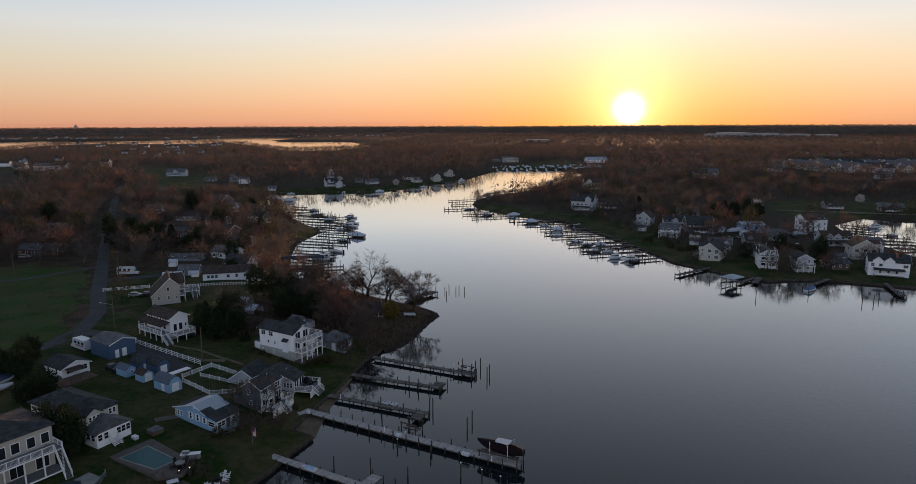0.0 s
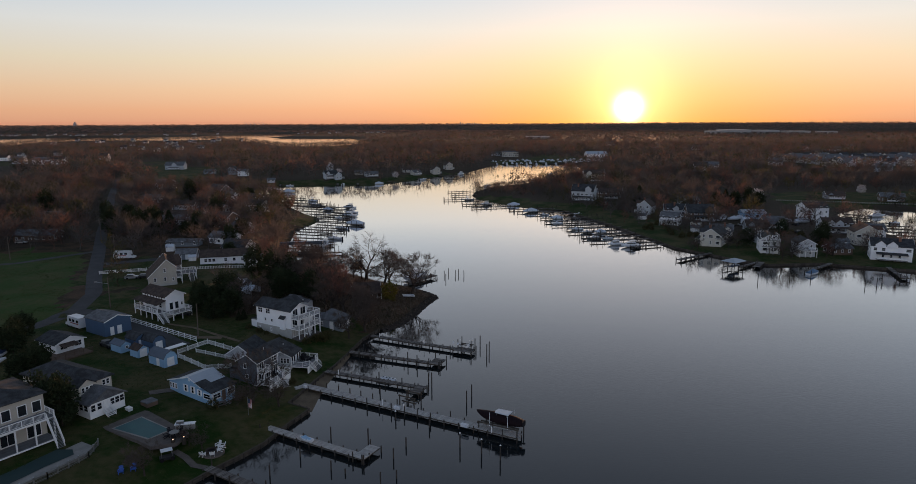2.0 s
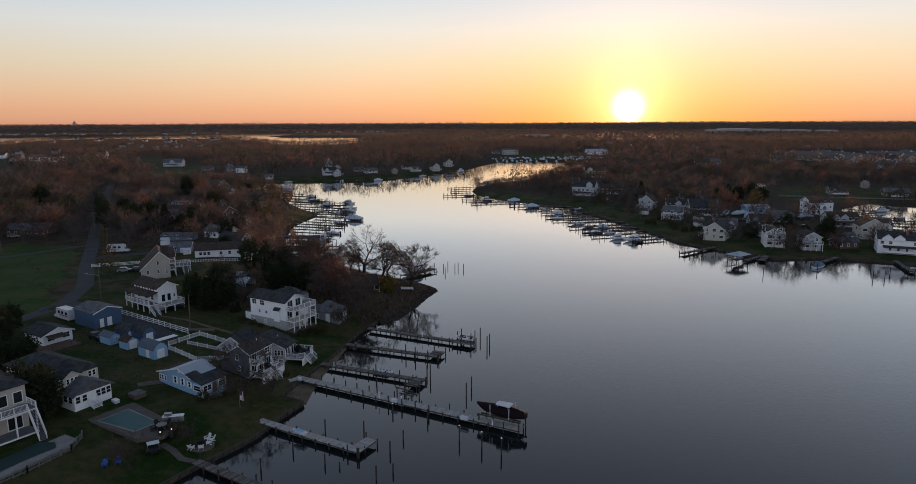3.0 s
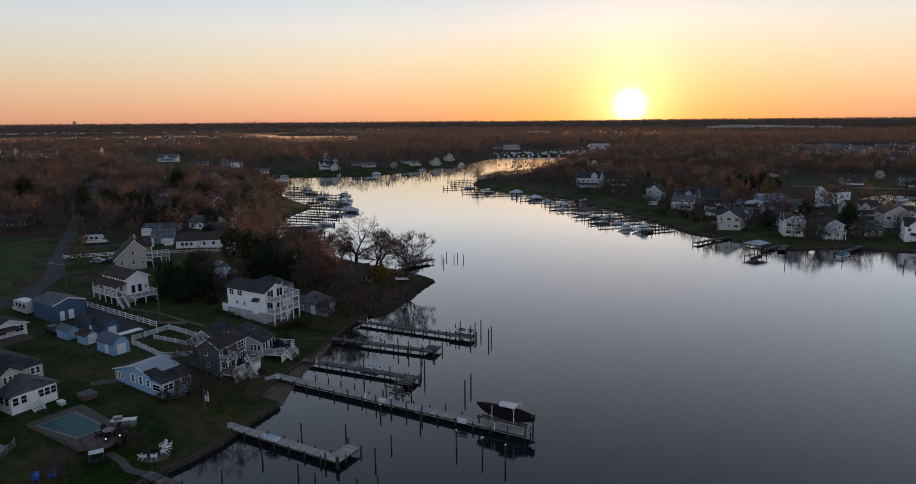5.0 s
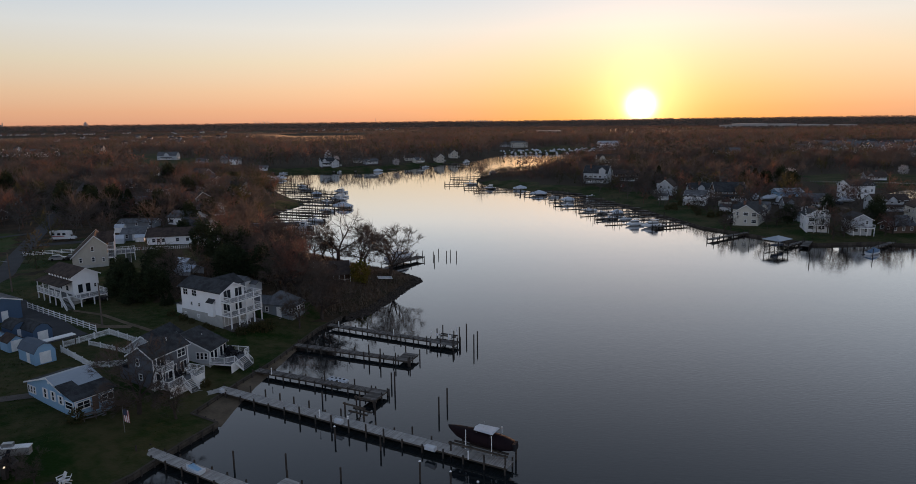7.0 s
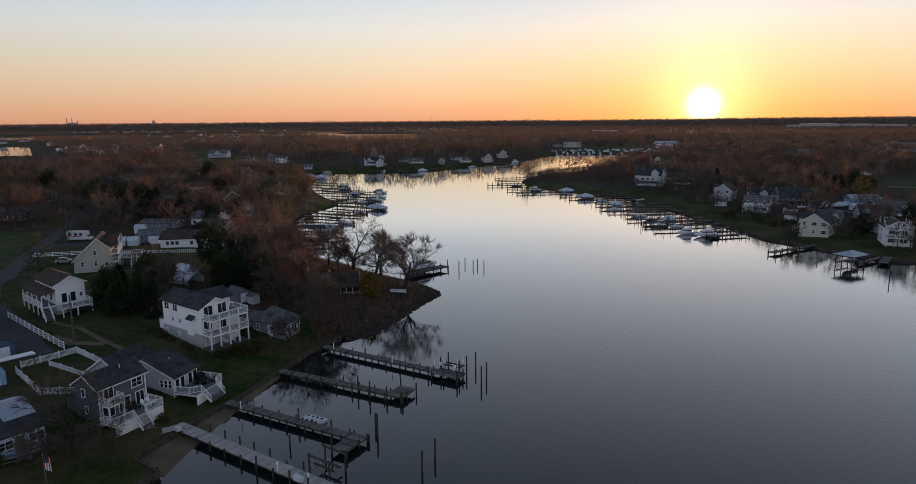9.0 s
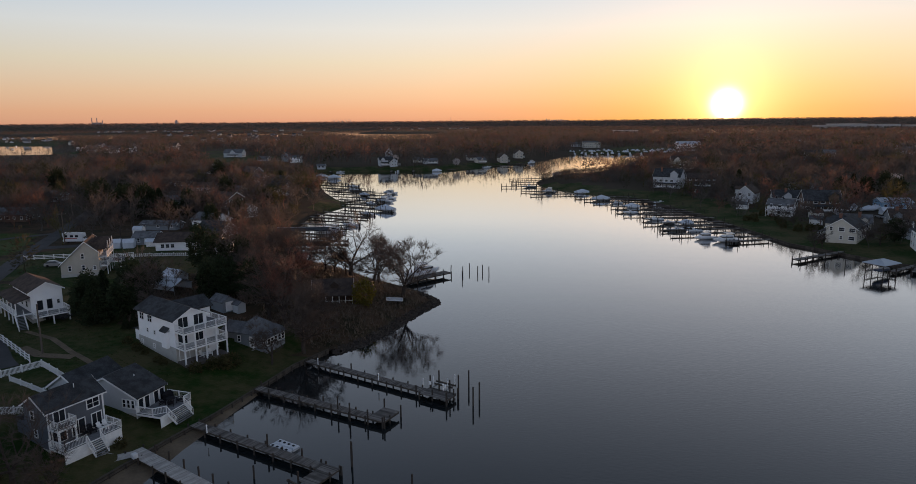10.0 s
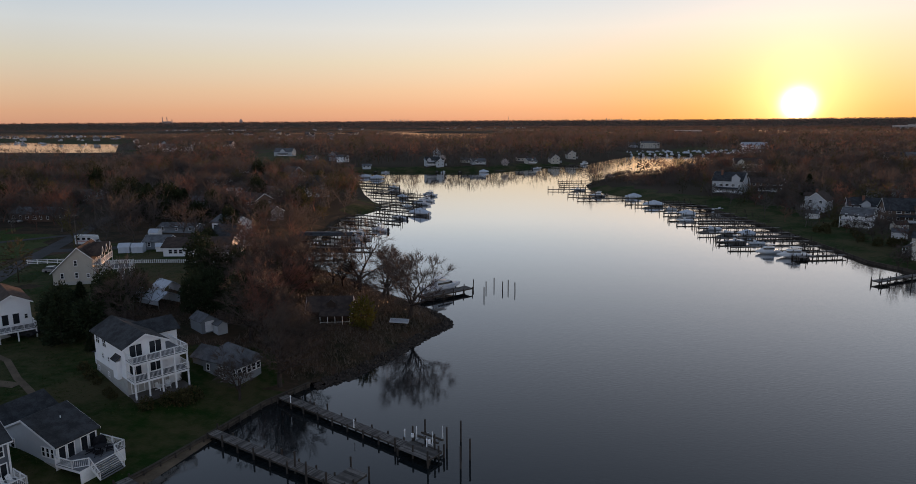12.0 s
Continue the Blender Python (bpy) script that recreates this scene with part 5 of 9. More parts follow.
strip("path", [(-76, 166), (-68, 162.8), (-60, 157), (-53, 153)], 1.0, "sand", "trodden dirt footpath across the lawn", "path", 0.06)
strip("path", [(-70, 158), (-64, 155), (-58, 155)], 1.8, "sand", "patch of bare trodden earth in the lawn", "path", 0.065)

# ---- docks of the near shore ----
dock((-22.9, 166.4), (3.7, 154.0), 1.5, "dock", (4.9, -1.45, 1.45), seed=1, label="old grey timber dock with a boat lift at its end")
dock((-26.6, 154.1), (-4.0, 145.5), 1.5, "dock", (2.8, -0.75, 3.1), seed=2, label="old grey timber dock with a square end platform", piles=0.8)
dock((-30.0, 141.4), (-6.8, 131.6), 1.5, "dock", (2.4, -3.7, 0.75), seed=3, label="dark uneven timber dock with a square end platform")
dock((-33.6, 133.6), (11.1, 109.9), 2.0, "dock_pale", None, seed=4, label="long pale timber dock with dock boxes and a covered boat", piles=1.2)
dock((-36.0, 114.1), (-15.4, 102.5), 1.7, "dock_pale", (2.3, -0.85, 3.9), seed=5, label="pale timber dock with a jet ski and a platform end")
dock((-41.0, 99.4), (-22.1, 88.2), 1.6, "dock", None, seed=6, label="grey timber dock at the end of a garden path")
for x, y, h, cap in ((0.3, 107.5, 2.7, 1), (4.0, 105.2, 2.7, 1), (7.1, 103.0, 2.7, 1), (-12.0, 118.3, 1.8, 1), (-5.4, 115.1, 2.2, 0), (-9.2, 107.9, 1.7, 0), (-11.0, 103.6, 2.0, 0), (-27.0, 104.3, 2.0, 0), (-11.9, 148.2, 2.8, 0), (-9.6, 146.4, 2.7, 0), (-5.7, 134.4, 3.2, 0),
                     (1.7, 125.8, 2.7, 0), (2.8, 129.2, 2.6, 0), (-17.3, 136.4, 2.6, 0), (5.6, 159.8, 2.9, 0), (7.0, 153.3, 2.9, 0), (7.7, 155.5, 2.8, 0), (-30.5, 98.3, 1.9, 0), (-20.9, 100.0, 1.7, 0), (-18.4, 98.9, 0.9, 0), (-12.2, 95.1, 2.4, 0), (-9.9, 97.3, 1.5, 0), (-22.9, 110.4, 2.5, 0), (-16.0, 109.0, 2.9, 0), (-6.5, 136.7, 2.1, 0), (-16.4, 130.4, 1.7, 0)):
    mooring_pile(x, y, h, cap)
for x, y, h, lean in ((-8.6, 239.0, 2.0, 5), (-4.4, 231.0, 2.2, 0), (-5.1, 237.6, 1.9, 0), (-3.6, 240.6, 2.2, 0), (-1.0, 237.6, 2.1, 2), (0.2, 239.0, 2.2, 0), (2.2, 236.8, 2.2, -2)):
    mooring_pile(x, y, h, False, lean)

# ---- white house with three decks ----
A = house("white three-storey house with railed decks facing the water", -45.2, 162.6, -30.7, 12.1, 5.6, 6.95, 8.35, "white_wall", "roof_dark", foundation=2.3, z=3.26,
          windows=row("S", (-4.6,), 5.9, 1.5, 1.3, 2) + row("S", (-1.9,), 5.9, 1.5, 1.3, 2) + row("S", (-2.9, -0.6), 3.7, 0.7, 0.8) + row("E", (-1.35, 1.35), 6.25, 1.8, 1.9, 2) + row("E", (-1.6, 1.2), 3.7, 1.7, 2.1, 2)
          + row("E", (-1.5, 1.4), 1.2, 1.8, 2.1, 2) + row("N", (-4, -1, 2), 5.9) + row("S", (-5, -1), 1.3, 0.7, 0.8))
wing = Build()
gable_body(wing, 6.0, 5.0, -0.6, 6.4, 7.7)
wing_local = Matrix.Translation((-2.4, 4.0, 0)) @ Matrix.Rotation(radians(90), 4, "Z")
part("wing_wall", wing, "white_wall", A, local=wing_local)
part("wing_roof", roof_slabs(Build(), 6.0, 5.0, 6.4, 7.7), "roof_dark", A, local=wing_local)
part("bay", Build().box(2.6, -3.4, 2.0, 4.2, -2.78, 4.7), "white_wall", A)
part("bay_roof", Build().loft([[(2.4, -3.6, 4.7), (4.4, -3.6, 4.7), (4.4, -2.78, 5.3), (2.4, -2.78, 5.3)], [(2.4, -3.6, 4.82), (4.4, -3.6, 4.82), (4.4, -2.78, 5.45), (2.4, -2.78, 5.45)]]), "roof_dark", A)
X0, X1, Y0, Y1 = 6.05, 8.65, -2.8, 4.8
deck(A, X0, Y0, X1, Y1, 5.25, [((X0, Y0), (X1, Y0)), ((X1, Y0), (X1, Y1)), ((X1, Y1), (2.2, Y1))], [(X1 - 0.1, Y0 + 0.1 + k * 1.85, 2.6) for k in range(5)])
deck(A, 2.2, 2.82, X0, Y1, 5.25, (), [(3.0, Y1 - 0.1, 0)])
deck(A, X0, Y0, X1, Y1, 2.6, [((X0, Y0), (X1, Y0)), ((X1, Y0), (X1, Y1)), ((X1, Y1), (X0, Y1))], [(X1 - 0.1, Y0 + 0.1 + k * 1.85, -0.1) for k in range(5)])
part("patio", Build().box(X0, Y0, -0.4, X1 + 0.4, Y1, 0.1), "paver", A)
part("side_room", Build().box(2.2, 2.82, -0.5, 6.05, 4.7, 5.0), "white_wall", A)
lean_to = Build().box(-8.8, -2.2, -0.5, -6.08, 1.4, 2.6)
part("rear_porch", lean_to, "white_wall", A)
part("rear_porch_roof", Build().loft([[(-9.1, -2.5, 2.6), (-6.08, -2.5, 3.4), (-6.08, 1.7, 3.4), (-9.1, 1.7, 2.6)], [(-9.1, -2.5, 2.75), (-6.08, -2.5, 3.55), (-6.08, 1.7, 3.55), (-9.1, 1.7, 2.75)]]), "roof_dark", A)
for u, v, yw in ((7.3, 1.0, -60), (7.5, 2.1, -110)):
    p = A.matrix_world @ Vector((u, v, 0.1))
    garden_chair(p.x, p.y, yw - 32, "white", "white garden armchair on a patio under decks", p.z)
for u, v, s in ((10.4, -2.2, 1.0), (10.6, 0.6, 1.1), (10.3, 2.6, 1.0), (10.9, 4.2, 1.2), (5.0, -4.6, 0.6), (3.4, -4.6, 0.7), (-1, -4.5, 0.6), (-3.5, -4.6, 0.9), (-7.5, -4.3, 0.8), (11.6, 2.2, 1.0)):
    p = A.matrix_world @ Vector((u, v, 0))
    shrub(p.x, p.y, s)

# ---- grey cottage ----
B = house("small grey cottage with a white-windowed porch", -33.7, 170.3, -15, 6.0, 5.4, 2.6, 5.1, "grey_wall", "roof_grey", hip=True, z=2.1, over=0.35, windows=row("S", (-1.9,), 1.6, 0.7, 1.1) + row("N", (-1, 1.5), 1.6), doors=(("S", 0.9, 0.1),))
part("porch", Build().box(3.02, -2.5, -0.5, 3.9, 2.5, 2.3), "grey_wall", B)
part("porch_roof", Build().loft([[(2.6, -2.8, 2.95), (4.2, -2.8, 2.3), (4.2, 2.8, 2.3), (2.6, 2.8, 2.95)], [(2.6, -2.8, 3.07), (4.2, -2.8, 2.42), (4.2, 2.8, 2.42), (2.6, 2.8, 3.07)]]), "roof_grey", B)
part("rear_wall", gable_body(Build(), 4.0, 4.4, -0.8, 2.2, 3.4), "grey_wall", B, local=Matrix.Translation((-4.6, 0.6, 0)))
part("rear_roof", roof_slabs(Build(), 4.0, 4.4, 2.2, 3.4, 0.3), "roof_grey", B, local=Matrix.Translation((-4.6, 0.6, 0)))
part("step", Build().box(0.3, -3.5, -0.5, 1.6, -2.72, 0.08), "concrete", B)
for v in (-1.95, -0.98, 0.0, 0.98, 1.95):
    f, p = window_meshes(0.85, 1.15, 1)
    ob = part("window", f, None, B, local=Matrix.Translation((3.9, v, 1.45)) @ Matrix.Rotation(radians(90), 4, "Z"))
    part("pane", p, None, ob)
for u in (3.46,):
    f, p = window_meshes(0.6, 1.15, 1)
    ob = part("window", f, None, B, local=Matrix.Translation((u, -2.5, 1.45)))
    part("pane", p, None, ob)

# ---- grey single-storey house with a corner deck ----
C = house("grey single-storey house with a dark roof and deck", -42.1, 143.9, 79.7, 5.2, 10.4, 2.6, 4.9, "pale_grey_wall", "roof_dark", foundation=0.3, over=0.3, z=2.0,
          windows=row("S", (-1.95, -0.85, 0.85, 1.95), 1.35, 0.95, 2.0, 1) + row("W", (3.0, 3.75, 4.5), 1.6, 0.62, 1.25) + row("W", (-2.4,), 1.6, 0.8, 1.2))
part("corner_board", Build().box(-2.62, -5.24, -0.3, -2.5, -5.12, 2.5), "white", C)
rear_c = Matrix.Translation((0.9, 7.2, 0))
part("rear_wall", gable_body(Build(), 7.4, 6.4, -0.8, 2.5, 4.5), "pale_grey_wall", C, local=rear_c)
part("rear_roof", roof_slabs(Build(), 7.4, 6.4, 2.5, 4.5, 0.35), "roof_dark", C, local=rear_c)
part("rear_fascia", Build().bar((-3.2, 3.9, 2.32), (-3.2, 7.2, 4.6), 0.05, 0.24).bar((-3.2, 10.5, 2.32), (-3.2, 7.2, 4.6), 0.05, 0.24), "white", C)
part("vent", Build().tube((0.5, -2.0, 3.6), (0.5, -2.0, 4.5), 0.06, None, 6), "white", C)
deck(C, -2.9, -9.2, 3.0, -5.22, 0.6, [((-2.9, -5.3), (-2.9, -8.0)), ((-2.9, -8.0), (-1.7, -9.2)), ((1.7, -9.2), (3.0, -9.2)), ((3.0, -9.2), (3.0, -5.3))], skirt=-0.9)
stairs(C, (0.0, -9.2, 0.6), (0.0, -10.7, -0.85), 3.2)
tb = thing("patio_table", "dark metal patio table standing on a deck", "table", C.matrix_world @ Matrix.Translation((1.2, -7.4, 0.6)))
part("tabletop", Build().tube((0, 0, 0.70), (0, 0, 0.75), 0.65, None, 14), "black", tb)
part("pedestal", Build().tube((0, 0, 0), (0, 0, 0.7), 0.06, None, 6).tube((0, 0, 0), (0, 0, 0.04), 0.35, None, 10), "black", tb)
for k in range(4):
    a = k * 90 + 40
    p = C.matrix_world @ Vector((1.2 + 1.05 * math.cos(radians(a)), -7.4 + 1.05 * math.sin(radians(a)), 0.6))
    garden_chair(p.x, p.y, a + 80 - 270, "black", "black metal chair at a patio table on a deck", p.z)
bk = thing("grill", "covered black grill standing on a deck", "grill", C.matrix_world @ Matrix.Translation((2.3, -5.9, 0.6)))
part("grill_cover", Build().loft([[(-0.7, -0.35, 0), (0.7, -0.35, 0), (0.7, 0.35, 0), (-0.7, 0.35, 0)], [(-0.66, -0.32, 0.8), (0.66, -0.32, 0.8), (0.66, 0.32, 0.8), (-0.66, 0.32, 0.8)], [(-0.45, -0.22, 1.15), (0.45, -0.22, 1.15), (0.45, 0.22, 1.15), (-0.45, 0.22, 1.15)]]), "black", bk)

# ---- dark grey house with two decks ----
D = house("dark grey two-storey house with white-railed decks", -42.7, 133.7, 69.9, 7.1, 4.8, 5.0, 6.5, "dark_grey_wall", "roof_dark", foundation=0.1, z=2.35, over=0.35,
          windows=row("S", (2.2,), 4.0, 1.7, 1.3, 2) + row("S", (-2.1,), 3.85, 1.5, 1.9, 2) + row("S", (-2.3, 0.1), 1.6, 1.8, 2.0, 2) + row("S", (2.5,), 1.6, 1.4, 2.0, 2) + row("W", (-0.6,), 4.0, 0.75, 1.2) + row("W", (-0.2,), 1.7, 0.7, 1.0))
part("rear_wall", Build().box(-3.2, 2.42, -1.0, 3.2, 4.9, 2.6), "dark_grey_wall", D)
part("rear_roof", Build().loft([[(-3.4, 2.42, 3.6), (3.4, 2.42, 3.6), (3.4, 5.2, 2.6), (-3.4, 5.2, 2.6)], [(-3.4, 2.42, 3.75), (3.4, 2.42, 3.75), (3.4, 5.2, 2.75), (-3.4, 5.2, 2.75)]]), "roof_dark", D)
deck(D, -3.7, -5.4, 3.7, -2.42, 0.62, [((-3.7, -2.5), (-3.7, -5.4)), ((-3.7, -5.4), (-0.9, -5.4)), ((0.9, -5.4), (3.7, -5.4)), ((3.7, -5.4), (3.7, -2.5))], skirt=-1.1)
stairs(D, (0.0, -5.4, 0.62), (0.0, -6.9, -0.95), 1.7)
deck(D, -3.3, -3.9, -1.0, -2.42, 2.85, [((-3.3, -2.5), (-3.3, -3.9)), ((-3.3, -3.9), (-1.0, -3.9)), ((-1.0, -3.9), (-1.0, -2.5))], [(-3.2, -3.8, 0.62), (-1.1, -3.8, 0.62)])
part("corner_board", Build().box(-3.61, -2.46, -0.6, -3.41, -2.4, 4.85), "white", D)
part("corner_board", Build().box(3.41, -2.46, -0.6, 3.61, -2.4, 4.85), "white", D)
part("gutter", Build().bar((-3.9, -2.82, 4.86), (3.9, -2.82, 4.86), 0.1, 0.12), "white", D)
part("vent", Build().tube((1.0, -0.8, 5.9), (1.0, -0.8, 6.7), 0.06, None, 6), "white", D)
for u in (2.1, 2.9):
    p = D.matrix_world @ Vector((u, -3.9, 0.62))
    garden_chair(p.x, p.y, 70 + 180 + 15, "white", "white reclined garden chair on a deck", p.z)
for u in (0.3, 1.1):
    p = D.matrix_world @ Vector((u, -3.4, 0.62))
    garden_chair(p.x, p.y, 70 + 180, "black", "dark garden chair on a deck", p.z)
shrub(*(D.matrix_world @ Vector((2.6, -6.5, 0))).xy, 0.8)
strip("boardwalk", [(-36.6, 131.4), (-34.8, 131.2), (-33.2, 132.6), (-32.6, 132.4)], 1.8, "dock_pale", "short pale timber boardwalk from a deck to a dock", "boardwalk", 0.15)

# ---- light blue cottage ----
E_ = thing("cottage", "light blue cottage with white trim and a dark porch roof", "house", pose(-51.0, 123.8, 3.7, 0, 0, -31.2))
ea, ec, ep, ew, er = -6.2, 3.4, 6.5, 2.7, 3.9
part("wall", Build().loft([[(ea, y, -0.9), (ec, y, -0.9), (ec, y, 2.55), (0, y, er - 0.12), (ea, y, 2.05)] for y in (-ew, ew)]), "blue_wall", E_)
part("roof", Build().loft([[(ec + 0.25, y, 2.5), (0, y, er - 0.08), (0, y, er + 0.08), (ec + 0.25, y, 2.66)] for y in (-ew - 0.3, ew + 0.3)]).loft([[(-3.0, y, er - 0.08 - 0.885), (-3.0, y, er + 0.08 - 0.885), (0, y, er + 0.08), (0, y, er - 0.08)] for y in (-ew - 0.3, ew + 0.3)]), "roof_metal", E_)
part("rear_roof", Build().loft([[(ea - 0.35, y, 1.98), (ea - 0.35, y, 2.12), (-3.01, y, er + 0.08 - 0.888), (-3.01, y, er - 0.08 - 0.888)] for y in (-ew - 0.3, ew + 0.3)]), "roof_dark", E_)
part("porch_wall", Build().box(ec + 0.01, -ew + 0.02, -1.0, ep, ew - 0.02, 1.9), "blue_wall", E_)
part("porch_roof", Build().loft([[(1.9, -ew - 0.35, 3.12), (ep + 0.3, -ew - 0.35, 1.95), (ep + 0.3, -0.6, 1.95), (1.9, -0.6, 3.12)], [(1.9, -ew - 0.35, 3.27), (ep + 0.3, -ew - 0.35, 2.1), (ep + 0.3, -0.6, 2.1), (1.9, -0.6, 3.27)]])
     .loft([[(ec + 0.2, -0.6, 2.62), (ep + 0.3, -0.6, 1.95), (ep + 0.3, ew + 0.35, 1.95), (ec + 0.2, ew + 0.35, 2.62)], [(ec + 0.2, -0.6, 2.78), (ep + 0.3, -0.6, 2.1), (ep + 0.3, ew + 0.35, 2.1), (ec + 0.2, ew + 0.35, 2.78)]]), "roof_dark", E_)
tr = Build()
tr.bar((ea - 0.35, -ew - 0.32, 2.04), (0, -ew - 0.32, er), 0.06, 0.2).bar((ec + 0.25, -ew - 0.32, 2.58), (0, -ew - 0.32, er), 0.06, 0.2).box(ec, -ew - 0.04, -0.95, ep + 0.03, -ew + 0.02, -0.8).box(ep, -ew, 1.72, ep + 0.05, ew, 1.92).box(ep - 0.08, -ew - 0.03, -0.9, ep + 0.05, -ew + 0.1, 1.9).box(ea, -ew - 0.04, -0.9, ec, -ew, -0.74)
tr.box(-0.2, -ew - 0.05, 3.0, 0.2, -ew, 3.5)
part("trim", tr, "white", E_)
for u, z, w, h in ((-1.2, 1.4, 0.75, 1.4), (0.9, 1.4, 0.75, 1.4), (2.9, 1.25, 0.75, 1.2), (5.0, 0.95, 2.0, 1.1), (-5.8, 1.15, 0.6, 1.1), (-5.0, 1.15, 0.6, 1.1), (-4.2, 1.15, 0.6, 1.1)):
    f, p = window_meshes(w, h, 1)
    ob = part("window", f, None, E_, local=Matrix.Translation((u, -ew, z)))
    part("pane", p, None, ob)
    if 1.15 < z:
        for sx in (-1, 1):
            part("shutter", Build().box(u + sx * (w / 2 + 0.2) - 0.14, -ew - 0.05, z - h / 2, u + sx * (w / 2 + 0.2) + 0.14, -ew - 0.01, z + h / 2), "white", E_)
for v, w in ((-1.6, 1.8), (1.7, 1.7)):
    f, p = window_meshes(w, 1.1, 2)
    ob = part("window", f, None, E_, local=Matrix.Translation((ep, v, 1.0)) @ Matrix.Rotation(radians(90), 4, "Z"))
    part("pane", p, None, ob)
part("door", Build().box(ep, -0.42, -0.3, ep + 0.06, 0.42, 1.7), "brown_wall", E_)
stairs(E_, (ep + 0.1, 0, -0.3), (ep + 1.2, 0, -1.0), 1.3, "brown_wall")
for u, v, s in ((7.2, -3.1, 1.1), (7.2, 3.0, 1.0)):
    p = E_.matrix_world @ Vector((u, v, 0))
    shrub(p.x, p.y, s)

# ---- beige house with sunroom and pool ----
F = house("pale grey two-storey house with a screened sunroom", -74.6, 119.1, -28, 15.4, 7.6, 4.9, 7.0, "cream_wall", "roof_dark", windows=row("S", (6.4, 5.0), 4.0, 0.8, 1.1) + row("E", (2.2, 3.0), 4.0, 0.7, 1.1) + row("S", (0, -3), 3.9), hip=True)
part("dormer_wall", gable_body(Build(), 2.6, 3.0, 2.8, 5.0, 6.0), "cream_wall", F, local=Matrix.Translation((7.1, -1.5, 0)))
part("dormer_roof", roof_slabs(Build(), 2.6, 3.0, 5.0, 6.0, 0.3), "roof_dark", F, local=Matrix.Translation((7.1, -1.5, 0)))
part("sunroom_wall", Build().box(7.72, -3.6, -0.8, 12.0, 3.2, 2.6), "white_wall", F)
part("sunroom_roof", roof_slabs(gable_body(Build(), 5.0, 6.8, 2.58, 2.65, 4.4), 5.0, 6.8, 2.65, 4.4, 0.4), "roof_grey", F, local=Matrix.Translation((9.6, -0.2, 0)))
for v in (-2.95, -1.75, 0.75, 1.7, 2.65):
    f, p = window_meshes(0.95, 1.3, 1)
    ob = part("window", f, None, F, local=Matrix.Translation((12.0, v, 1.7)) @ Matrix.Rotation(radians(90), 4, "Z"))
    part("pane", p, None, ob)
for u in (8.2, 9.6, 11.0):
    f, p = window_meshes(1.2, 1.2, 1)
    ob = part("window", f, None, F, local=Matrix.Translation((u, -3.6, 1.7)))
    part("pane", p, None, ob)
part("door", Build().box(12.0, -0.95, 0.85, 12.06, -0.05, 2.5), "white", F)
stairs(F, (12.0, -0.5, 0.9), (13.7, -0.5, -0.35), 1.5, "white", True, "white")
f, p = window_meshes(0.6, 1.1, 1)
for k in range(3):
    ob = part("window", f, None, F, local=Matrix.Translation((8.42, -2.25 + 0.75 * k, 4.1)) @ Matrix.Rotation(radians(90), 4, "Z"))
    part("pane", p, None, ob)

pz = 3.75
slab("patio", [(-65.4, 111.2), (-63.4, 108.9), (-61.4, 107.2), (-54.2, 103.4), (-50.8, 101.0), (-47.0, 102.2), (-46.4, 106.0), (-57.4, 114.6), (-61.5, 115.8)], "paver", "grey paver patio round a swimming pool", "patio", pz, 0.6)
slab("pool_coping", [(-60.5, 107.45), (-52.25, 103.45), (-49.8, 106.95), (-57.45, 112.2)], "concrete", "pale concrete swimming pool coping", "pool edge", pz + 0.06, 0.3)
pool = single("swimming_pool", Build().face([(-60.1, 107.5, pz + 0.075), (-52.3, 103.8, pz + 0.075), (-50.2, 106.9, pz + 0.075), (-57.4, 111.8, pz + 0.075)]).box(0, 0, 0, 0.01, 0.01, 0.01, Matrix.Translation((-55, 106, pz - 0.2))), "pool_cover", "swimming pool under a taut teal winter cover", "swimming pool")

# ---- large house with verandas at the lot's edge ----
G = house("large pale house with two tiers of white verandas", -77.6, 102.4, -33, 11.0, 12.0, 7.5, 9.4, "beige_wall", "roof_dark", hip=True, windows=row("E", (-4.8, 0.2, 2.6, 4.8), 5.6, 1.4, 1.9, 1) + row("E", (-2.2,), 5.5, 2.0, 2.1, 2) + row("E", (-4, 0, 4), 1.5, 2.2, 2.1, 2))
deck(G, 5.5, -6.0, 8.6, 6.0, 4.2, [((5.5, 6.0), (8.6, 6.0)), ((8.6, 4.6), (8.6, -6.0))], [(8.5, -5.9 + k * 2.95, 0.0) for k in range(5)])
deck(G, 5.5, -6.0, 8.6, 6.0, 0.3, [], fine=False)
stairs(G, (8.6, 5.3, 4.2), (11.4, 5.3, -0.3), 1.1)
part("bay_wall", Build().loft([[(5.5, -9.5, z), (8.5, -9.5, z), (9.8, -8.0, z), (9.8, -6.6, z), (8.6, -6.02, z), (5.5, -6.02, z)] for z in (-0.5, 5.2)]), "cream_wall", G)
part("bay_roof", Build().loft([[(5.2, -9.8, 5.2), (8.7, -9.8, 5.2), (10.1, -8.0, 5.2), (10.1, -6.5, 5.2), (8.6, -5.9, 5.2), (5.2, -5.9, 5.2)], [(5.4, -8.5, 6.6), (6.4, -8.4, 6.6), (6.9, -8.0, 6.6), (6.9, -7.4, 6.6), (6.4, -7.2, 6.6), (5.4, -7.2, 6.6)]]), "roof_dark", G)
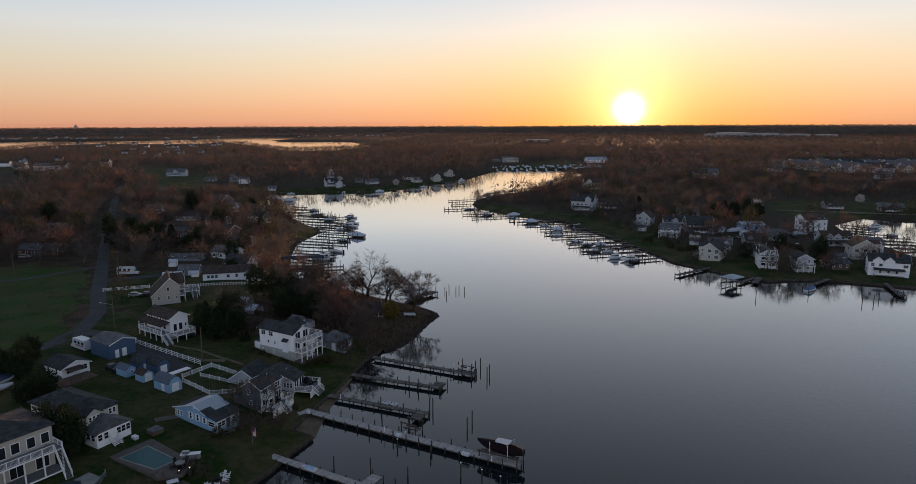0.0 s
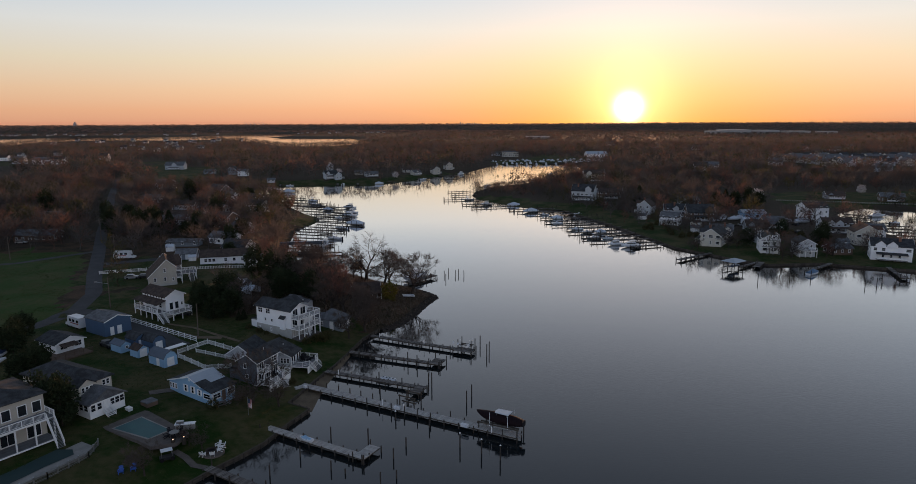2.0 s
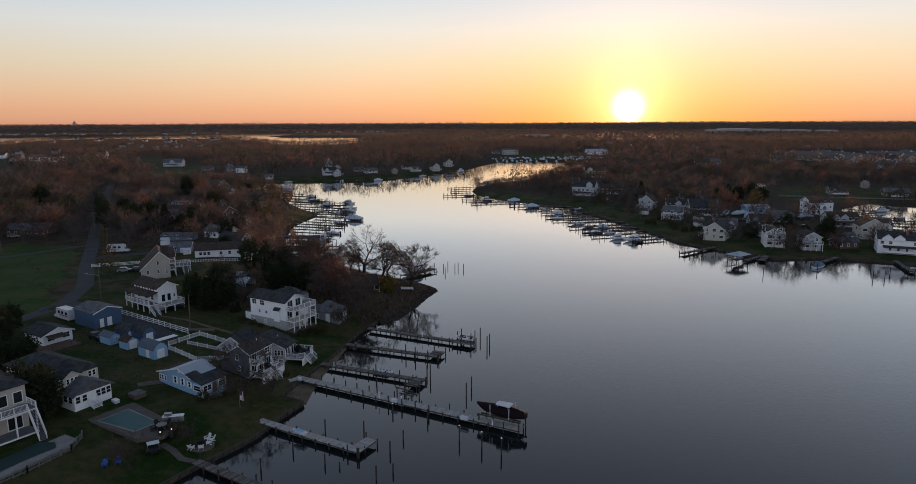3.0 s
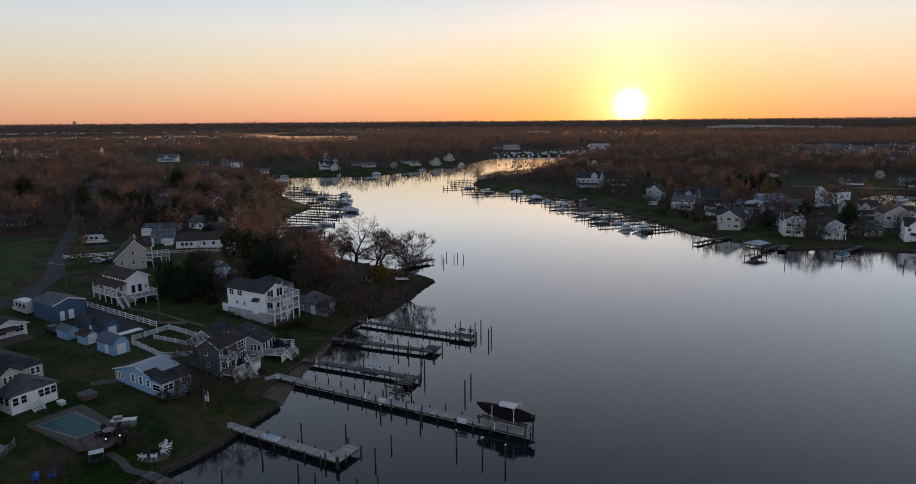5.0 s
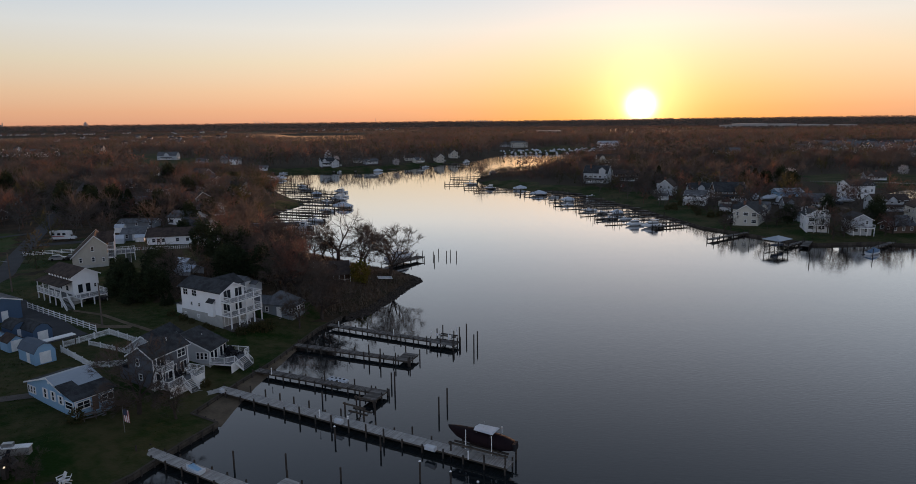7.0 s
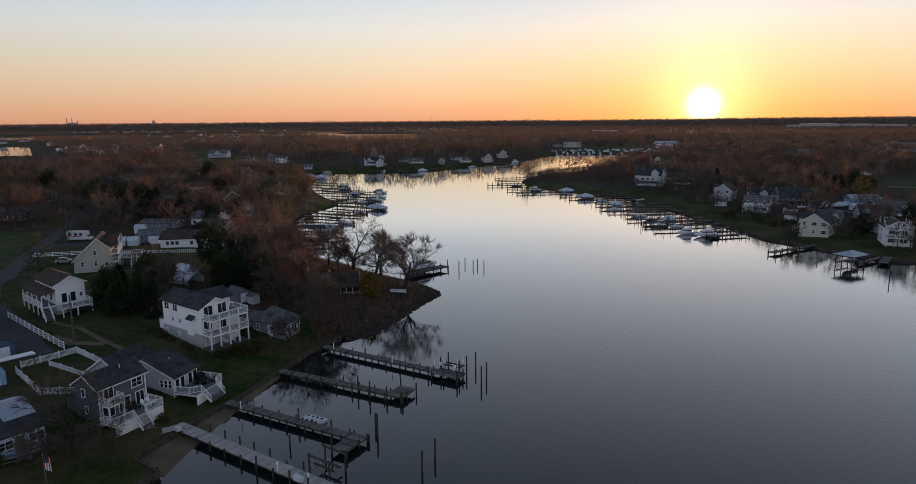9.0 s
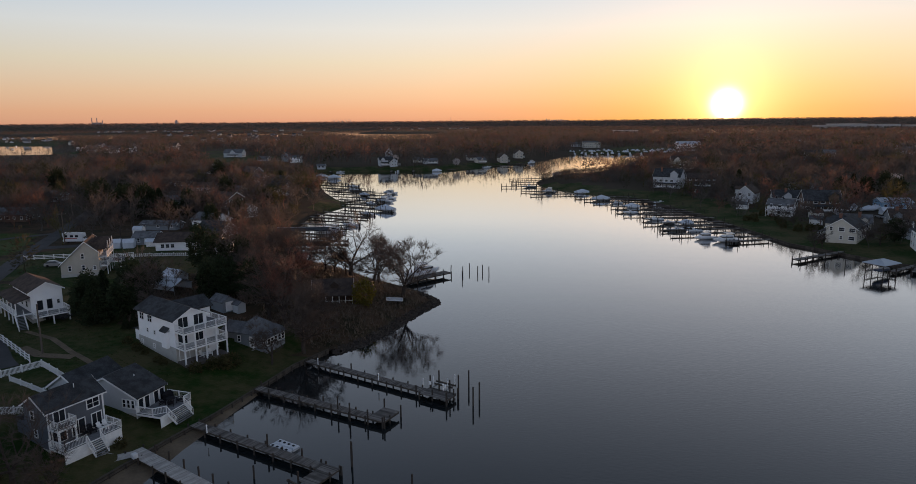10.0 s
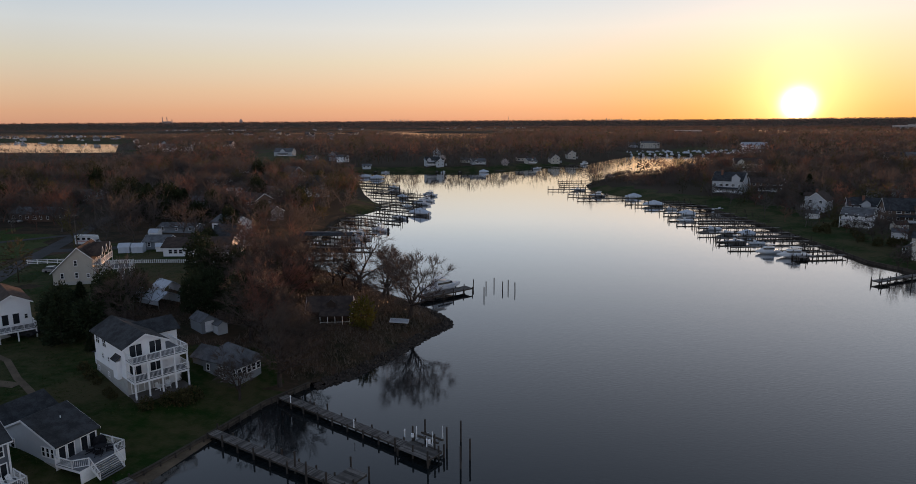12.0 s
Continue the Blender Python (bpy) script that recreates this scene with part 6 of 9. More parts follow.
for z in (1.4, 3.9):
    for u, v, a in ((9.85, -7.3, 90), (9.2, -8.75, 41)):
        f, p = window_meshes(1.1, 1.7, 2)
        ob = part("window", f, None, G, local=Matrix.Translation((u, v, z)) @ Matrix.Rotation(radians(a), 4, "Z"))
        part("pane", p, None, ob)
slab("patio", [(-71.5, 95.5), (-69.5, 102.0), (-66.2, 104.6), (-60.6, 101.6), (-60.2, 98.6), (-66.5, 86.5), (-73, 86)], "concrete", "pale concrete terrace round a covered pool", "patio", 3.62, 0.6)
single("swimming_pool", Build().face([(x, y, 3.70) for x, y in ((-70.6, 92), (-69.0, 97.2), (-66.6, 100.2), (-63.2, 100.3), (-62.0, 98.6), (-64.2, 95.0), (-67.2, 88.5), (-70.0, 88.2))]).box(0, 0, 0, 0.01, 0.01, 0.01, Matrix.Translation((-66, 96, 3.3))), "pool_dark", "free-form swimming pool under a dark green cover", "swimming pool")
picket_fence([(-60.0, 102.2), (-59.5, 98.4), (-62.2, 92.0), (-66.2, 85.5)], "grey metal pool fence beside a terrace", 1.2, 1.8, "steel", 0.14, 0.03)

# ---- smaller houses and outbuildings of the near lots ----
Hh = house("low white bungalow with a dark raised deck", -92.9, 147.4, -31, 7.6, 6.4, 2.5, 3.7, "white_wall", "roof_dark", windows=row("E", (-1.5, 1.8), 1.6, 1.6, 1.3, 2) + row("S", (-2, 1.5), 1.5), doors=(("E", 0.2, 0.1),))
deck(Hh, 3.82, -5.8, 8.6, 2.4, 0.3, (), [(8.5, -5.7, -1), (8.5, 2.3, -1), (8.5, -1.7, -1)], "brown_wall", "brown_wall")
deck(Hh, 0.6, -5.8, 3.8, -3.22, 0.3, (), [(0.7, -5.7, -1)], "brown_wall", "brown_wall")
rb = Build()
railing(rb, (0.6, -5.8), (8.6, -5.8), 0.3)
railing(rb, (8.6, -5.8), (8.6, 2.4), 0.3)
part("railing", rb, "brown_wall", Hh)
part("awning", Build().loft([[(3.82, -2.6, 2.3), (6.2, -2.6, 2.0), (6.2, 1.0, 2.0), (3.82, 1.0, 2.3)], [(3.82, -2.6, 2.4), (6.2, -2.6, 2.1), (6.2, 1.0, 2.1), (3.82, 1.0, 2.4)]]), "roof_brown", Hh)
garage = house("large dark blue metal-clad garage with white doors", -88.8, 160.7, -32, 8.6, 6.8, 3.75, 4.85, "navy_wall", "roof_grey", doors=(("E", -1.6, 0.05, 0.8, 2.0), ("E", 0.3, 0.05, 1.0, 2.0)), name="garage", category="garage", over=0.25)
shed("small light blue garden shed with a window", -78.3, 146.0, -33, 4.2, 2.4, 1.8, 2.6, wins=(("E", 0.3, 1.2, 0.7, 0.7, 1),), doors=())
shed("small light blue shed beside other sheds", -72.4, 142.7, -33, 3.2, 2.6, 1.8, 2.7, roof="roof_brown", doors=("E",))
shed("long light blue gambrel-roofed shed with white doors", -64.8, 137.7, -33, 5.6, 3.2, 1.9, 3.3, gambrel=True, doors=("S", "E"))
shed("dark blue gambrel-roofed shed", -76.2, 149.4, -33, 4.4, 3.2, 2.0, 3.2, "navy_wall", "roof_dark", True, ("E",))
shed("dark blue gambrel-roofed shed with a dark roof", -71.9, 148.2, -33, 5.2, 3.2, 2.0, 3.3, "navy_wall", "roof_dark", True, ("E",))
can = thing("canopy", "white flat canopy on posts beside the sheds", "canopy", pose(-64.6, 142.6, 4.0, 0, 0, 56))
part("canopy_top", Build().box(-2.9, -0.8, 2.2, 2.9, 0.8, 2.32), "white", can)
for sx in (-2.7, 2.7):
    for sy in (-0.7, 0.7):
        part("post", Build().box(sx - 0.06, sy - 0.06, -0.2, sx + 0.06, sy + 0.06, 2.2), "pole_wood", can)

# ---- white raised house ----
K = house("white raised house with an upper storey and long porches", -81.4, 176.0, -35, 11.2, 5.4, 6.2, 7.6, "white_wall", "roof_brown", z=4.1, windows=row("S", (-4.2, -3.0, -1.4, -0.2, 1.4, 2.6, 3.8), 5.5, 0.8, 1.0) + row("S", (-3.5, 0, 3), 3.5, 1.3, 1.3, 1) + row("E", (-1.2, 0.4), 3.4, 1.1, 2.0, 1) + row("E", (1.9,), 3.6, 0.6, 0.9))
part("porch_roof", Build().loft([[(-5.9, -5.5, 4.5), (5.9, -5.5, 4.5), (5.9, -2.75, 5.2), (-5.9, -2.75, 5.2)], [(-5.9, -5.5, 4.65), (5.9, -5.5, 4.65), (5.9, -2.75, 5.35), (-5.9, -2.75, 5.35)]]), "roof_brown", K)
deck(K, -5.6, -5.3, 5.6, -2.75, 2.3, [((-5.6, -2.75), (-5.6, -5.3)), ((-5.6, -5.3), (5.6, -5.3))], [(-5.5 + 2.75 * k, -5.2, -0.3) for k in range(5)])
for k in range(5):
    part("porch_post", Build().box(-5.55 + 2.75 * k, -5.25, 2.3, -5.4 + 2.75 * k, -5.1, 4.6), "white", K)
deck(K, 5.65, -2.75, 8.8, 2.8, 2.1, [((8.8, -2.75), (8.8, 2.8)), ((8.8, 2.8), (5.65, 2.8)), ((7.0, -2.75), (8.8, -2.75))], [(8.7, -2.65, -0.3), (8.7, 2.7, -0.3), (8.7, 0, -0.3)])
stairs(K, (5.6, -4.8, 2.2), (9.6, -5.2, -0.1), 1.4)
part("underfloor", Build().box(-5.65, -2.755, -0.5, 5.65, 2.75, 0.9), "block", K)

# ---- beige gabled house facing the sunset ----
L_ = thing("house", "beige house with a long side roof and a stacked balcony", "house", pose(-97.3, 210.4, 4.6, 0, 0, 117) @ Matrix.Diagonal((0.9, 0.8, 1.0, 1.0)))
part("wall", gable_body(Build(), 12.5, 10.4, -0.6, 5.9, 8.4, -1.7, 2.9), "beige_wall", L_)
roof_l = Build()
for ye, ze in ((-5.6, 5.65), (5.75, 2.75)):
    roof_l.loft([[(x, ye, ze), (x, -1.7, 8.43), (x, -1.7, 8.62), (x, ye, ze + 0.2)] for x in (-6.7, 6.7)])
part("roof", roof_l, "roof_brown", L_)
for sx in (-1, 1):
    part("fascia", Build().loft([[(sx * 6.73 - 0.03, y, z - 0.1), (sx * 6.73 + 0.03, y, z - 0.1), (sx * 6.73 + 0.03, y, z + 0.16), (sx * 6.73 - 0.03, y, z + 0.16)] for y, z in ((-5.6, 5.72), (-1.7, 8.52), (5.75, 2.82))]), "white", L_)
part("foundation", Build().box(-6.31, -5.26, -0.8, 6.31, 5.26, 0.8), "block", L_)
for w in row("W", (0.9,), 5.0, 0.9, 1.3) + row("W", (0.9, -2.8), 2.2, 0.9, 1.3) + row("W", (3.9,), 2.0, 0.8, 1.0) + row("S", (-4, -1, 2, 4.6), 2.4, 1.2, 1.8) + row("S", (-4, -1, 2, 4.6), 5.0, 1.2, 1.4):
    window(L_, 12.5, 10.4, *w)
for u in (-3.9, -0.2, 3.5):
    lm = Matrix.Translation((u, -5.1, 0)) @ Matrix.Rotation(radians(-90), 4, "Z")
    part("cross_gable", gable_body(Build(), 4.4, 2.1, 6.3, 6.6, 8.2), "beige_wall", L_, local=lm)
    part("cross_gable_roof", roof_slabs(Build(), 4.4, 2.1, 6.6, 8.2, 0.25, 0.15), "roof_brown", L_, local=lm)
    part("gable_trim", Build().bar((u - 1.2, -7.6, 6.45), (u, -7.6, 8.3), 0.14, 0.06).bar((u + 1.2, -7.6, 6.45), (u, -7.6, 8.3), 0.14, 0.06), "white", L_)
deck(L_, -5.6, -7.4, 5.6, -5.25, 2.4, [((-5.6, -7.4), (5.6, -7.4)), ((-5.6, -5.3), (-5.6, -7.4))], [(-5.5, -7.3, -0.3), (-1.8, -7.3, -0.3), (1.8, -7.3, -0.3), (5.5, -7.3, -0.3)])
deck(L_, -0.2, -13.4, 4.8, -7.45, 2.35, [((4.8, -7.5), (4.8, -13.4)), ((4.8, -13.4), (-0.2, -13.4)), ((-0.2, -9.2), (-0.2, -7.5))], [(-0.1, -13.3, -0.3), (2.3, -13.3, -0.3), (4.7, -13.3, -0.3), (4.7, -10.4, -0.3), (-0.1, -10.4, -0.3)])
stairs(L_, (-0.2, -11.3, 2.35), (-4.2, -11.3, -0.1), 1.6)
for u in (-5.6, -2.0, 1.8, 5.45):
    part("porch_post", Build().box(u, -7.4, 2.4, u + 0.15, -7.25, 6.5), "white", L_)
deck(L_, -5.6, -7.4, 5.6, -5.25, 4.6, [((-5.6, -5.3), (-5.6, -7.4)), ((-5.6, -7.4), (5.6, -7.4))])

# ---- white ranch and its neighbours ----
M_ = house("long white ranch house with a brown roof", -87.5, 243.5, 14, 18.0, 8.0, 2.9, 4.8, "white_wall", "roof_brown", windows=row("S", (-7, -5.6, -4.2, 0, 3, 6), 1.6, 1.1, 1.2))
house("small white sunroom building with arched windows", -76.6, 240.6, 14, 6.2, 4.4, 2.4, 3.4, "white_wall", "roof_grey", windows=row("S", (-2, -0.7, 0.7, 2), 1.3, 0.8, 1.3), z=gz(-78, 236))
house("grey outbuilding with a white door", -104.3, 248.3, 10, 7.0, 5.0, 2.4, 3.8, "grey_wall", "roof_grey", windows=row("S", (-2,), 1.5), doors=(("S", 0.6, 0.1, 1.6, 2.0),))
house("long low grey barn behind the houses", -116.5, 275.5, 2, 13.0, 5.5, 1.9, 2.9, "grey_wall", "roof_grey", windows=row("S", (-5, 0, 5), 1.5))
shed("white canvas garden shed beside a driveway", -110.0, 240.8, 20, 3.0, 3.0, 1.6, 2.6, "canvas", "canvas", True, ())
shed("white canvas garden shed next to its twin", -106.3, 241.6, 20, 3.0, 3.0, 1.6, 2.6, "canvas", "canvas", True, ())
shed("white dome-roofed storage shed", -117.5, 263.6, 10, 3.0, 3.0, 1.7, 2.8, "white", "canvas", True, ())
shed("low white shed in a yard", -101.0, 244.6, 20, 2.6, 2.4, 1.5, 2.2, "white", "canvas", False, ())
for i, (x, y, yaw, L, W, e, r, wall, roof, n, lab) in enumerate((
    (-188, 290, 5, 17, 9, 2.8, 4.8, "brown_wall", "roof_grey", 1, "low brown ranch house among trees"),
    (-221, 350, 10, 14, 9, 2.8, 4.8, "pale_grey_wall", "roof_grey", 1, "pale ranch house half hidden by trees"),
    (-148, 336, 8, 15, 8, 2.8, 4.6, "pale_grey_wall", "roof_grey", 1, "pale single-storey house in the woods"),
    (-150, 352, 8, 16, 8, 2.8, 4.8, "cream_wall", "roof_brown", 1, "cream single-storey house in the woods"),
    (-118, 326, -20, 12, 9, 5.2, 7.6, "brown_wall", "roof_brown", 2, "brown two-storey house with white trim"),
    (-104, 312, -20, 9, 7, 3.0, 5.0, "pale_grey_wall", "roof_grey", 1, "pale cottage with a gabled end"),
    (-89, 262, -15, 10, 8, 3.4, 6.0, "pale_grey_wall", "roof_dark", 1, "grey gabled house beside the cove"),
    (-102, 283, -20, 11, 8, 3.0, 5.0, "white_wall", "roof_grey", 1, "white cottage among bare trees"),
    (-167, 459, -35, 14, 10, 5.0, 9.0, "grey_wall", "roof_dark", 2, "grey house with a steep dark gable"),
    (-151, 435, -35, 10, 8, 3.6, 6.2, "white_wall", "roof_grey", 2, "white house near the cove docks"),
    (-133, 420, -20, 12, 9, 4.6, 7.2, "red_wall", "roof_dark", 2, "red-sided house near the cove"),
    (-118, 385, -25, 11, 8, 4.4, 6.8, "white_wall", "roof_dark", 2, "white house with a waterside deck"),
    (-140, 378, -20, 12, 8, 3.0, 5.0, "cream_wall", "roof_grey", 1, "cream bungalow among trees"),
    (-200, 430, -10, 12, 9, 3.0, 5.2, "white_wall", "roof_grey", 1, "white bungalow among trees"),
    (-165, 395, 0, 13, 8, 3.0, 5.0, "pale_grey_wall", "roof_brown", 1, "pale bungalow beside the road"),
    (-232, 520, -10, 13, 9, 4.8, 7.4, "white_wall", "roof_grey", 2, "white house near the creek head"),
)):
    house(lab, x, y, yaw, L, W, e, r, wall, roof, auto_windows(L, W, n, i + 40, yaw))
P_ = house("small dark brown cottage with a screened porch on the wooded point", -28.6, 197.6, 16, 8.0, 5.2, 2.5, 4.5, "dark_brown_wall", "roof_brown", z=2.9, windows=row("E", (0,), 1.5, 0.9, 1.1) + row("W", (0,), 1.5))
part("porch_roof", Build().loft([[(-1.6, -5.2, 2.1), (4.3, -5.2, 2.1), (4.3, -2.62, 2.75), (-1.6, -2.62, 2.75)], [(-1.6, -5.2, 2.22), (4.3, -5.2, 2.22), (4.3, -2.62, 2.87), (-1.6, -2.62, 2.87)]]), "roof_brown", P_)
part("porch_floor", Build().box(-1.5, -5.0, -0.6, 4.2, -2.62, 0.15), "brown_wall", P_)
for k in range(5):
    part("porch_post", Build().box(-1.45 + 1.38 * k, -5.0, 0.15, -1.35 + 1.38 * k, -4.9, 2.15), "white", P_)
part("porch_screen", Build().box(-1.4, -4.93, 0.9, 4.1, -4.9, 0.98).box(-1.4, -4.93, 0.15, 4.1, -4.91, 0.25), "white", P_)
part("dormer_wall", gable_body(Build(), 1.6, 1.5, 3.2, 3.9, 4.5), "dark_brown_wall", P_, local=Matrix.Translation((0.4, -1.5, 0)) @ Matrix.Rotation(radians(-90), 4, "Z"))
part("dormer_roof", roof_slabs(Build(), 1.6, 1.5, 3.9, 4.5, 0.2, 0.1), "roof_brown", P_, local=Matrix.Translation((0.4, -1.5, 0)) @ Matrix.Rotation(radians(-90), 4, "Z"))
shed("grey garden shed behind the white house", -46.6, 183.0, -30, 4.2, 3.0, 2.0, 3.0, "grey_wall", "roof_grey", False, ("E",))
shed("small pale grey storage shed", -43.0, 182.4, -30, 1.8, 1.8, 1.7, 2.2, "pale_grey_wall", "roof_grey", False, ())


def carport(x, y, yaw, L=7, W=5, label="white peaked boat tent on a lawn"):
    t = thing("tent", label, "tent", pose(x, y, gz(x, y), 0, 0, yaw), "boat tents")
    part("tent_roof", roof_slabs(Build(), L, W, 1.9, 3.1, 0.2, 0.06, 0.1), "canvas", t)
    part("tent_wall", Build().box(-L / 2, -W / 2 - 0.03, 0.9, L / 2, -W / 2, 1.9), "canvas", t)
    part("tent_wall", Build().box(-L / 2, W / 2, 0.4, L / 2, W / 2 + 0.03, 1.9), "canvas", t)
    for sx in (-1, 1):
        for sy in (-1, 1):
            part("pole", Build().tube((sx * L / 2, sy * W / 2, -0.2), (sx * L / 2, sy * W / 2, 1.95), 0.05, None, 6), "steel", t)
    return t


carport(-65.2, 194.6, -16, 8.2, 5.0)
carport(-68.6, 202.6, -25, 5.0, 3.6, "small white peaked boat tent on a lawn")

# ---- fences ----
rail_fence([(-86.7, 167.9), (-63.1, 151.8)])
picket_fence([(-64.0, 143.3), (-59.9, 150.5), (-50.6, 145.5)])
picket_fence([(-63.0, 141.1), (-54.7, 135.3), (-49.7, 137.0)])
picket_fence([(-60.4, 144.8), (-50.3, 141.3)], "low white picket fence dividing a garden plot", 0.9)
rail_fence([(-124.0, 221.5), (-110.0, 226.5)], "white solid-board fence along a garden", 1.2, 3)
picket_fence([(-104.4, 226.0), (-92, 229.5), (-76, 232.6), (-62, 240)], "long low white fence across the lawn", 1.0, 3.0, "white", 0.5, 0.45)

# ---- covered boat on its lift, dock furniture ----
lift = boat_lift(7.9, 113.0, -28, 7.6, 3.2, 1.75, 2.2, "timber boat lift holding a covered boat at a dock end")
for sx, sy in ((-1.7, -1.5), (1.9, -1.5), (1.9, 1.5)):
    part("guide_post", Build().tube((sx, sy, 1.6), (sx, sy, 4.2), 0.05, None, 6), "white", lift)
bt = thing("boat", "motorboat under a fitted dark cover with a white hardtop", "boat", pose(7.6, 113.1, 1.75, 0, 0, 152))
rings = []
for u, w, keel, sheer, crown in ((-0.53, 0.72, 0.62, 1.05, 1.15), (-0.48, 1.02, 0.30, 1.28, 1.55), (-0.35, 1.28, 0.16, 1.38, 1.95), (-0.15, 1.34, 0.12, 1.42, 2.10), (0.05, 1.32, 0.14, 1.48, 2.12), (0.22, 1.14, 0.26, 1.56, 1.95), (0.36, 0.82, 0.52, 1.66, 1.86), (0.47, 0.40, 0.95, 1.74, 1.84), (0.53, 0.07, 1.45, 1.78, 1.82)):
    x = u * 8.8
    rings.append([(x, 0, keel), (x, -w * 0.72, keel + 0.30), (x, -w, sheer), (x, -w * 0.55, (sheer + 2 * crown) / 3), (x, 0, crown), (x, w * 0.55, (sheer + 2 * crown) / 3), (x, w, sheer), (x, w * 0.72, keel + 0.30)])
part("boat_cover", smooth(Build().loft(rings).mesh("boat_cover", "maroon_cover")), None, bt)
part("hardtop", Build().loft([[(-2.1 * k, -1.0 * k, z), (0.55, -0.86 * k, z), (0.8 * k, 0, z), (0.55, 0.86 * k, z), (-2.1 * k, 1.0 * k, z)] for k, z in ((1.0, 2.32), (1.02, 2.40), (0.9, 2.48))]), "gel", bt)
sp = Build()
for sx, sy in ((-1.7, -0.8), (-1.7, 0.8), (0.3, -0.7), (0.3, 0.7)):
    sp.tube((sx, sy, 1.7), (sx, sy, 2.34), 0.03, None, 5)
sp.tube((-0.4, 0, 2.4), (-0.5, 0, 3.4), 0.02, 0.01, 5)
part("hardtop_leg", sp, "steel", bt)
part("outboard_motor", Build().loft([[(-4.9, -0.5, z), (-4.55, -0.5, z), (-4.55, 0.5, z), (-4.9, 0.5, z)] for z in (0.6, 1.5)]), "black", bt)
boat_lift(-9.6, 124.6, -29, 3.4, 2.6, 0.9, 2.6, "small open boat lift with pale guide poles")
empty = boat_lift(2.1, 157.4, -25, 3.6, 2.4, 1.3, 2.9, "empty timber boat lift with white guide posts beside a dock end", False)
for sx, sy in ((-1.3, -1.0), (1.3, -1.0), (1.3, 1.0)):
    part("guide_post", Build().tube((sx, sy, 1.1), (sx, sy, 3.0), 0.05, None, 6), "white", empty)
part("motor_box", Build().box(-1.9, -1.45, 1.5, -1.6, -1.2, 2.0).box(0.9, -1.45, 1.5, 1.2, -1.2, 2.0), "white", empty)


def dock_box(x, y, yaw, w=1.2, z=0.89):
    t = thing("dock_box", "white dock storage box standing on a dock", "dock box", pose(x, y, z, 0, 0, yaw), "dock boxes")
    part("box", Build().box(-w / 2, -0.3, 0, w / 2, 0.3, 0.5), "gel", t)
    part("lid", Build().loft([[(-w / 2 - 0.03, -0.33, 0.5), (w / 2 + 0.03, -0.33, 0.5), (w / 2 + 0.03, 0.33, 0.5), (-w / 2 - 0.03, 0.33, 0.5)], [(-w / 2 + 0.05, -0.25, 0.6), (w / 2 - 0.05, -0.25, 0.6), (w / 2 - 0.05, 0.25, 0.6), (-w / 2 + 0.05, 0.25, 0.6)]]), "gel", t)


dock_box(-12.0, 121.2, -29)
dock_box(1.2, 113.6, -29, 1.5)
dock_box(-32.4, 131.8, -29, 0.6)


def dock_post(x, y, h=1.0, z=1.1):
    single("dock_pedestal", Build().tube((0, 0, 0), (0, 0, h), 0.08, 0.07, 8).tube((0, 0, h), (0, 0, h + 0.18), 0.13, 0.04, 8), "white", "white power pedestal standing on a dock", "pedestal", Matrix.Translation((x, y, z)), "dock pedestals")


for p in ((-15.0, 122.6), (-10.6, 120.6), (6.0, 110.8), (-20.4, 164.0), (-8.6, 158.6), (-26.6, 138.6), (2.2, 155.6), (-1.2, 157.4)):
    dock_post(*p)
ski = thing("jet_ski", "pale blue and white jet ski on a dock", "jet ski", pose(-26.9, 108.2, 0.93, 0, 0, 150))
part("hull", Build().loft(hull_rings(2.9, 1.1, 0.6)), "gel", ski)
part("seat", Build().loft([[(u, -w, 0.5), (u, w, 0.5), (u, w * 0.7, h), (u, -w * 0.7, h)] for u, w, h in ((-1.1, 0.3, 0.7), (-0.2, 0.3, 0.85), (0.3, 0.35, 1.05), (1.0, 0.2, 0.65))]), "blue_wall", ski)
part("handlebar", Build().tube((0.2, -0.4, 1.15), (0.2, 0.4, 1.15), 0.03, None, 5), "black", ski)
pad = thing("float_platform", "white moulded drive-on float beside a dock", "float", pose(-15.8, 137.6, 0.15, 0, 0, -24))
for v in (-0.62, 0.62):
    part("float", Build().loft([[(-1.7, v - 0.55, -0.2), (1.7, v - 0.55, -0.2), (1.7, v + 0.55, -0.2), (-1.7, v + 0.55, -0.2)], [(-1.8, v - 0.58, 0.2), (1.8, v - 0.58, 0.2), (1.8, v + 0.58, 0.2), (-1.8, v + 0.58, 0.2)], [(-1.6, v - 0.45, 0.36), (1.6, v - 0.45, 0.36), (1.6, v + 0.45, 0.36), (-1.6, v + 0.45, 0.36)]]), "gel", pad)
    for k in range(4):
        part("roller", Build().box(-1.3 + 0.8 * k, v - 0.12, 0.36, -1.0 + 0.8 * k, v + 0.12, 0.46), "black", pad)

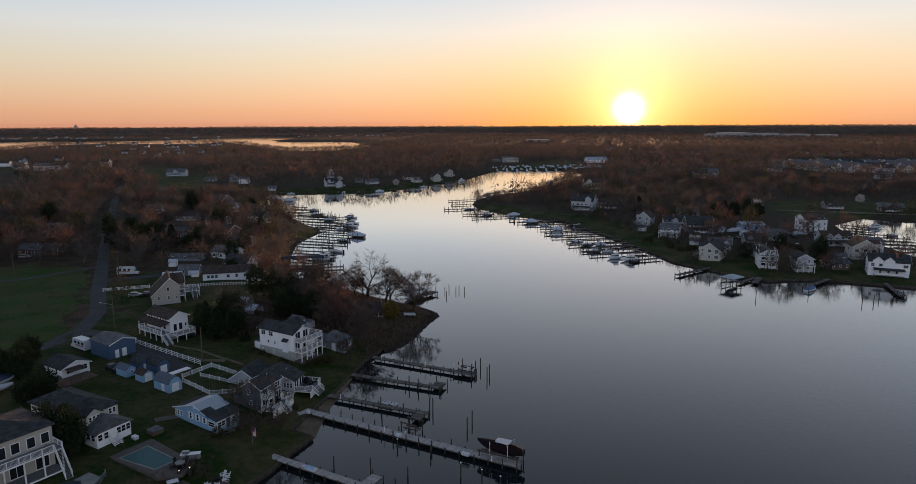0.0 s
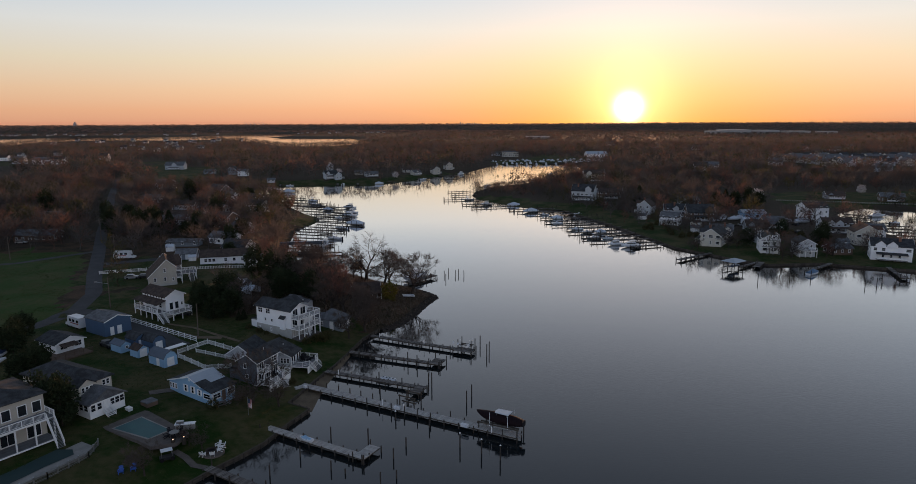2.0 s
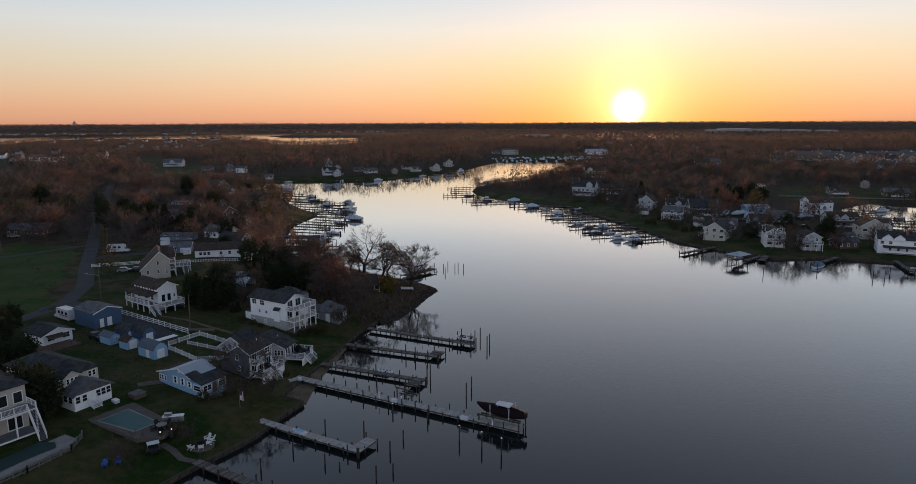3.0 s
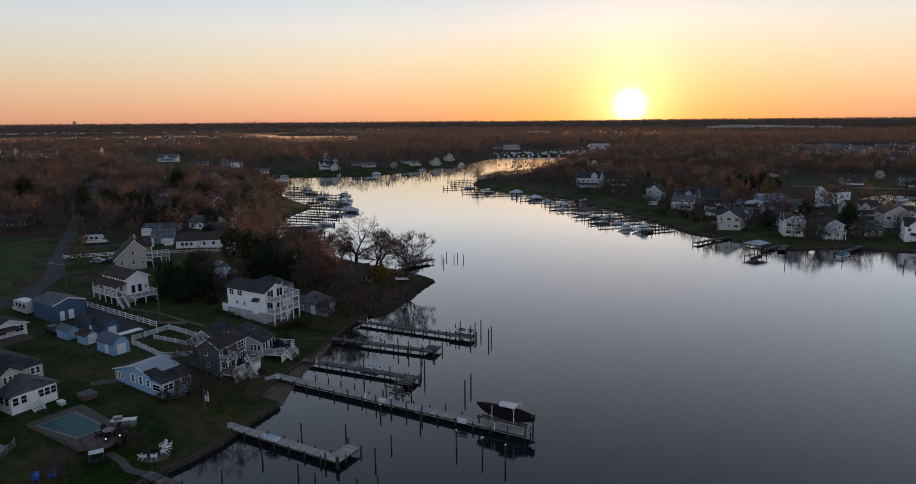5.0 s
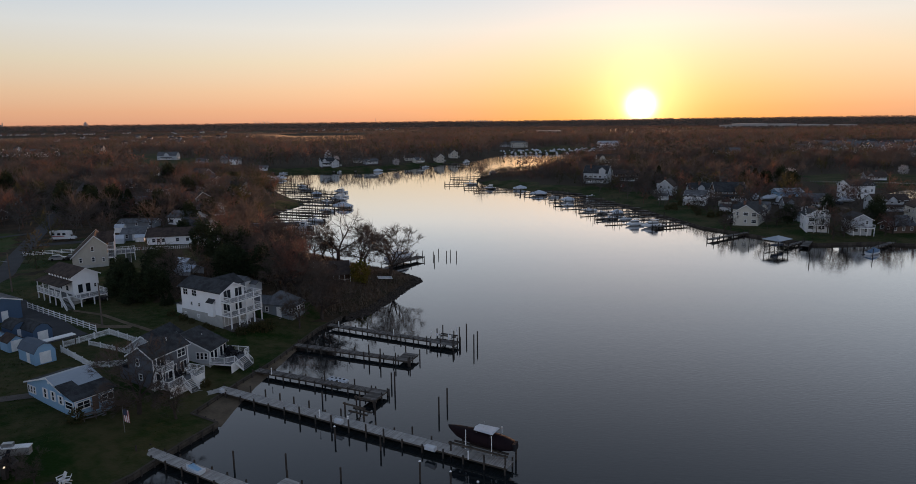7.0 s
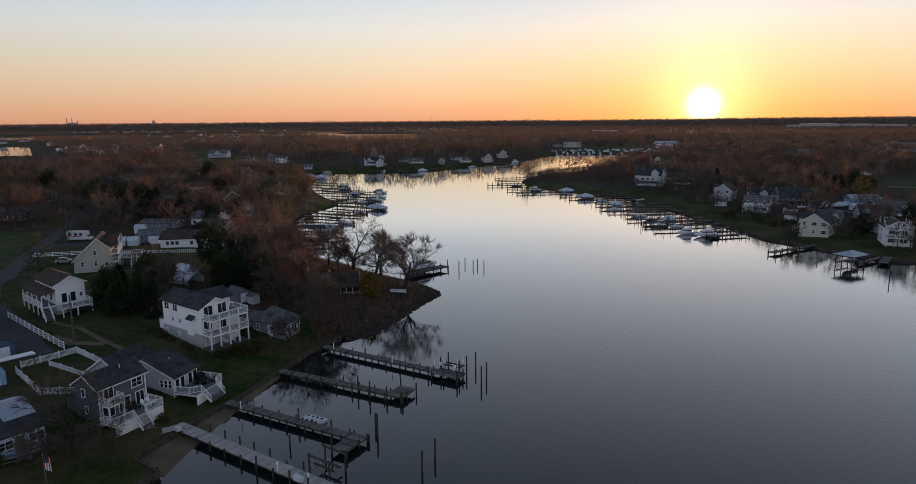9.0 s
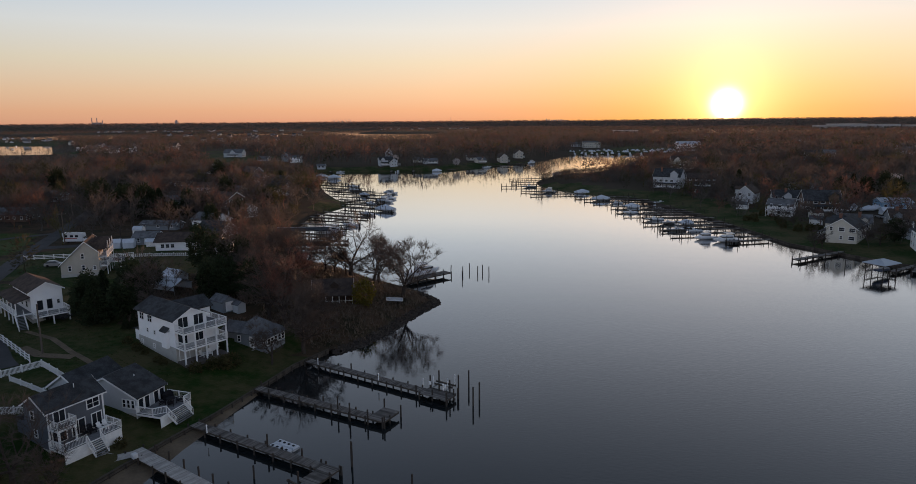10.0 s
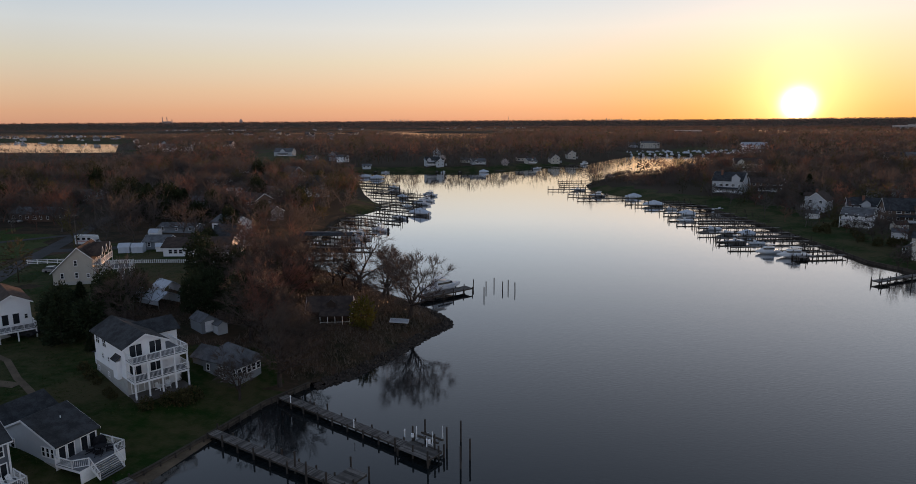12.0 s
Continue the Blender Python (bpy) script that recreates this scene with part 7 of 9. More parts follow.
# ---- yard clutter ----
dg_ = thing("raft", "pale flat swimming raft resting on blocks on the wooded point", "raft", pose(-15.6, 200.2, gz(-15.6, 200.2) + 0.05, 0, 4, 12))
part("raft_deck", boards(Build(), -1.7, -1.1, 1.7, 1.1, 0.75, 0.2, "y", 0.08, 0.02), "roof_metal", dg_)
part("rim", plate([(-1.7, 1.7)], [(-1.1, 1.1)], -1.85, 1.85, -1.25, 1.25, -0.08, 0.08), "gel", dg_, local=Matrix.Translation((0, 0, 0.72)) @ Matrix.Rotation(radians(90), 4, "X"))
for sx in (-1.3, 1.3):
    part("block", Build().box(sx - 0.2, -0.9, -0.2, sx + 0.2, 0.9, 0.64), "timber", dg_)
fl = thing("flagpole", "striped flag hanging from a pole on the lawn", "flag", pose(-39.6, 116.6, gz(-39.6, 116.6), 0, 0, 20))
part("pole", Build().tube((0, 0, -0.3), (0, 0, 3.6), 0.05, 0.035, 7), "steel", fl)
fb = Build()
for i in range(7):
    for j in range(6):
        x0, x1 = 0.06 + i * 0.1, 0.06 + (i + 1) * 0.1
        za, zb = 3.45 - j * 0.3, 3.45 - (j + 1) * 0.3
        wv = lambda x, z: 0.09 * math.sin(x * 9 + z * 1.3)
        fb.m = 2 if (j < 3 and i < 4) else (0 if i % 2 else 1)
        fb.face([(x0, wv(x0, za), za - x0 * 0.7), (x1, wv(x1, za), za - x1 * 0.7), (x1, wv(x1, zb), zb - x1 * 0.7), (x0, wv(x0, zb), zb - x0 * 0.7)])
part("flag", fb, ["white", "car_red", "navy"], fl, "red and white striped flag with a blue canton")
fz = gz(-42.0, 104.0)
slab("fire_pit_pad", [(-42.0 + 2.2 * math.cos(k * 0.393), 104.0 + 2.0 * math.sin(k * 0.393)) for k in range(16)], "paver", "round gravel and paver pad for a fire pit", "paving", fz + 0.12, 0.5)
fp = thing("fire_pit", "round stone fire pit on a paved circle", "fire pit", Matrix.Translation((-42.0, 104.0, fz + 0.12)))
for k in range(14):
    a = k * 2 * math.pi / 14
    part("stone", Build().box(-0.17, -0.15, 0, 0.17, 0.15, 0.4), "rock", fp, local=Matrix.Translation((0.8 * math.cos(a), 0.8 * math.sin(a), 0)) @ Matrix.Rotation(a + math.pi / 2, 4, "Z"))
part("ash_bed", Build().tube((0, 0, 0), (0, 0, 0.15), 0.66, None, 14), "rubber", fp)
for x, y, a in ((-42.9, 102.5, -20), (-41.3, 102.5, 20), (-40.6, 104.2, 90), (-40.6, 105.3, 115), (-41.4, 105.6, 150)):
    garden_chair(x, y, a, z=fz + 0.12)
garden_chair(-52.8, 95.2, 200, "plastic_blue", "bright blue plastic garden armchair on the lawn")
garden_chair(-51.4, 96.4, 190, "plastic_blue", "bright blue plastic garden armchair on the lawn")
gi = thing("grill_island", "white stone outdoor kitchen counter on a patio", "outdoor kitchen", pose(-47.6, 107.4, pz, 0, 0, 10))
part("counter", Build().box(-1.6, -0.4, 0, 1.6, 0.4, 0.95), "concrete", gi)
part("worktop", Build().box(-1.7, -0.5, 0.95, 1.7, 0.5, 1.05), "white", gi)
part("hood", Build().box(-1.4, -0.3, 1.05, -0.2, 0.35, 1.5), "steel", gi)
pt = thing("patio_table", "round white table with black chairs on a patio", "table", Matrix.Translation((-48.4, 104.8, pz)))
part("tabletop", Build().tube((0, 0, 0.7), (0, 0, 0.75), 0.85, None, 16), "concrete", pt)
part("pedestal", Build().tube((0, 0, 0), (0, 0, 0.7), 0.12, None, 8), "black", pt)
for k in range(5):
    a = k * 72
    garden_chair(-48.4 + 1.25 * math.cos(radians(a)), 104.8 + 1.25 * math.sin(radians(a)), a + 90, "black", "black metal chair at a round patio table", pz)
ht = thing("hot_tub", "covered square hot tub beside a patio", "hot tub", pose(-58.4, 117.2, 3.7, 0, 0, -33))
part("tub", Build().box(-1.1, -1.1, 0, 1.1, 1.1, 0.85), "brown_wall", ht)
part("tub_cover", Build().box(-1.15, -1.15, 0.85, 1.15, 1.15, 0.98), "roof_grey", ht)
ac = thing("storage_chest", "white storage chest beside a stair", "chest", pose(-61.0, 114.6, pz, 0, 0, -33))
part("box", Build().box(-0.6, -0.4, 0, 0.6, 0.4, 0.65), "gel", ac)
part("lid", Build().box(-0.63, -0.43, 0.65, 0.63, 0.43, 0.74), "white", ac)
gc = thing("golf_cart", "small white-roofed garden cart on the lawn", "cart", pose(-47.8, 100.2, gz(-47.8, 100.2), 0, 0, 30))
part("body", Build().box(-1.1, -0.55, 0.25, 1.1, 0.55, 0.75), "car_dark", gc)
part("canopy", Build().box(-0.9, -0.6, 1.75, 0.9, 0.6, 1.83), "gel", gc)
for sx in (-0.8, 0.8):
    for sy in (-0.5, 0.5):
        part("canopy_post", Build().tube((sx, sy, 0.7), (sx, sy, 1.78), 0.025, None, 5), "steel", gc)
        part("wheel", wheel_mesh(), None, gc, local=Matrix.Translation((sx, sy, 0.33)))
strip("path", [(-47.6, 102.6), (-45.4, 101.6), (-43.4, 99.9), (-41.2, 99.4)], 1.2, "paver", "stepping path of pavers from patio to dock", "path", 0.08)
strip("path", [(-56.8, 124.6), (-60.8, 122.2)], 2.0, "paver", "worn concrete pad behind a cottage", "path", 0.08)
pk = thing("picnic_table", "weathered wooden picnic table on the lawn", "picnic table", pose(-45.4, 118.6, gz(-45.4, 118.6), 0, 0, 40))
part("tabletop", boards(Build(), -0.9, -0.4, 0.9, 0.4, 0.75, 0.14), "dock", pk)
for s in (-1, 1):
    part("bench", Build().box(-0.9, s * 0.75 - 0.14, 0.4, 0.9, s * 0.75 + 0.14, 0.45), "dock", pk)
    part("leg", Build().bar((s * 0.7, -0.75, 0), (s * 0.7, 0.3, 0.72), 0.08, 0.1).bar((s * 0.7, 0.75, 0), (s * 0.7, -0.3, 0.72), 0.08, 0.1), "dock", pk)

# ---- vehicles and poles ----
motorhome(-98.4, 163.4, 147, 6.6)
for x, y, yaw, pt_, lab in ((-105.5, 216.0, 20, "car_dark", "dark car parked beside a house"), (-109.5, 215.0, 20, "car_silver", "silver car parked beside a house"),
                            (-82.6, 148.4, -35, "car_dark", "dark car beside a bungalow"), (-74.8, 172.6, 10, "car_dark", "dark car under a raised deck"), (-190, 281, 5, "car_silver", "silver car on a drive"), (-128, 332, 5, "car_dark", "dark car on a drive"), (-122, 334, 5, "car_silver", "silver car on a drive")):
    car(x, y, yaw, pt_, lab, tall=2.1 if "van" in lab else 1.5, Lg=5.6 if "van" in lab else 4.6)
motorhome(-128.4, 247.6, 8, 7.0, "white motorhome parked on a verge by the roadside")
motorhome(-126, 344, 5, 8, "long white camper parked among houses")
boat(-103.4, 139.6, 70, 7.0, "tarp", gz(-103, 139) + 0.5, "gel", "navy", "trailered motorboat under a dark cover on a lawn")
boat(-101.2, 135.4, 60, 6.5, "open", gz(-101, 135) + 0.5, label="white open motorboat on a trailer on a lawn")
boat(-51.5, 215.6, 20, 6.0, "open", gz(-63.5, 212) + 0.3, label="white open boat stored on a lawn")
utility_pole(-98.6, 180.2, 9, 0, False, -3.4, 10)
utility_pole(-64.2, 155.8, 8.5, 2, False)
utility_pole(-172, 247, 9, -2, False)
utility_pole(-155, 281, 11, 0, True, None, 30)
utility_pole(-196, 366, 11, 0, True, None, 30)
utility_pole(-131, 246, 10, 0, True, None, 30)


def lantern(x, y, z):
    t = thing("lantern", "lit lantern on a stone pillar by the patio", "lantern", Matrix.Translation((x, y, z)), "patio lanterns")
    part("pillar", Build().box(-0.25, -0.25, -0.4, 0.25, 0.25, 0.9), "rock", t)
    m = bpy.data.materials.get("lantern glow") or bpy.data.materials.new("lantern glow")
    m.use_nodes = True
    m.node_tree.nodes["Principled BSDF"].inputs["Emission Color"].default_value = (1, 0.75, 0.45, 1)
    m.node_tree.nodes["Principled BSDF"].inputs["Emission Strength"].default_value = 0.8
    part("bulb", Build().tube((0, 0, 0.92), (0, 0, 1.16), 0.11, 0.08, 8), m, t)
    part("lantern_cap", Build().tube((0, 0, 1.16), (0, 0, 1.28), 0.16, 0.03, 8), "black", t)


lantern(-47.6, 102.4, 3.3)
lantern(-46.2, 103.4, 3.3)


# ---- left cove docks and boats ----
LEFT_DOCKS = (((-139, 492), (-113, 482)), ((-129, 472), (-105, 465)), ((-119, 455), (-92, 443)), ((-110, 436), (-70, 428)), ((-104, 424), (-74, 415)), ((-96, 410), (-67, 402)), ((-90, 398), (-66, 389)), ((-82, 380), (-60, 372)),
              ((-80, 366), (-52, 355)), ((-83, 350), (-60, 342)), ((-84, 334), (-64, 328)), ((-81, 316), (-60, 311)), ((-78, 302), (-58, 296)), ((-76, 288), (-57, 284)), ((-73, 276), (-50, 279)), ((-66, 262), (-54, 266)), ((-110, 445), (-82, 436)), ((-150, 512), (-126, 503)), ((-86, 392), (-64, 381)), ((-84, 342), (-58, 334)))
for i, (p, q) in enumerate(LEFT_DOCKS):
    dock(p, q, 1.6, "dock", (3.0, -0.8, 2.4) if i % 3 == 0 else None, near=False, piles=2.2, seed=i + 20, spacing=3.4, label="grey timber dock with tall pilings in a cove", group="cove docks")
    rnd = random.Random(i)
    dx, dy = q[0] - p[0], q[1] - p[1]
    s = math.hypot(dx, dy)
    for k in range(3):
        u = rnd.uniform(0.5, 1.15)
        mooring_pile(p[0] + dx * u - dy / s * 4.2, p[1] + dy * u + dx / s * 4.2, rnd.uniform(1.8, 3.0))
for x, y, yaw, Lg, st, lab in ((-57, 359, 165, 10.5, "tarp", "large motorboat under a pale canvas cover"), (-66, 393.5, 160, 10, "cabin", "white cabin cruiser moored in the cove"), (-67, 407, 160, 9, "cabin", "white cabin cruiser beside a cove dock"),
                               (-72, 432, 160, 9, "cabin", "white flybridge motorboat in the cove"), (-62, 346, 160, 8, "open", "open motorboat moored in the cove"), (-60, 315, 160, 8, "ttop", "centre-console motorboat in the cove"),
                               (-150, 540, 10, 9, "tarp", "motorboat under a pale canvas cover at the cove head"), (-137, 530, 10, 10, "tarp", "motorboat under a pale canvas cover at the cove head"), (-98, 448, 160, 8, "open", "open motorboat in the cove"),
                               (-84, 420, 160, 7, "tarp", "small covered motorboat in the cove"), (-105, 470, 160, 8, "ttop", "centre-console motorboat in the cove"), (-70, 384, 160, 7, "open", "open motorboat beside a cove dock"), (-62, 300, 160, 8, "cabin", "small cabin boat in the cove")):
    boat(x, y, yaw, Lg, st, label=lab)
for i, (x, y) in enumerate(((-72, 395), (-78, 370), (-66, 320), (-90, 430), (-100, 455))):
    boat_lift(x, y, 160, 6, 3.4, 1.4, 3.4, "tall timber boat lift in the cove")

slip = thing("boat_shelter", "long low dark-roofed boat shelter on pilings", "boat shelter", pose(-70.5, 290.5, 0, 0, 0, 10))
part("roof", roof_slabs(Build(), 18.0, 5.6, 2.6, 3.2, 0.4, 0.15), "roof_dark", slip)
part("ridge_cap", Build().box(-9.4, -0.2, 3.38, 9.4, 0.2, 3.46), "roof_metal", slip)
part("walkway", boards(Build(), -9.0, -2.8, 9.0, -1.6, 0.95, 0.5, "y"), "dock", slip)
for k in range(5):
    for sy in (-2.7, 2.7):
        part("piling", pile_mesh(2.6), None, slip, local=Matrix.Translation((-8.8 + 4.4 * k, sy, 0)))
boat(-63.5, 295.6, 190, 8.0, "cabin", label="white cabin boat behind a roofed boat shelter")

# ---- boat and dock at the wooded point ----
dock((-18.4, 223.0), (-8.8, 234.6), 3.0, "dock", None, z=1.1, seed=51, label="low timber landing with a moored cabin cruiser")
boat(-14.8, 231.8, 48, 10.5, "cabin", 0.7, label="white cabin cruiser lying at the wooded point")

# ---- right shore docks ----
RIGHT_DOCKS = (((16, 532), (-8, 524)), ((15, 503), (-5, 497)), ((15, 473), (-10, 470)), ((24, 442), (3, 445)), ((38, 434), (9, 426)), ((64, 421), (33, 417)), ((79, 408), (37, 405)), ((84, 399), (41, 394)), ((85, 383), (48, 378)), ((86, 371), (49, 364)),
               ((86, 356), (51, 351)), ((87, 345), (57, 339)), ((88, 335), (56, 327)), ((89, 326), (61, 318)), ((90, 318), (60, 311)), ((91, 309), (62, 302)), ((92, 301), (81, 297)), ((93.5, 295), (78, 289.5)), ((70, 415), (46, 411)), ((86, 364), (60, 358)), ((88, 329), (68, 323)))
for i, (p, q) in enumerate(RIGHT_DOCKS):
    dock(p, q, 1.5, "dock", (3.0, -0.8, 2.2) if i % 4 == 1 else None, near=False, piles=2.0, seed=i + 60, spacing=3.2, label="grey timber dock with dark pilings on the far bank", group="far bank docks")
    rnd = random.Random(i + 9)
    dx, dy = q[0] - p[0], q[1] - p[1]
    s = math.hypot(dx, dy)
    for k in range(3):
        u = rnd.uniform(0.3, 1.05)
        mooring_pile(p[0] + dx * u + dy / s * 4.0, p[1] + dy * u - dx / s * 4.0, rnd.uniform(1.8, 3.0))
for x, y, yaw, Lg, st, lab in ((72.5, 297.4, 195, 7.6, "cabin", "white cabin cruiser moored at the far bank"), (78.3, 292.6, 192, 9.4, "cabin", "large white motor yacht moored at the far bank"), (66, 331.5, 190, 6.8, "open", "white motorboat among far bank docks"),
                               (72.5, 331, 190, 6.4, "tarp", "covered motorboat among far bank docks"), (66, 314.5, 190, 6.6, "ttop", "centre-console motorboat at the far bank"), (72, 313, 190, 6.2, "open", "white motorboat at the far bank"),
                               (45.5, 407.8, 188, 9.5, "tarp", "long motorboat under a pale canvas cover at the far bank"), (57.5, 379.6, 188, 7.6, "tarp", "covered motorboat at the far bank"), (37.5, 440.5, 185, 8.5, "tarp", "boat under a flat pale cover at the far bank"),
                               (7, 473.6, 185, 8.5, "ttop", "centre-console motorboat at a far dock"), (19, 444.6, 185, 8, "cabin", "white cabin boat at a far dock"), (52, 395.6, 188, 6.5, "open", "open motorboat beside a far dock"), (55, 361, 188, 6.6, "open", "dark-seated motorboat at the far bank"),
                               (62, 340.5, 190, 7.5, "open", "open motorboat at the far bank"), (74, 397, 188, 7, "open", "small open motorboat close to the far bank"), (26, 572, 20, 7, "tarp", "covered boat beyond the bank"), (132, 238, 30, 6.5, "tarp", "small boat under a blue cover at a far bank dock")):
    boat(x, y, yaw, Lg, st, label=lab, cover="tarp_blue" if "blue" in lab else "canvas")
dock((110, 276), (89.5, 261), 1.8, "dock", (3.2, -0.9, 1.6), near=False, seed=90, label="straight timber dock on the far bank")
dock((134, 268), (109, 247.5), 1.6, "dock", None, near=False, seed=91, label="long timber walkway to a roofed boathouse")
bh = thing("boathouse", "roofed open boathouse on pilings with a pale metal roof", "boathouse", pose(105.4, 245.6, 0, 0, 0, 35))
part("roof", hip_roof(Build(), 6.4, 5.0, 3.5, 1.2, 0.5), "roof_metal", bh)
part("tie_beam", Build().box(-3.3, -2.5, 3.2, 3.3, -2.3, 3.5).box(-3.3, 2.3, 3.2, 3.3, 2.5, 3.5).box(-3.3, -2.3, 3.2, -3.1, 2.3, 3.5).box(3.1, -2.3, 3.2, 3.3, 2.3, 3.5), "timber", bh)
part("hoist_beam", Build().box(-3.2, -1.4, 2.9, 3.2, -1.2, 3.1).box(-3.2, 1.2, 2.9, 3.2, 1.4, 3.1), "timber", bh)
for sx in (-3.0, 0, 3.0):
    for sy in (-2.3, 2.3):
        part("piling", pile_mesh(3.8), None, bh, local=Matrix.Translation((sx, sy, 0)))
part("platform", boards(Build(), -3.2, 1.6, 3.2, 2.6, 1.2, 0.4), "dock", bh)
part("platform_side", boards(Build(), 2.6, -2.4, 3.6, 1.6, 1.2, 0.4), "dock", bh)
boat(105.2, 245.5, 215, 6.0, "open", 1.3, "navy", label="dark open motorboat hanging in a boathouse")
dock((121, 256), (115, 247), 2.4, "dock", None, near=False, seed=92, label="short dark dock beside a boathouse")
dock((147, 253), (131, 240), 1.8, "dock", (3.6, -0.9, 2.2), near=False, seed=93, label="short timber dock with a covered boat")
dock((165, 246), (159, 228), 1.8, "dock", (4.0, -1.0, 1.8), near=False, seed=94, label="short timber dock below a large white house")
for x, y in ((107, 228), (122, 235), (141, 221), (145, 221), (128, 232), (150, 226), (101, 256), (98, 262)):
    mooring_pile(x, y, 2.8)

# ---- right shore houses ----
for i, (x, y, yaw, L, W, e, r, wall, roof, n, lab) in enumerate((
    (87, 450, -25, 15, 11, 6.5, 10.5, "pale_grey_wall", "roof_dark", 2, "large pale house with steep gables on the far bank"),
    (105.5, 454, -3, 16, 8, 4.8, 7.0, "brown_wall", "roof_brown", 2, "long dark brown house on the far bank"),
    (112, 387, -120, 11, 8, 4.8, 8.0, "pale_grey_wall", "roof_brown", 2, "pale house with twin gables on the far bank"),
    (124, 372, -10, 12, 9, 4.4, 7.0, "pale_grey_wall", "roof_dark", 2, "pale grey house with a long dark roof"),
    (132, 356, -5, 14, 9, 4.8, 8.6, "brown_wall", "roof_dark", 2, "grey house with dormer gables and a deck"),
    (113.5, 346, -30, 9.5, 7, 4.4, 6.6, "white_wall", "roof_grey", 2, "white two-storey house with decks facing the creek"),
    (115.5, 291, -125, 13, 9, 4.6, 7.6, "cream_wall", "roof_dark", 2, "cream house with a gable end towards the creek"),
    (126, 310, -20, 10, 8, 3.0, 5.4, "cream_wall", "roof_grey", 1, "cream cottage behind creekside trees"),
    (131.5, 274, 74, 10, 7, 5.8, 7.8, "white_wall", "roof_dark", 3, "tall white house with stacked balconies"),
    (143.2, 267.5, 80, 9, 6.6, 5.2, 7.0, "pale_grey_wall", "roof_dark", 2, "pale two-storey house with a white deck"),
    (200, 367, 5, 13, 10, 6.8, 9.2, "white_wall", "roof_dark", 3, "tall plain white house above the bank"),
    (180, 287, 75, 11, 10, 6.0, 9.0, "cream_wall", "roof_brown", 2, "cream gabled house near the lagoon"),
    (173, 258, -25, 14, 9, 5.6, 8.0, "white_wall", "roof_dark", 2, "large white house with a pale blue tint"),
    (186, 320, -5, 14, 9, 4.6, 7.0, "pale_grey_wall", "roof_brown", 2, "pale house beside the lagoon"),
    (122, 590, 0, 18, 11, 6.5, 10.0, "cream_wall", "roof_brown", 2, "cream gabled house on the far bank"),
    (164, 363, 0, 12, 8, 3.2, 4.6, "blue_wall", "roof_metal", 1, "low pale blue boat shed on the far bank"),
    (158, 268, 5, 9, 6, 2.6, 4.0, "brown_wall", "roof_grey", 1, "low brown outbuilding by the water"),
    (192, 302, -10, 11, 8, 4.4, 7.0, "white_wall", "roof_grey", 2, "white house facing the lagoon"),
    (292, 440, -20, 14, 9, 3.4, 5.6, "brown_wall", "roof_grey", 1, "pale house beyond the lagoon"),
    (318, 436, -20, 15, 9, 4.2, 6.8, "grey_wall", "roof_grey", 1, "grey house beyond the lagoon"),
    (262, 455, -10, 12, 8, 3.0, 5.0, "grey_wall", "roof_brown", 1, "white bungalow beyond the lagoon"),
    (146, 318, -10, 10, 8, 3.2, 5.6, "grey_wall", "roof_brown", 1, "grey cottage behind the bank houses"),
    (160, 330, -10, 10, 8, 3.2, 5.6, "cream_wall", "roof_grey", 1, "cream cottage behind the bank houses"),
    (148, 420, 0, 12, 8, 3.2, 5.6, "pale_grey_wall", "roof_grey", 1, "pale bungalow at the wood's edge"),
)):
    h = house(lab, x, y, yaw, L, W, e, r, wall, roof, auto_windows(L, W, n, i + 140, yaw), group="far bank houses")
    if i not in (5, 8, 9, 10, 15, 16):
        dress(h, L, W, e, r, wall, roof, i + 7)
    if i in (8, 9, 5):
        side = "W" if i != 5 else "S"
        for zz in (2.8, 5.4) if i == 8 else (2.7,):
            if side == "W":
                deck(h, -L / 2 - 2.4, -W / 2, -L / 2, W / 2, zz, [((-L / 2 - 2.4, -W / 2), (-L / 2 - 2.4, W / 2)), ((-L / 2, -W / 2), (-L / 2 - 2.4, -W / 2)), ((-L / 2, W / 2), (-L / 2 - 2.4, W / 2))], [(-L / 2 - 2.3, -W / 2 + 0.1 + k * (W - 0.2) / 3, -0.2) for k in range(4)], fine=False)
            else:
                deck(h, -L / 2, -W / 2 - 2.4, L / 2, -W / 2, zz, [((-L / 2, -W / 2 - 2.4), (L / 2, -W / 2 - 2.4))], [(-L / 2 + 0.1 + k * (L - 0.2) / 3, -W / 2 - 2.3, -0.2) for k in range(4)], fine=False)
for x, y, yaw, Lg, st in ((150, 352, 10, 7, "tarp"), (154, 356, 30, 7, "tarp"), (146, 357, 50, 8, "tarp"), (172, 352, 80, 7, "open"), (178, 350, 80, 7, "tarp"), (142, 350, 20, 6, "open"), (184, 346, 0, 9, "tarp")):
    boat(x, y, yaw, Lg, st, gz(x, y) + 0.5, label="boat stored ashore under a pale cover", group="boats ashore")
for p, q in (((222, 372), (234, 362)), ((220, 362), (240, 352)), ((218, 350), (240, 342)), ((217, 338), (240, 330)), ((216, 326), (238, 320)), ((216, 314), (236, 310)), ((232, 392), (242, 380))):
    dock(p, q, 1.6, "dock", None, near=False, piles=1.5, seed=int(p[1]), label="grey timber dock in the lagoon", group="lagoon docks")
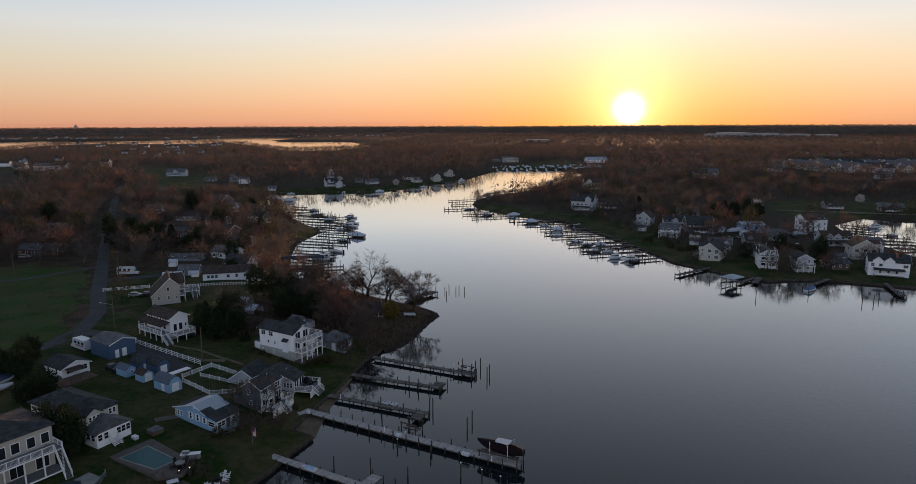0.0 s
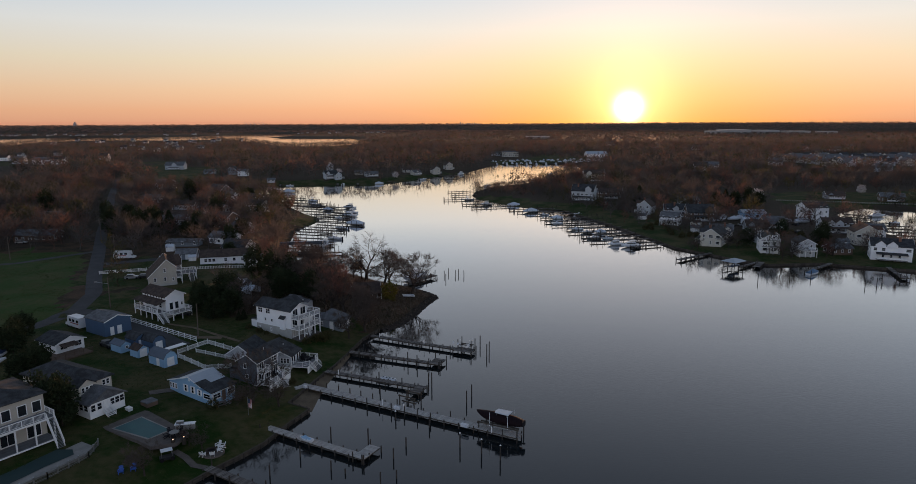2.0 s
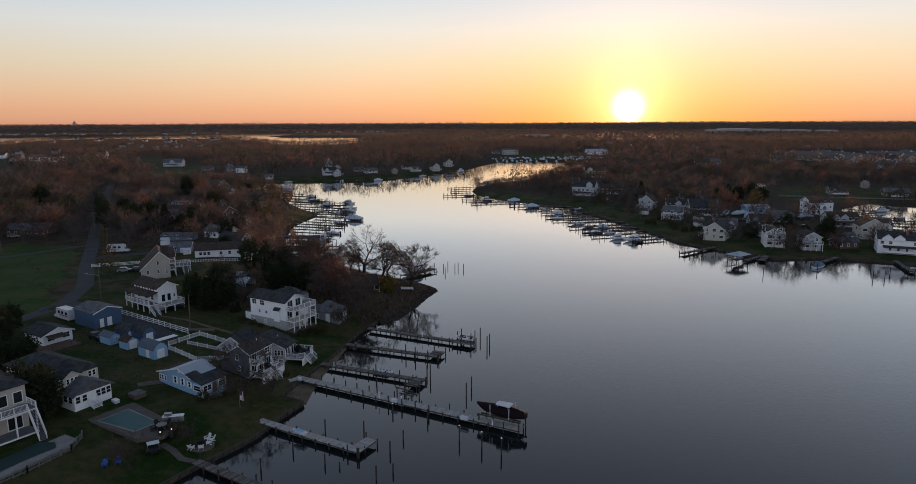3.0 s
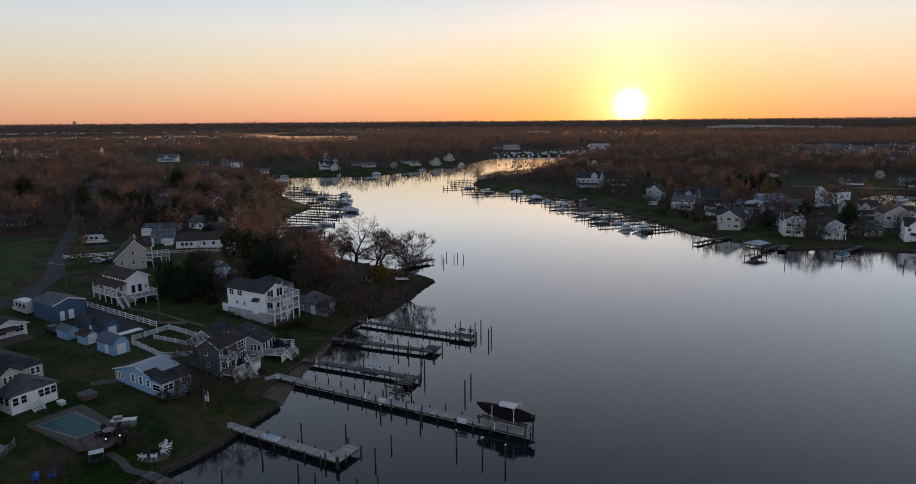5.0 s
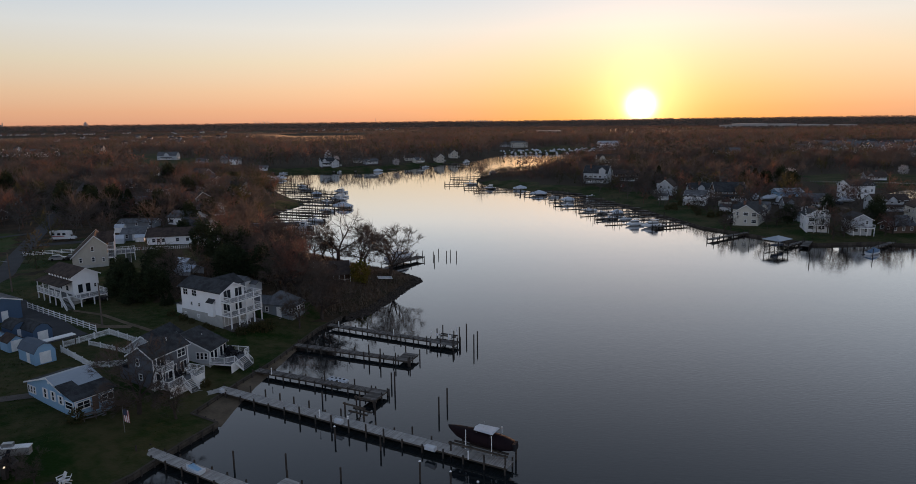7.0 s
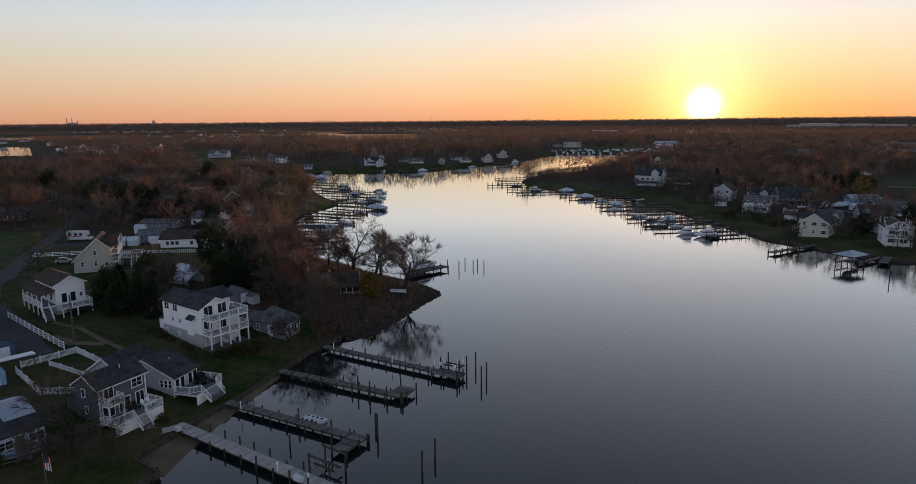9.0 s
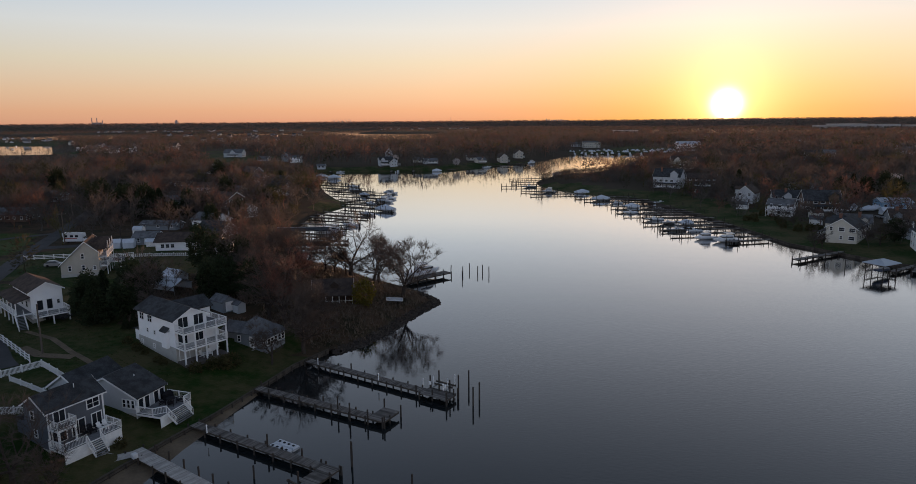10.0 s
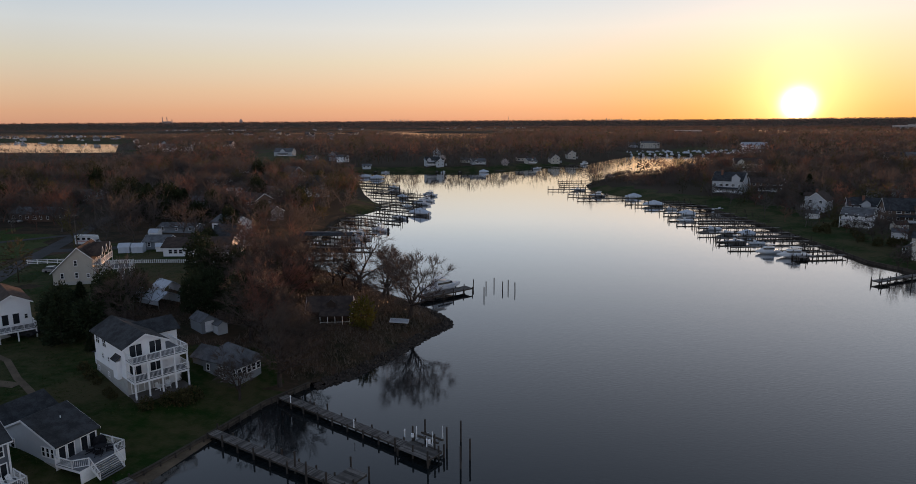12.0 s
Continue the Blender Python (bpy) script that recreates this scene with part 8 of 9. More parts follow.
boat(248, 384, 10, 10, "cabin", label="white cabin cruiser moored in the lagoon")
boat(240, 356, 20, 8, "open", label="open motorboat in the lagoon")

# ---- clutter of the right bank ----
rnd = random.Random(5)
for x, y, yaw, w, r_, lab in ((118, 322, -20, "white", "roof_grey", "white garden shed on the far bank"), (136, 292, 10, "pale_grey_wall", "roof_grey", "grey garden shed on the far bank"), (150, 290, 30, "brown_wall", "roof_brown", "brown garden shed on the far bank"), (104, 366, -30, "white", "roof_grey", "small white shed by the far bank"),
                              (96, 428, 0, "red_wall", "roof_dark", "small red shed on the far bank"), (168, 282, 0, "grey_wall", "roof_grey", "grey shed beside a house on the far bank"), (124, 338, 10, "cream_wall", "roof_brown", "cream shed on the far bank"), (192, 334, 0, "white", "roof_metal", "white shed near the lagoon"), (152, 342, 0, "canvas", "canvas", "canvas storage tent on the far bank")):
    shed(lab, x, y, yaw, 4.5, 3.4, 2.1, 3.2, w, r_, False, ("S",), group="far bank sheds")
for k, (x, y, yaw) in enumerate(((140, 332, 10), (146, 334, 100), (170, 340, 20), (176, 338, 100), (120, 352, 60), (142, 312, 30), (164, 312, 80), (190, 306, 10), (186, 350, 0), (204, 352, 90), (132, 324, 0), (156, 346, 40))):
    car(x, y, yaw, ("car_dark", "car_silver", "gel")[k % 3], ("dark", "silver", "white")[k % 3] + " car parked behind houses on the far bank")
for x, y, yaw, Lg, st in ((150, 338, 60, 7, "tarp"), (160, 344, 75, 7, "tarp"), (166, 346, 85, 7, "open"), (136, 346, 40, 6, "tarp")):
    boat(x, y, yaw, Lg, st, gz(x, y) + 0.4, label="small boat drawn up on the far bank", group="boats ashore")
picket_fence([(215, 440), (262, 436), (300, 420)], "low pale fence along a lane beyond the lagoon", 0.8, 6.0, "steel", 1.2, 1.1)

# ---- far shore houses, marina, suburb ----
for i, (x, y, yaw, L, W, e, r, wall, roof, n, lab) in enumerate((
    (-120, 619, 28, 12, 7.5, 4.8, 7.4, "pale_grey_wall", "roof_dark", 2, "white gabled house with wings on the far shore"),
    (-113, 616, 118, 8, 6, 4.0, 6.6, "pale_grey_wall", "roof_dark", 2, "white gabled wing house by the far shore"),
    (-134, 690, 100, 7, 7, 7.0, 11.0, "pale_grey_wall", "roof_grey", 2, "tall narrow house rising from far shore trees"),
    (-98, 650, 10, 8, 6, 2.6, 4.2, "beige_wall", "roof_grey", 1, "low house among trees on the far shore"),
    (-84, 637, 30, 12, 7, 2.6, 4.6, "pale_grey_wall", "roof_grey", 1, "pale bungalow with a broad roof on the far shore"),
    (-53, 686, 20, 9, 7, 2.8, 4.8, "beige_wall", "roof_brown", 1, "small house half hidden on the far shore"),
    (-43, 670, 40, 9, 6, 2.8, 4.8, "cream_wall", "roof_grey", 1, "cream boathouse cottage on the far shore"),
    (-24, 694, 115, 9, 8, 4.6, 7.8, "beige_wall", "roof_brown", 2, "cream house with a tall gable on the far shore"),
    (-11, 736, 110, 9, 8, 4.8, 8.0, "beige_wall", "roof_brown", 2, "white tall-gabled house near the creek's bend"),
    (-210, 643, 0, 9, 7, 5.0, 6.4, "white_wall", "roof_grey", 2, "white two-storey house on the far lawn"),
    (-226, 661, 90, 9, 8, 5.4, 8.6, "grey_wall", "roof_dark", 2, "grey gabled house on the far lawn"),
    (-170, 597, 10, 6.5, 4, 2.2, 3.6, "pale_grey_wall", "roof_grey", 1, "pale shed house by the far shore"),
    (-316, 738, 5, 20, 12, 4.6, 8.2, "pale_grey_wall", "roof_grey", 1, "wide pale house on an open lawn"),
    (-252, 668, 0, 10, 8, 2.8, 4.6, "grey_wall", "roof_grey", 1, "grey bungalow among far shore trees"),
    (-480, 896, 0, 12, 10, 7.0, 10.5, "pale_grey_wall", "roof_dark", 2, "tall pale house at a wood's edge"),
    (-530, 842, 0, 22, 11, 5.6, 8.6, "white_wall", "roof_grey", 2, "white house with a grey roof"),
    (-508, 838, 10, 18, 10, 6.4, 9.0, "white_wall", "roof_dark", 2, "large white house beside its neighbour"),
    (-570, 856, 0, 16, 10, 4.0, 7.0, "pale_grey_wall", "roof_grey", 1, "pale house among trees"),
    (-600, 900, 0, 16, 10, 4.0, 7.0, "white_wall", "roof_grey", 1, "white house among trees"),
    (-640, 930, 0, 14, 10, 4.0, 7.0, "white_wall", "roof_brown", 1, "white house by the bay"),
    (80, 1010, 5, 24, 12, 7, 8.5, "cream_wall", "roof_grey", 2, "pale flat-roofed marina building"),
    (206, 985, 5, 30, 16, 5, 8.5, "white_wall", "roof_metal", 1, "white metal-roofed marina shed"),
    (60, 1030, 5, 14, 10, 4, 6.5, "pale_grey_wall", "roof_grey", 1, "pale house behind the marina"),
)):
    h = house(lab, x, y, yaw, L, W, e, r, wall, roof, auto_windows(L, W, n, i + 240, yaw), group="far shore houses")
    if i in (0, 1, 4, 6, 7, 8, 12):
        dress(h, L, W, e, r, wall, roof, i + 77)
rnd = random.Random(77)
yard = [boat(60 + 12 * k, 872, 90, 8.0 + k, st, gz(60 + 12 * k, 872) + 0.9, label=lab, group="marina boats") for k, (st, lab) in enumerate((("tarp", "boat under a pale cover stored in a marina yard"), ("cabin", "white cabin boat stored in a marina yard"), ("open", "open boat stored in a marina yard"), ("tarp", "small boat under a pale cover in a marina yard")))]
for k in range(88):
    u = rnd.random()
    x, y = 44 + u * 150 + rnd.gauss(0, 4), 862 + rnd.choice((0, 9, 17, 26, 40)) + u * 6 + rnd.gauss(0, 4)
    if shore_distance([x], [y])[0] > 3:
        copy_thing(rnd.choice(yard), pose(x, y, gz(x, y) + 0.7, 0, 0, rnd.choice((80, 95, 270, 100, 10, 190)) + rnd.uniform(-14, 14)) @ Matrix.Scale(rnd.uniform(0.5, 0.85), 4))
for k in range(8):
    p = (48 + k * 13, 880 + (k > 4) * 2)
    dock(p, (p[0] + 1, p[1] - 18), 1.8, "dock", None, near=False, piles=2.5, seed=k, label="marina dock with boats alongside", group="marina docks")
    boat(p[0] + 3.5, p[1] - 12, 90, 9, "cabin" if k % 2 else "tarp", label="white cruiser berthed at a marina dock", group="marina boats")
for p, q in (((-110, 600), (-108, 588)), ((-92, 602), (-90, 590)), ((-30, 668), (2, 652)), ((-10, 694), (8, 676)), ((-66, 618), (-58, 610)), ((-40, 652), (-30, 646)), ((-20, 690), (-6, 684)), ((2, 722), (14, 716)), ((-160, 592), (-158, 582)), ((109, 690), (98, 695)), ((80, 630), (70, 636))):
    dock(p, q, 1.8, "dock", None, near=False, piles=2.0, seed=int(abs(p[0])), label="short timber dock on the far shore", group="far shore docks")
for x, y, yaw, Lg, st in ((-72, 600, 10, 8, "tarp"), (-104, 594, 90, 8, "open"), (-34, 644, 40, 9, "open"), (4, 708, 60, 11, "cabin"), (-150, 586, 0, 7, "open"), (74, 634, 30, 7, "tarp"), (99, 698, 40, 8, "tarp")):
    boat(x, y, yaw, Lg, st, label="small white boat at the far shore", group="far boats")


def plain_house(label, x, y, yaw, L, W, e, r, wall, roof):
    t = thing("house", label, "house", pose(x, y, gz(x, y), 0, 0, yaw), "suburb houses")
    part("wall", gable_body(Build(), L, W, -0.6, e, r), wall, t)
    part("roof", roof_slabs(Build(), L, W, e, r), roof, t)
    window(t, L, W, "S", 0, e - 1.2, 2.4, 1.3, 2)
    return t


rnd = random.Random(31)
kinds = [plain_house("pale suburban house in a dense far estate", 470, 800, 0, 15, 10, 4.6, 8.4, "pale_grey_wall", "roof_grey"), plain_house("cream suburban house in a dense far estate", 492, 800, 20, 14, 10, 5.6, 9.2, "cream_wall", "roof_grey"),
         plain_house("grey suburban house in a dense far estate", 512, 802, -20, 14, 10, 5.6, 9.4, "pale_grey_wall", "roof_dark")]
for r_ in range(7):
    for k in range(11):
        x, y = 440 + k * 22 + rnd.uniform(-5, 5), 775 + r_ * 22 + rnd.uniform(-5, 5)
        if r_ == 1 and 1 < k < 5:
            continue
        copy_thing(rnd.choice(kinds), pose(x, y, gz(x, y), 0, 0, rnd.choice((0, 90, 20, -25, 60)) + rnd.uniform(-10, 10)))
# houses along the bay and beyond
for k in range(60):
    x = rnd.uniform(-1900, -350)
    y = 2640 + rnd.uniform(-40, 260) + max(0, x + 1100) * 0.55
    if shore_distance([x], [y])[0] < 12:
        continue
    copy_thing(rnd.choice(kinds), pose(x, y, gz(x, y), 0, 0, rnd.uniform(-40, 40)) @ Matrix.Scale(rnd.uniform(0.55, 0.85), 4))
for k in range(45):
    x, y = rnd.uniform(-1500, -500), rnd.uniform(900, 1900)
    if shore_distance([x], [y])[0] < 12:
        continue
    copy_thing(rnd.choice(kinds), pose(x, y, gz(x, y), 0, 0, rnd.uniform(-40, 40)) @ Matrix.Scale(0.8, 4))
spit = [(-1560, 1300), (-1057, 1208), (-930, 1195), (-1010, 1330), (-1290, 1655), (-1480, 1655)]
for k in range(90):
    x, y = rnd.uniform(-1500, -930), rnd.uniform(1200, 1650)
    if not inside(spit, [x], [y])[0] or shore_distance([x], [y])[0] < 8:
        continue
    if k % 2:
        copy_thing(rnd.choice(kinds), pose(x, y, gz(x, y), 0, 0, rnd.uniform(-40, 40)) @ Matrix.Scale(rnd.uniform(0.45, 0.7), 4))
    else:
        copy_thing(rnd.choice(yard), pose(x, y, gz(x, y) + 0.7, 0, 0, rnd.uniform(0, 360)))
for k in range(34):
    x, y = rnd.uniform(-1320, -960), rnd.uniform(1160, 1300)
    if -30 < shore_distance([x], [y])[0] < -3:
        copy_thing(rnd.choice(yard), pose(x, y, -0.2, 0, 0, rnd.uniform(0, 360)))
for k in range(40):
    x, y = rnd.uniform(250, 900), rnd.uniform(430, 1500)
    if shore_distance([x], [y])[0] < 12 or k % 2:
        continue
    copy_thing(rnd.choice(kinds), pose(x, y, gz(x, y), 0, 0, rnd.uniform(-40, 40)))


def warehouse(x, y, yaw, L, W, h, label="long low white warehouse far off"):
    t = thing("warehouse", label, "warehouse", pose(x, y, gz(x, y), 0, 0, yaw), "warehouses")
    part("wall", Build().box(-L / 2, -W / 2, -1, L / 2, W / 2, h), "far_metal", t)
    part("roof", Build().loft([[(-L / 2 - 1, -W / 2 - 1, h), (L / 2 + 1, -W / 2 - 1, h), (L / 2 + 1, W / 2 + 1, h), (-L / 2 - 1, W / 2 + 1, h)], [(-L / 2, -W / 2, h + 1), (L / 2, -W / 2, h + 1), (L / 2, W / 2, h + 1), (-L / 2, W / 2, h + 1)]]), "far_metal", t)
    for k in range(int(L / 24)):
        part("loading_door", Build().box(-L / 2 + 12 + k * 24 - 4, -W / 2 - 0.2, 0, -L / 2 + 12 + k * 24 + 4, -W / 2, 6), "roof_dark", t)


for x, y, L, W, h in ((250, 2075, 70, 50, 6), (1060, 2740, 60, 60, 11), (1160, 2790, 110, 90, 15), (1280, 2770, 90, 80, 13), (1390, 2730, 90, 70, 10), (1500, 2700, 60, 60, 9)):
    warehouse(x, y, 0, L, W, h)

# ---- landmarks on the horizon ----
sil = thing("grain_tower", "dark tower block silhouette on the horizon", "tower", Matrix.Translation((-2310, 4015, gz(-2310, 4015))))
part("tower_base", Build().box(-9, -7, -5, 9, 7, 17), "far_dark", sil)
part("tower_top", Build().box(-5, -5, 17, 5, 5, 23).box(-3, -3, 23, 3, 3, 26), "far_dark", sil)
for x, y, h in ((-2719, 3777, 40), (-2696, 3791, 40), (-2672, 3807, 26)):
    single("chimney_stack", Build().tube((0, 0, -5), (0, 0, h), 3.2, 2.2, 10), "far_dark", "tall power station chimney on the horizon", "chimney", Matrix.Translation((x, y, gz(x, y))), "chimneys")
single("power_station", Build().box(-26, -10, -5, 26, 10, 13), "far_dark", "dark power station block on the horizon", "power station", Matrix.Translation((-2702, 3800, gz(-2702, 3800))))
for k in range(5):
    x, y = -1395 + k * 26, 4385 + k * 8
    t = thing("harbour_crane", "harbour crane silhouette on the horizon", "crane", Matrix.Translation((x, y, gz(x, y))), "harbour cranes")
    part("tower", Build().box(-2, -2, -5, 2, 2, 15), "far_dark", t)
    part("jib", Build().bar((4, 0, 13), (-14, 0, 22), 1.6, 1.2), "far_dark", t)
single("radio_mast", Build().tube((0, 0, -5), (0, 0, 34), 1.4, 0.6, 6), "far_dark", "thin radio mast on the horizon", "mast", Matrix.Translation((-629, 4557, gz(-629, 4557))))
rnd = random.Random(8)
for k in range(9):
    x = 20 + k * 16
    w, h = rnd.uniform(3, 6), rnd.uniform(7, 15)
    single("tower_block", Build().box(-w, -w, -5, w, w, h).box(-w * 0.4, -w * 0.4, h, w * 0.4, w * 0.4, h + 3), "far_dark", "distant city tower on the horizon", "tower", Matrix.Translation((x, 4600, gz(x, 4600))), "city towers")


# ---- hero trees ----
for x, y, k, s, yaw in ((-14.8, 204.6, 5, 1.22, 10), (-31.6, 220.4, 0, 1.24, 80), (-25.2, 218.0, 4, 0.95, 200), (-23.2, 216.6, 1, 1.05, 300), (-36.0, 222.0, 3, 1.25, 150), (-33.4, 222.2, 3, 1.1, 30), (-39.0, 222.6, 1, 0.75, 120),
                        (-41.5, 213.0, 4, 0.85, 250), (-44.0, 222.0, 2, 0.8, 60), (-52, 226, 4, 0.8, 190), (-47.5, 217.5, 0, 0.85, 20)):
    bare_tree(x, y, k, s, yaw)
for x, y, k, s, yaw in ((-40.7, 122.6, 1, 0.95, 0), (-35.4, 122.6, 3, 1.0, 90), (-49.4, 95.6, 3, 0.75, 40), (-28.4, 163.6, 3, 1.0, 10), (-43.6, 104.4, 3, 0.55, 100), (-58.0, 178.0, 1, 0.9, 33), (-46.0, 104.6, 3, 0.5, 10)):
    bare_tree(x, y, k, s, yaw, label="bare garden tree standing on the lawn")
rnd = random.Random(19)
for x, y in ((-25.0, 169.6), (-28.4, 175.6), (-27.0, 180.0), (-31.9, 178.8), (-43.9, 194.7), (-45.2, 204.8), (-35.9, 180.4), (-39, 186), (-40, 199), (-54, 222), (-48, 208), (-60, 210), (-52, 218), (-43, 194), (-48, 200), (-54, 204), (-42, 203), (-50, 212), (-58, 214), (-60, 222), (-62, 232), (-66, 240), (-57, 240), (-72, 246), (-76, 252), ):
    bare_tree(x, y, rnd.choice((0, 1, 2, 4, 5)), rnd.uniform(0.65, 0.95), rnd.uniform(0, 360), red=rnd.random() < 0.2, label="bare tree in the thicket of the point")
for x, y, k, s in ((-73.0, 179.5, 2, 0.62), (-66, 181, 1, 0.68), (-74, 185, 0, 0.6), (-69, 187, 2, 0.68), (-53, 189.5, 2, 0.68), (-49, 191, 1, 0.7), (-72.5, 176.5, 1, 0.5), (-68, 193, 2, 0.6), 
                   (-101.5, 143.4, 1, 0.72), (-104, 148, 2, 0.6), (-106, 154, 1, 0.7), (-106, 144, 1, 0.7), (-69.2, 107.8, 2, 0.74), (-70.8, 109.6, 0, 0.8), (-72.2, 107.0, 1, 0.85), (-74.4, 110.2, 2, 0.7), (-90, 128, 1, 0.6), (-89, 133, 1, 0.65), (-68, 214, 2, 0.9), (-60, 206, 2, 0.9), (-55, 197, 1, 0.8), (-46, 196, 1, 0.8),
                   (-87, 129, 2, 0.55), (-70, 175, 1, 0.8), (-66, 171.5, 0, 0.8), (-62, 174, 1, 0.75), (-63.9, 180, 2, 0.8), (-52, 196, 1, 0.75), (-44, 190, 2, 0.7), (-41, 206, 1, 0.75), (-54, 206, 2, 0.8), (-49, 213, 1, 0.7), (-37.8, 164.0, 0, 0.28), (-57.5, 170.2, 0, 0.25), (-58.6, 169.4, 0, 0.22)):
    evergreen(x, y, k, s, x * 31)
for x, y, k, s in ((162, 287, 2, 0.8), (158, 283, 1, 0.8), (128, 286, 1, 0.8), (168, 410, 0, 1.0), (175, 412, 1, 1.0), (182, 408, 2, 1.0), (190, 412, 1, 1.0), (120, 432, 0, 1.0), (160, 404, 1, 1.0), (150, 300, 2, 0.7)):
    evergreen(x, y, k, s, x * 31)
for x, y, k, s in ((130, 258, 1, 0.8), (136, 262, 0, 0.75), (100, 276, 3, 0.9), (104, 280, 3, 0.8), (150, 262, 1, 0.7), (154, 264, 0, 0.7), (118, 305, 1, 0.8), (122, 282, 1, 0.7), (104, 392, 2, 0.8), (100, 384, 1, 0.8), (140, 300, 0, 0.8), (172, 300, 1, 0.8), (196, 282, 0, 0.9), (168, 330, 1, 0.8), (116, 330, 1, 0.7), (150, 330, 0, 0.8), (138, 340, 1, 0.8), (186, 340, 2, 0.7)):
    bare_tree(x, y, k, s, x * 17, red=(int(x) % 3 == 0), label="bare tree on the far bank")
for x, y, k, s in ((-148, 300, 2, 1.0), (-153, 306, 1, 1.1), (-144, 309, 2, 1.0), (-158, 314, 0, 1.1), (-150, 318, 1, 1.1), (-141, 298, 1, 0.9), (-163, 304, 2, 1.0), (-136, 306, 0, 1.0), (-120, 300, 2, 0.9), (-116, 306, 1, 0.9), (-124, 296, 1, 0.8), (-96, 272, 2, 0.8), (-100, 300, 1, 0.9), (-178, 330, 2, 1.0), (-172, 340, 1, 1.0),
                   (-130, 350, 2, 1.0), (-126, 316, 1, 0.8), (-210, 360, 1, 1.0), (-240, 380, 2, 1.1), (-200, 320, 1, 0.9), (-88, 248, 1, 0.7), (-150, 410, 1, 1.0), (-180, 440, 2, 1.1), (-140, 440, 1, 0.9), (-104, 340, 2, 0.8), (-216, 300, 2, 1.0)):
    evergreen(x, y, k, s, x * 31)
single("bush", YEW, None, "tall yellow-green bush beside a cottage", "bush", Matrix.Translation((-20.9, 194.6, gz(-20.9, 194.6))) @ Matrix.Scale(1.3, 4))
bl_t = thing("blossom_tree", "pale blossoming tree at the wood's edge", "tree", Matrix.Translation((196, 428, gz(196, 428))))
part("trunk", BLOSSOM[0], None, bl_t)
part("crown", BLOSSOM[1], None, bl_t)
for x, y in ((-115, 634), (-60, 632), (290, 470)):
    copy_thing(bl_t, Matrix.Translation((x, y, gz(x, y))) @ Matrix.Scale(0.8, 4))


# ---- woods ----
def scatter(n, x0, x1, y0, y1, seed, want):
    rng = np.random.default_rng(seed)
    x, y = rng.uniform(x0, x1, n), rng.uniform(y0, y1, n)
    keep = want(x, y)
    return x[keep], y[keep]


BUILT = np.array([(o.matrix_world.translation.x, o.matrix_world.translation.y) for o in bpy.data.objects if o.type == "EMPTY" and o.parent is None and "category" in o.keys() and o["category"] in ("house", "garage", "shed", "warehouse")])
ROADS = [[(-110, 164), (-107, 178), (-126, 222), (-170, 309), (-207, 386), (-250, 472), (-314, 606)]]


def off_things(x, y, r=9.0):
    ok = np.ones(x.shape, bool)
    for bx, by in BUILT:
        ok &= (x - bx) ** 2 + (y - by) ** 2 > r * r
    for line in ROADS:
        for (ax, ay), (cx, cy) in zip(line, line[1:]):
            ex, ey = cx - ax, cy - ay
            t = np.clip(((x - ax) * ex + (y - ay) * ey) / (ex * ex + ey * ey), 0, 1)
            ok &= np.hypot(x - ax - t * ex, y - ay - t * ey) > 5
    return ok


def in_view(x, y):
    a = np.arctan2(x, np.maximum(y + 60, 1))
    return (np.abs(a) < radians(56)) & (y > 120)


near_ok = lambda x, y: (shore_distance(x, y) > 3) & ~clear(x, y) & off_things(x, y) & in_view(x, y)
bank = lambda x, y: near_ok(x, y) & ((x - 60 > (y - 250) * 0.0) & ((y > 470) | (x > 225) | (np.sin(x * 0.7) * np.sin(y * 0.6) > 0.1) | (y - x > 250)))
KINDS = (("woods_brown", "brown"), ("woods_red", "reddish"), ("woods_grey", "grey"), ("woods_green", "olive"), ("woods_dark", "dark"))


def woods(x, y, hmin, hmax, n, length, width, tag, seed, weights, stamp=0.0, **kw):
    rng = np.random.default_rng(seed)
    hs = rng.uniform(hmin, hmax, len(x)) * np.where((np.hypot(x, y) > 1100) & (x < -150), 0.72, 1.0)
    patch = np.array([noise.noise(Vector((a * 0.012, b * 0.012, 7))) for a, b in zip(x, y)]) + rng.normal(0, 0.55, len(x))
    cut = np.quantile(patch, np.cumsum(weights)) if len(x) else []
    which = np.searchsorted(cut, patch)
    z = ground(x, y)
    for i, (mat, word) in enumerate(KINDS):
        sel = which == i
        if stamp and mat != "woods_dark":
            stamp_woods(np.c_[x[sel], y[sel], z[sel]], hs[sel] * 1.08, mat, "%s bare %s woods" % (tag, word), seed + i, stamp)
            continue
        if mat == "woods_dark":
            twig_cloud(np.c_[x[sel], y[sel], z[sel]], hs[sel], int(n * 1.5), length * 0.6, width * 2.2, mat, "woods", "%s dark pines among woods" % tag, seed + i, spread=0.26, low=0.08)
            continue
        twig_cloud(np.c_[x[sel], y[sel], z[sel]], hs[sel], n, length, width, mat, "woods", "%s bare %s woods" % (tag, word), seed + i, **kw)


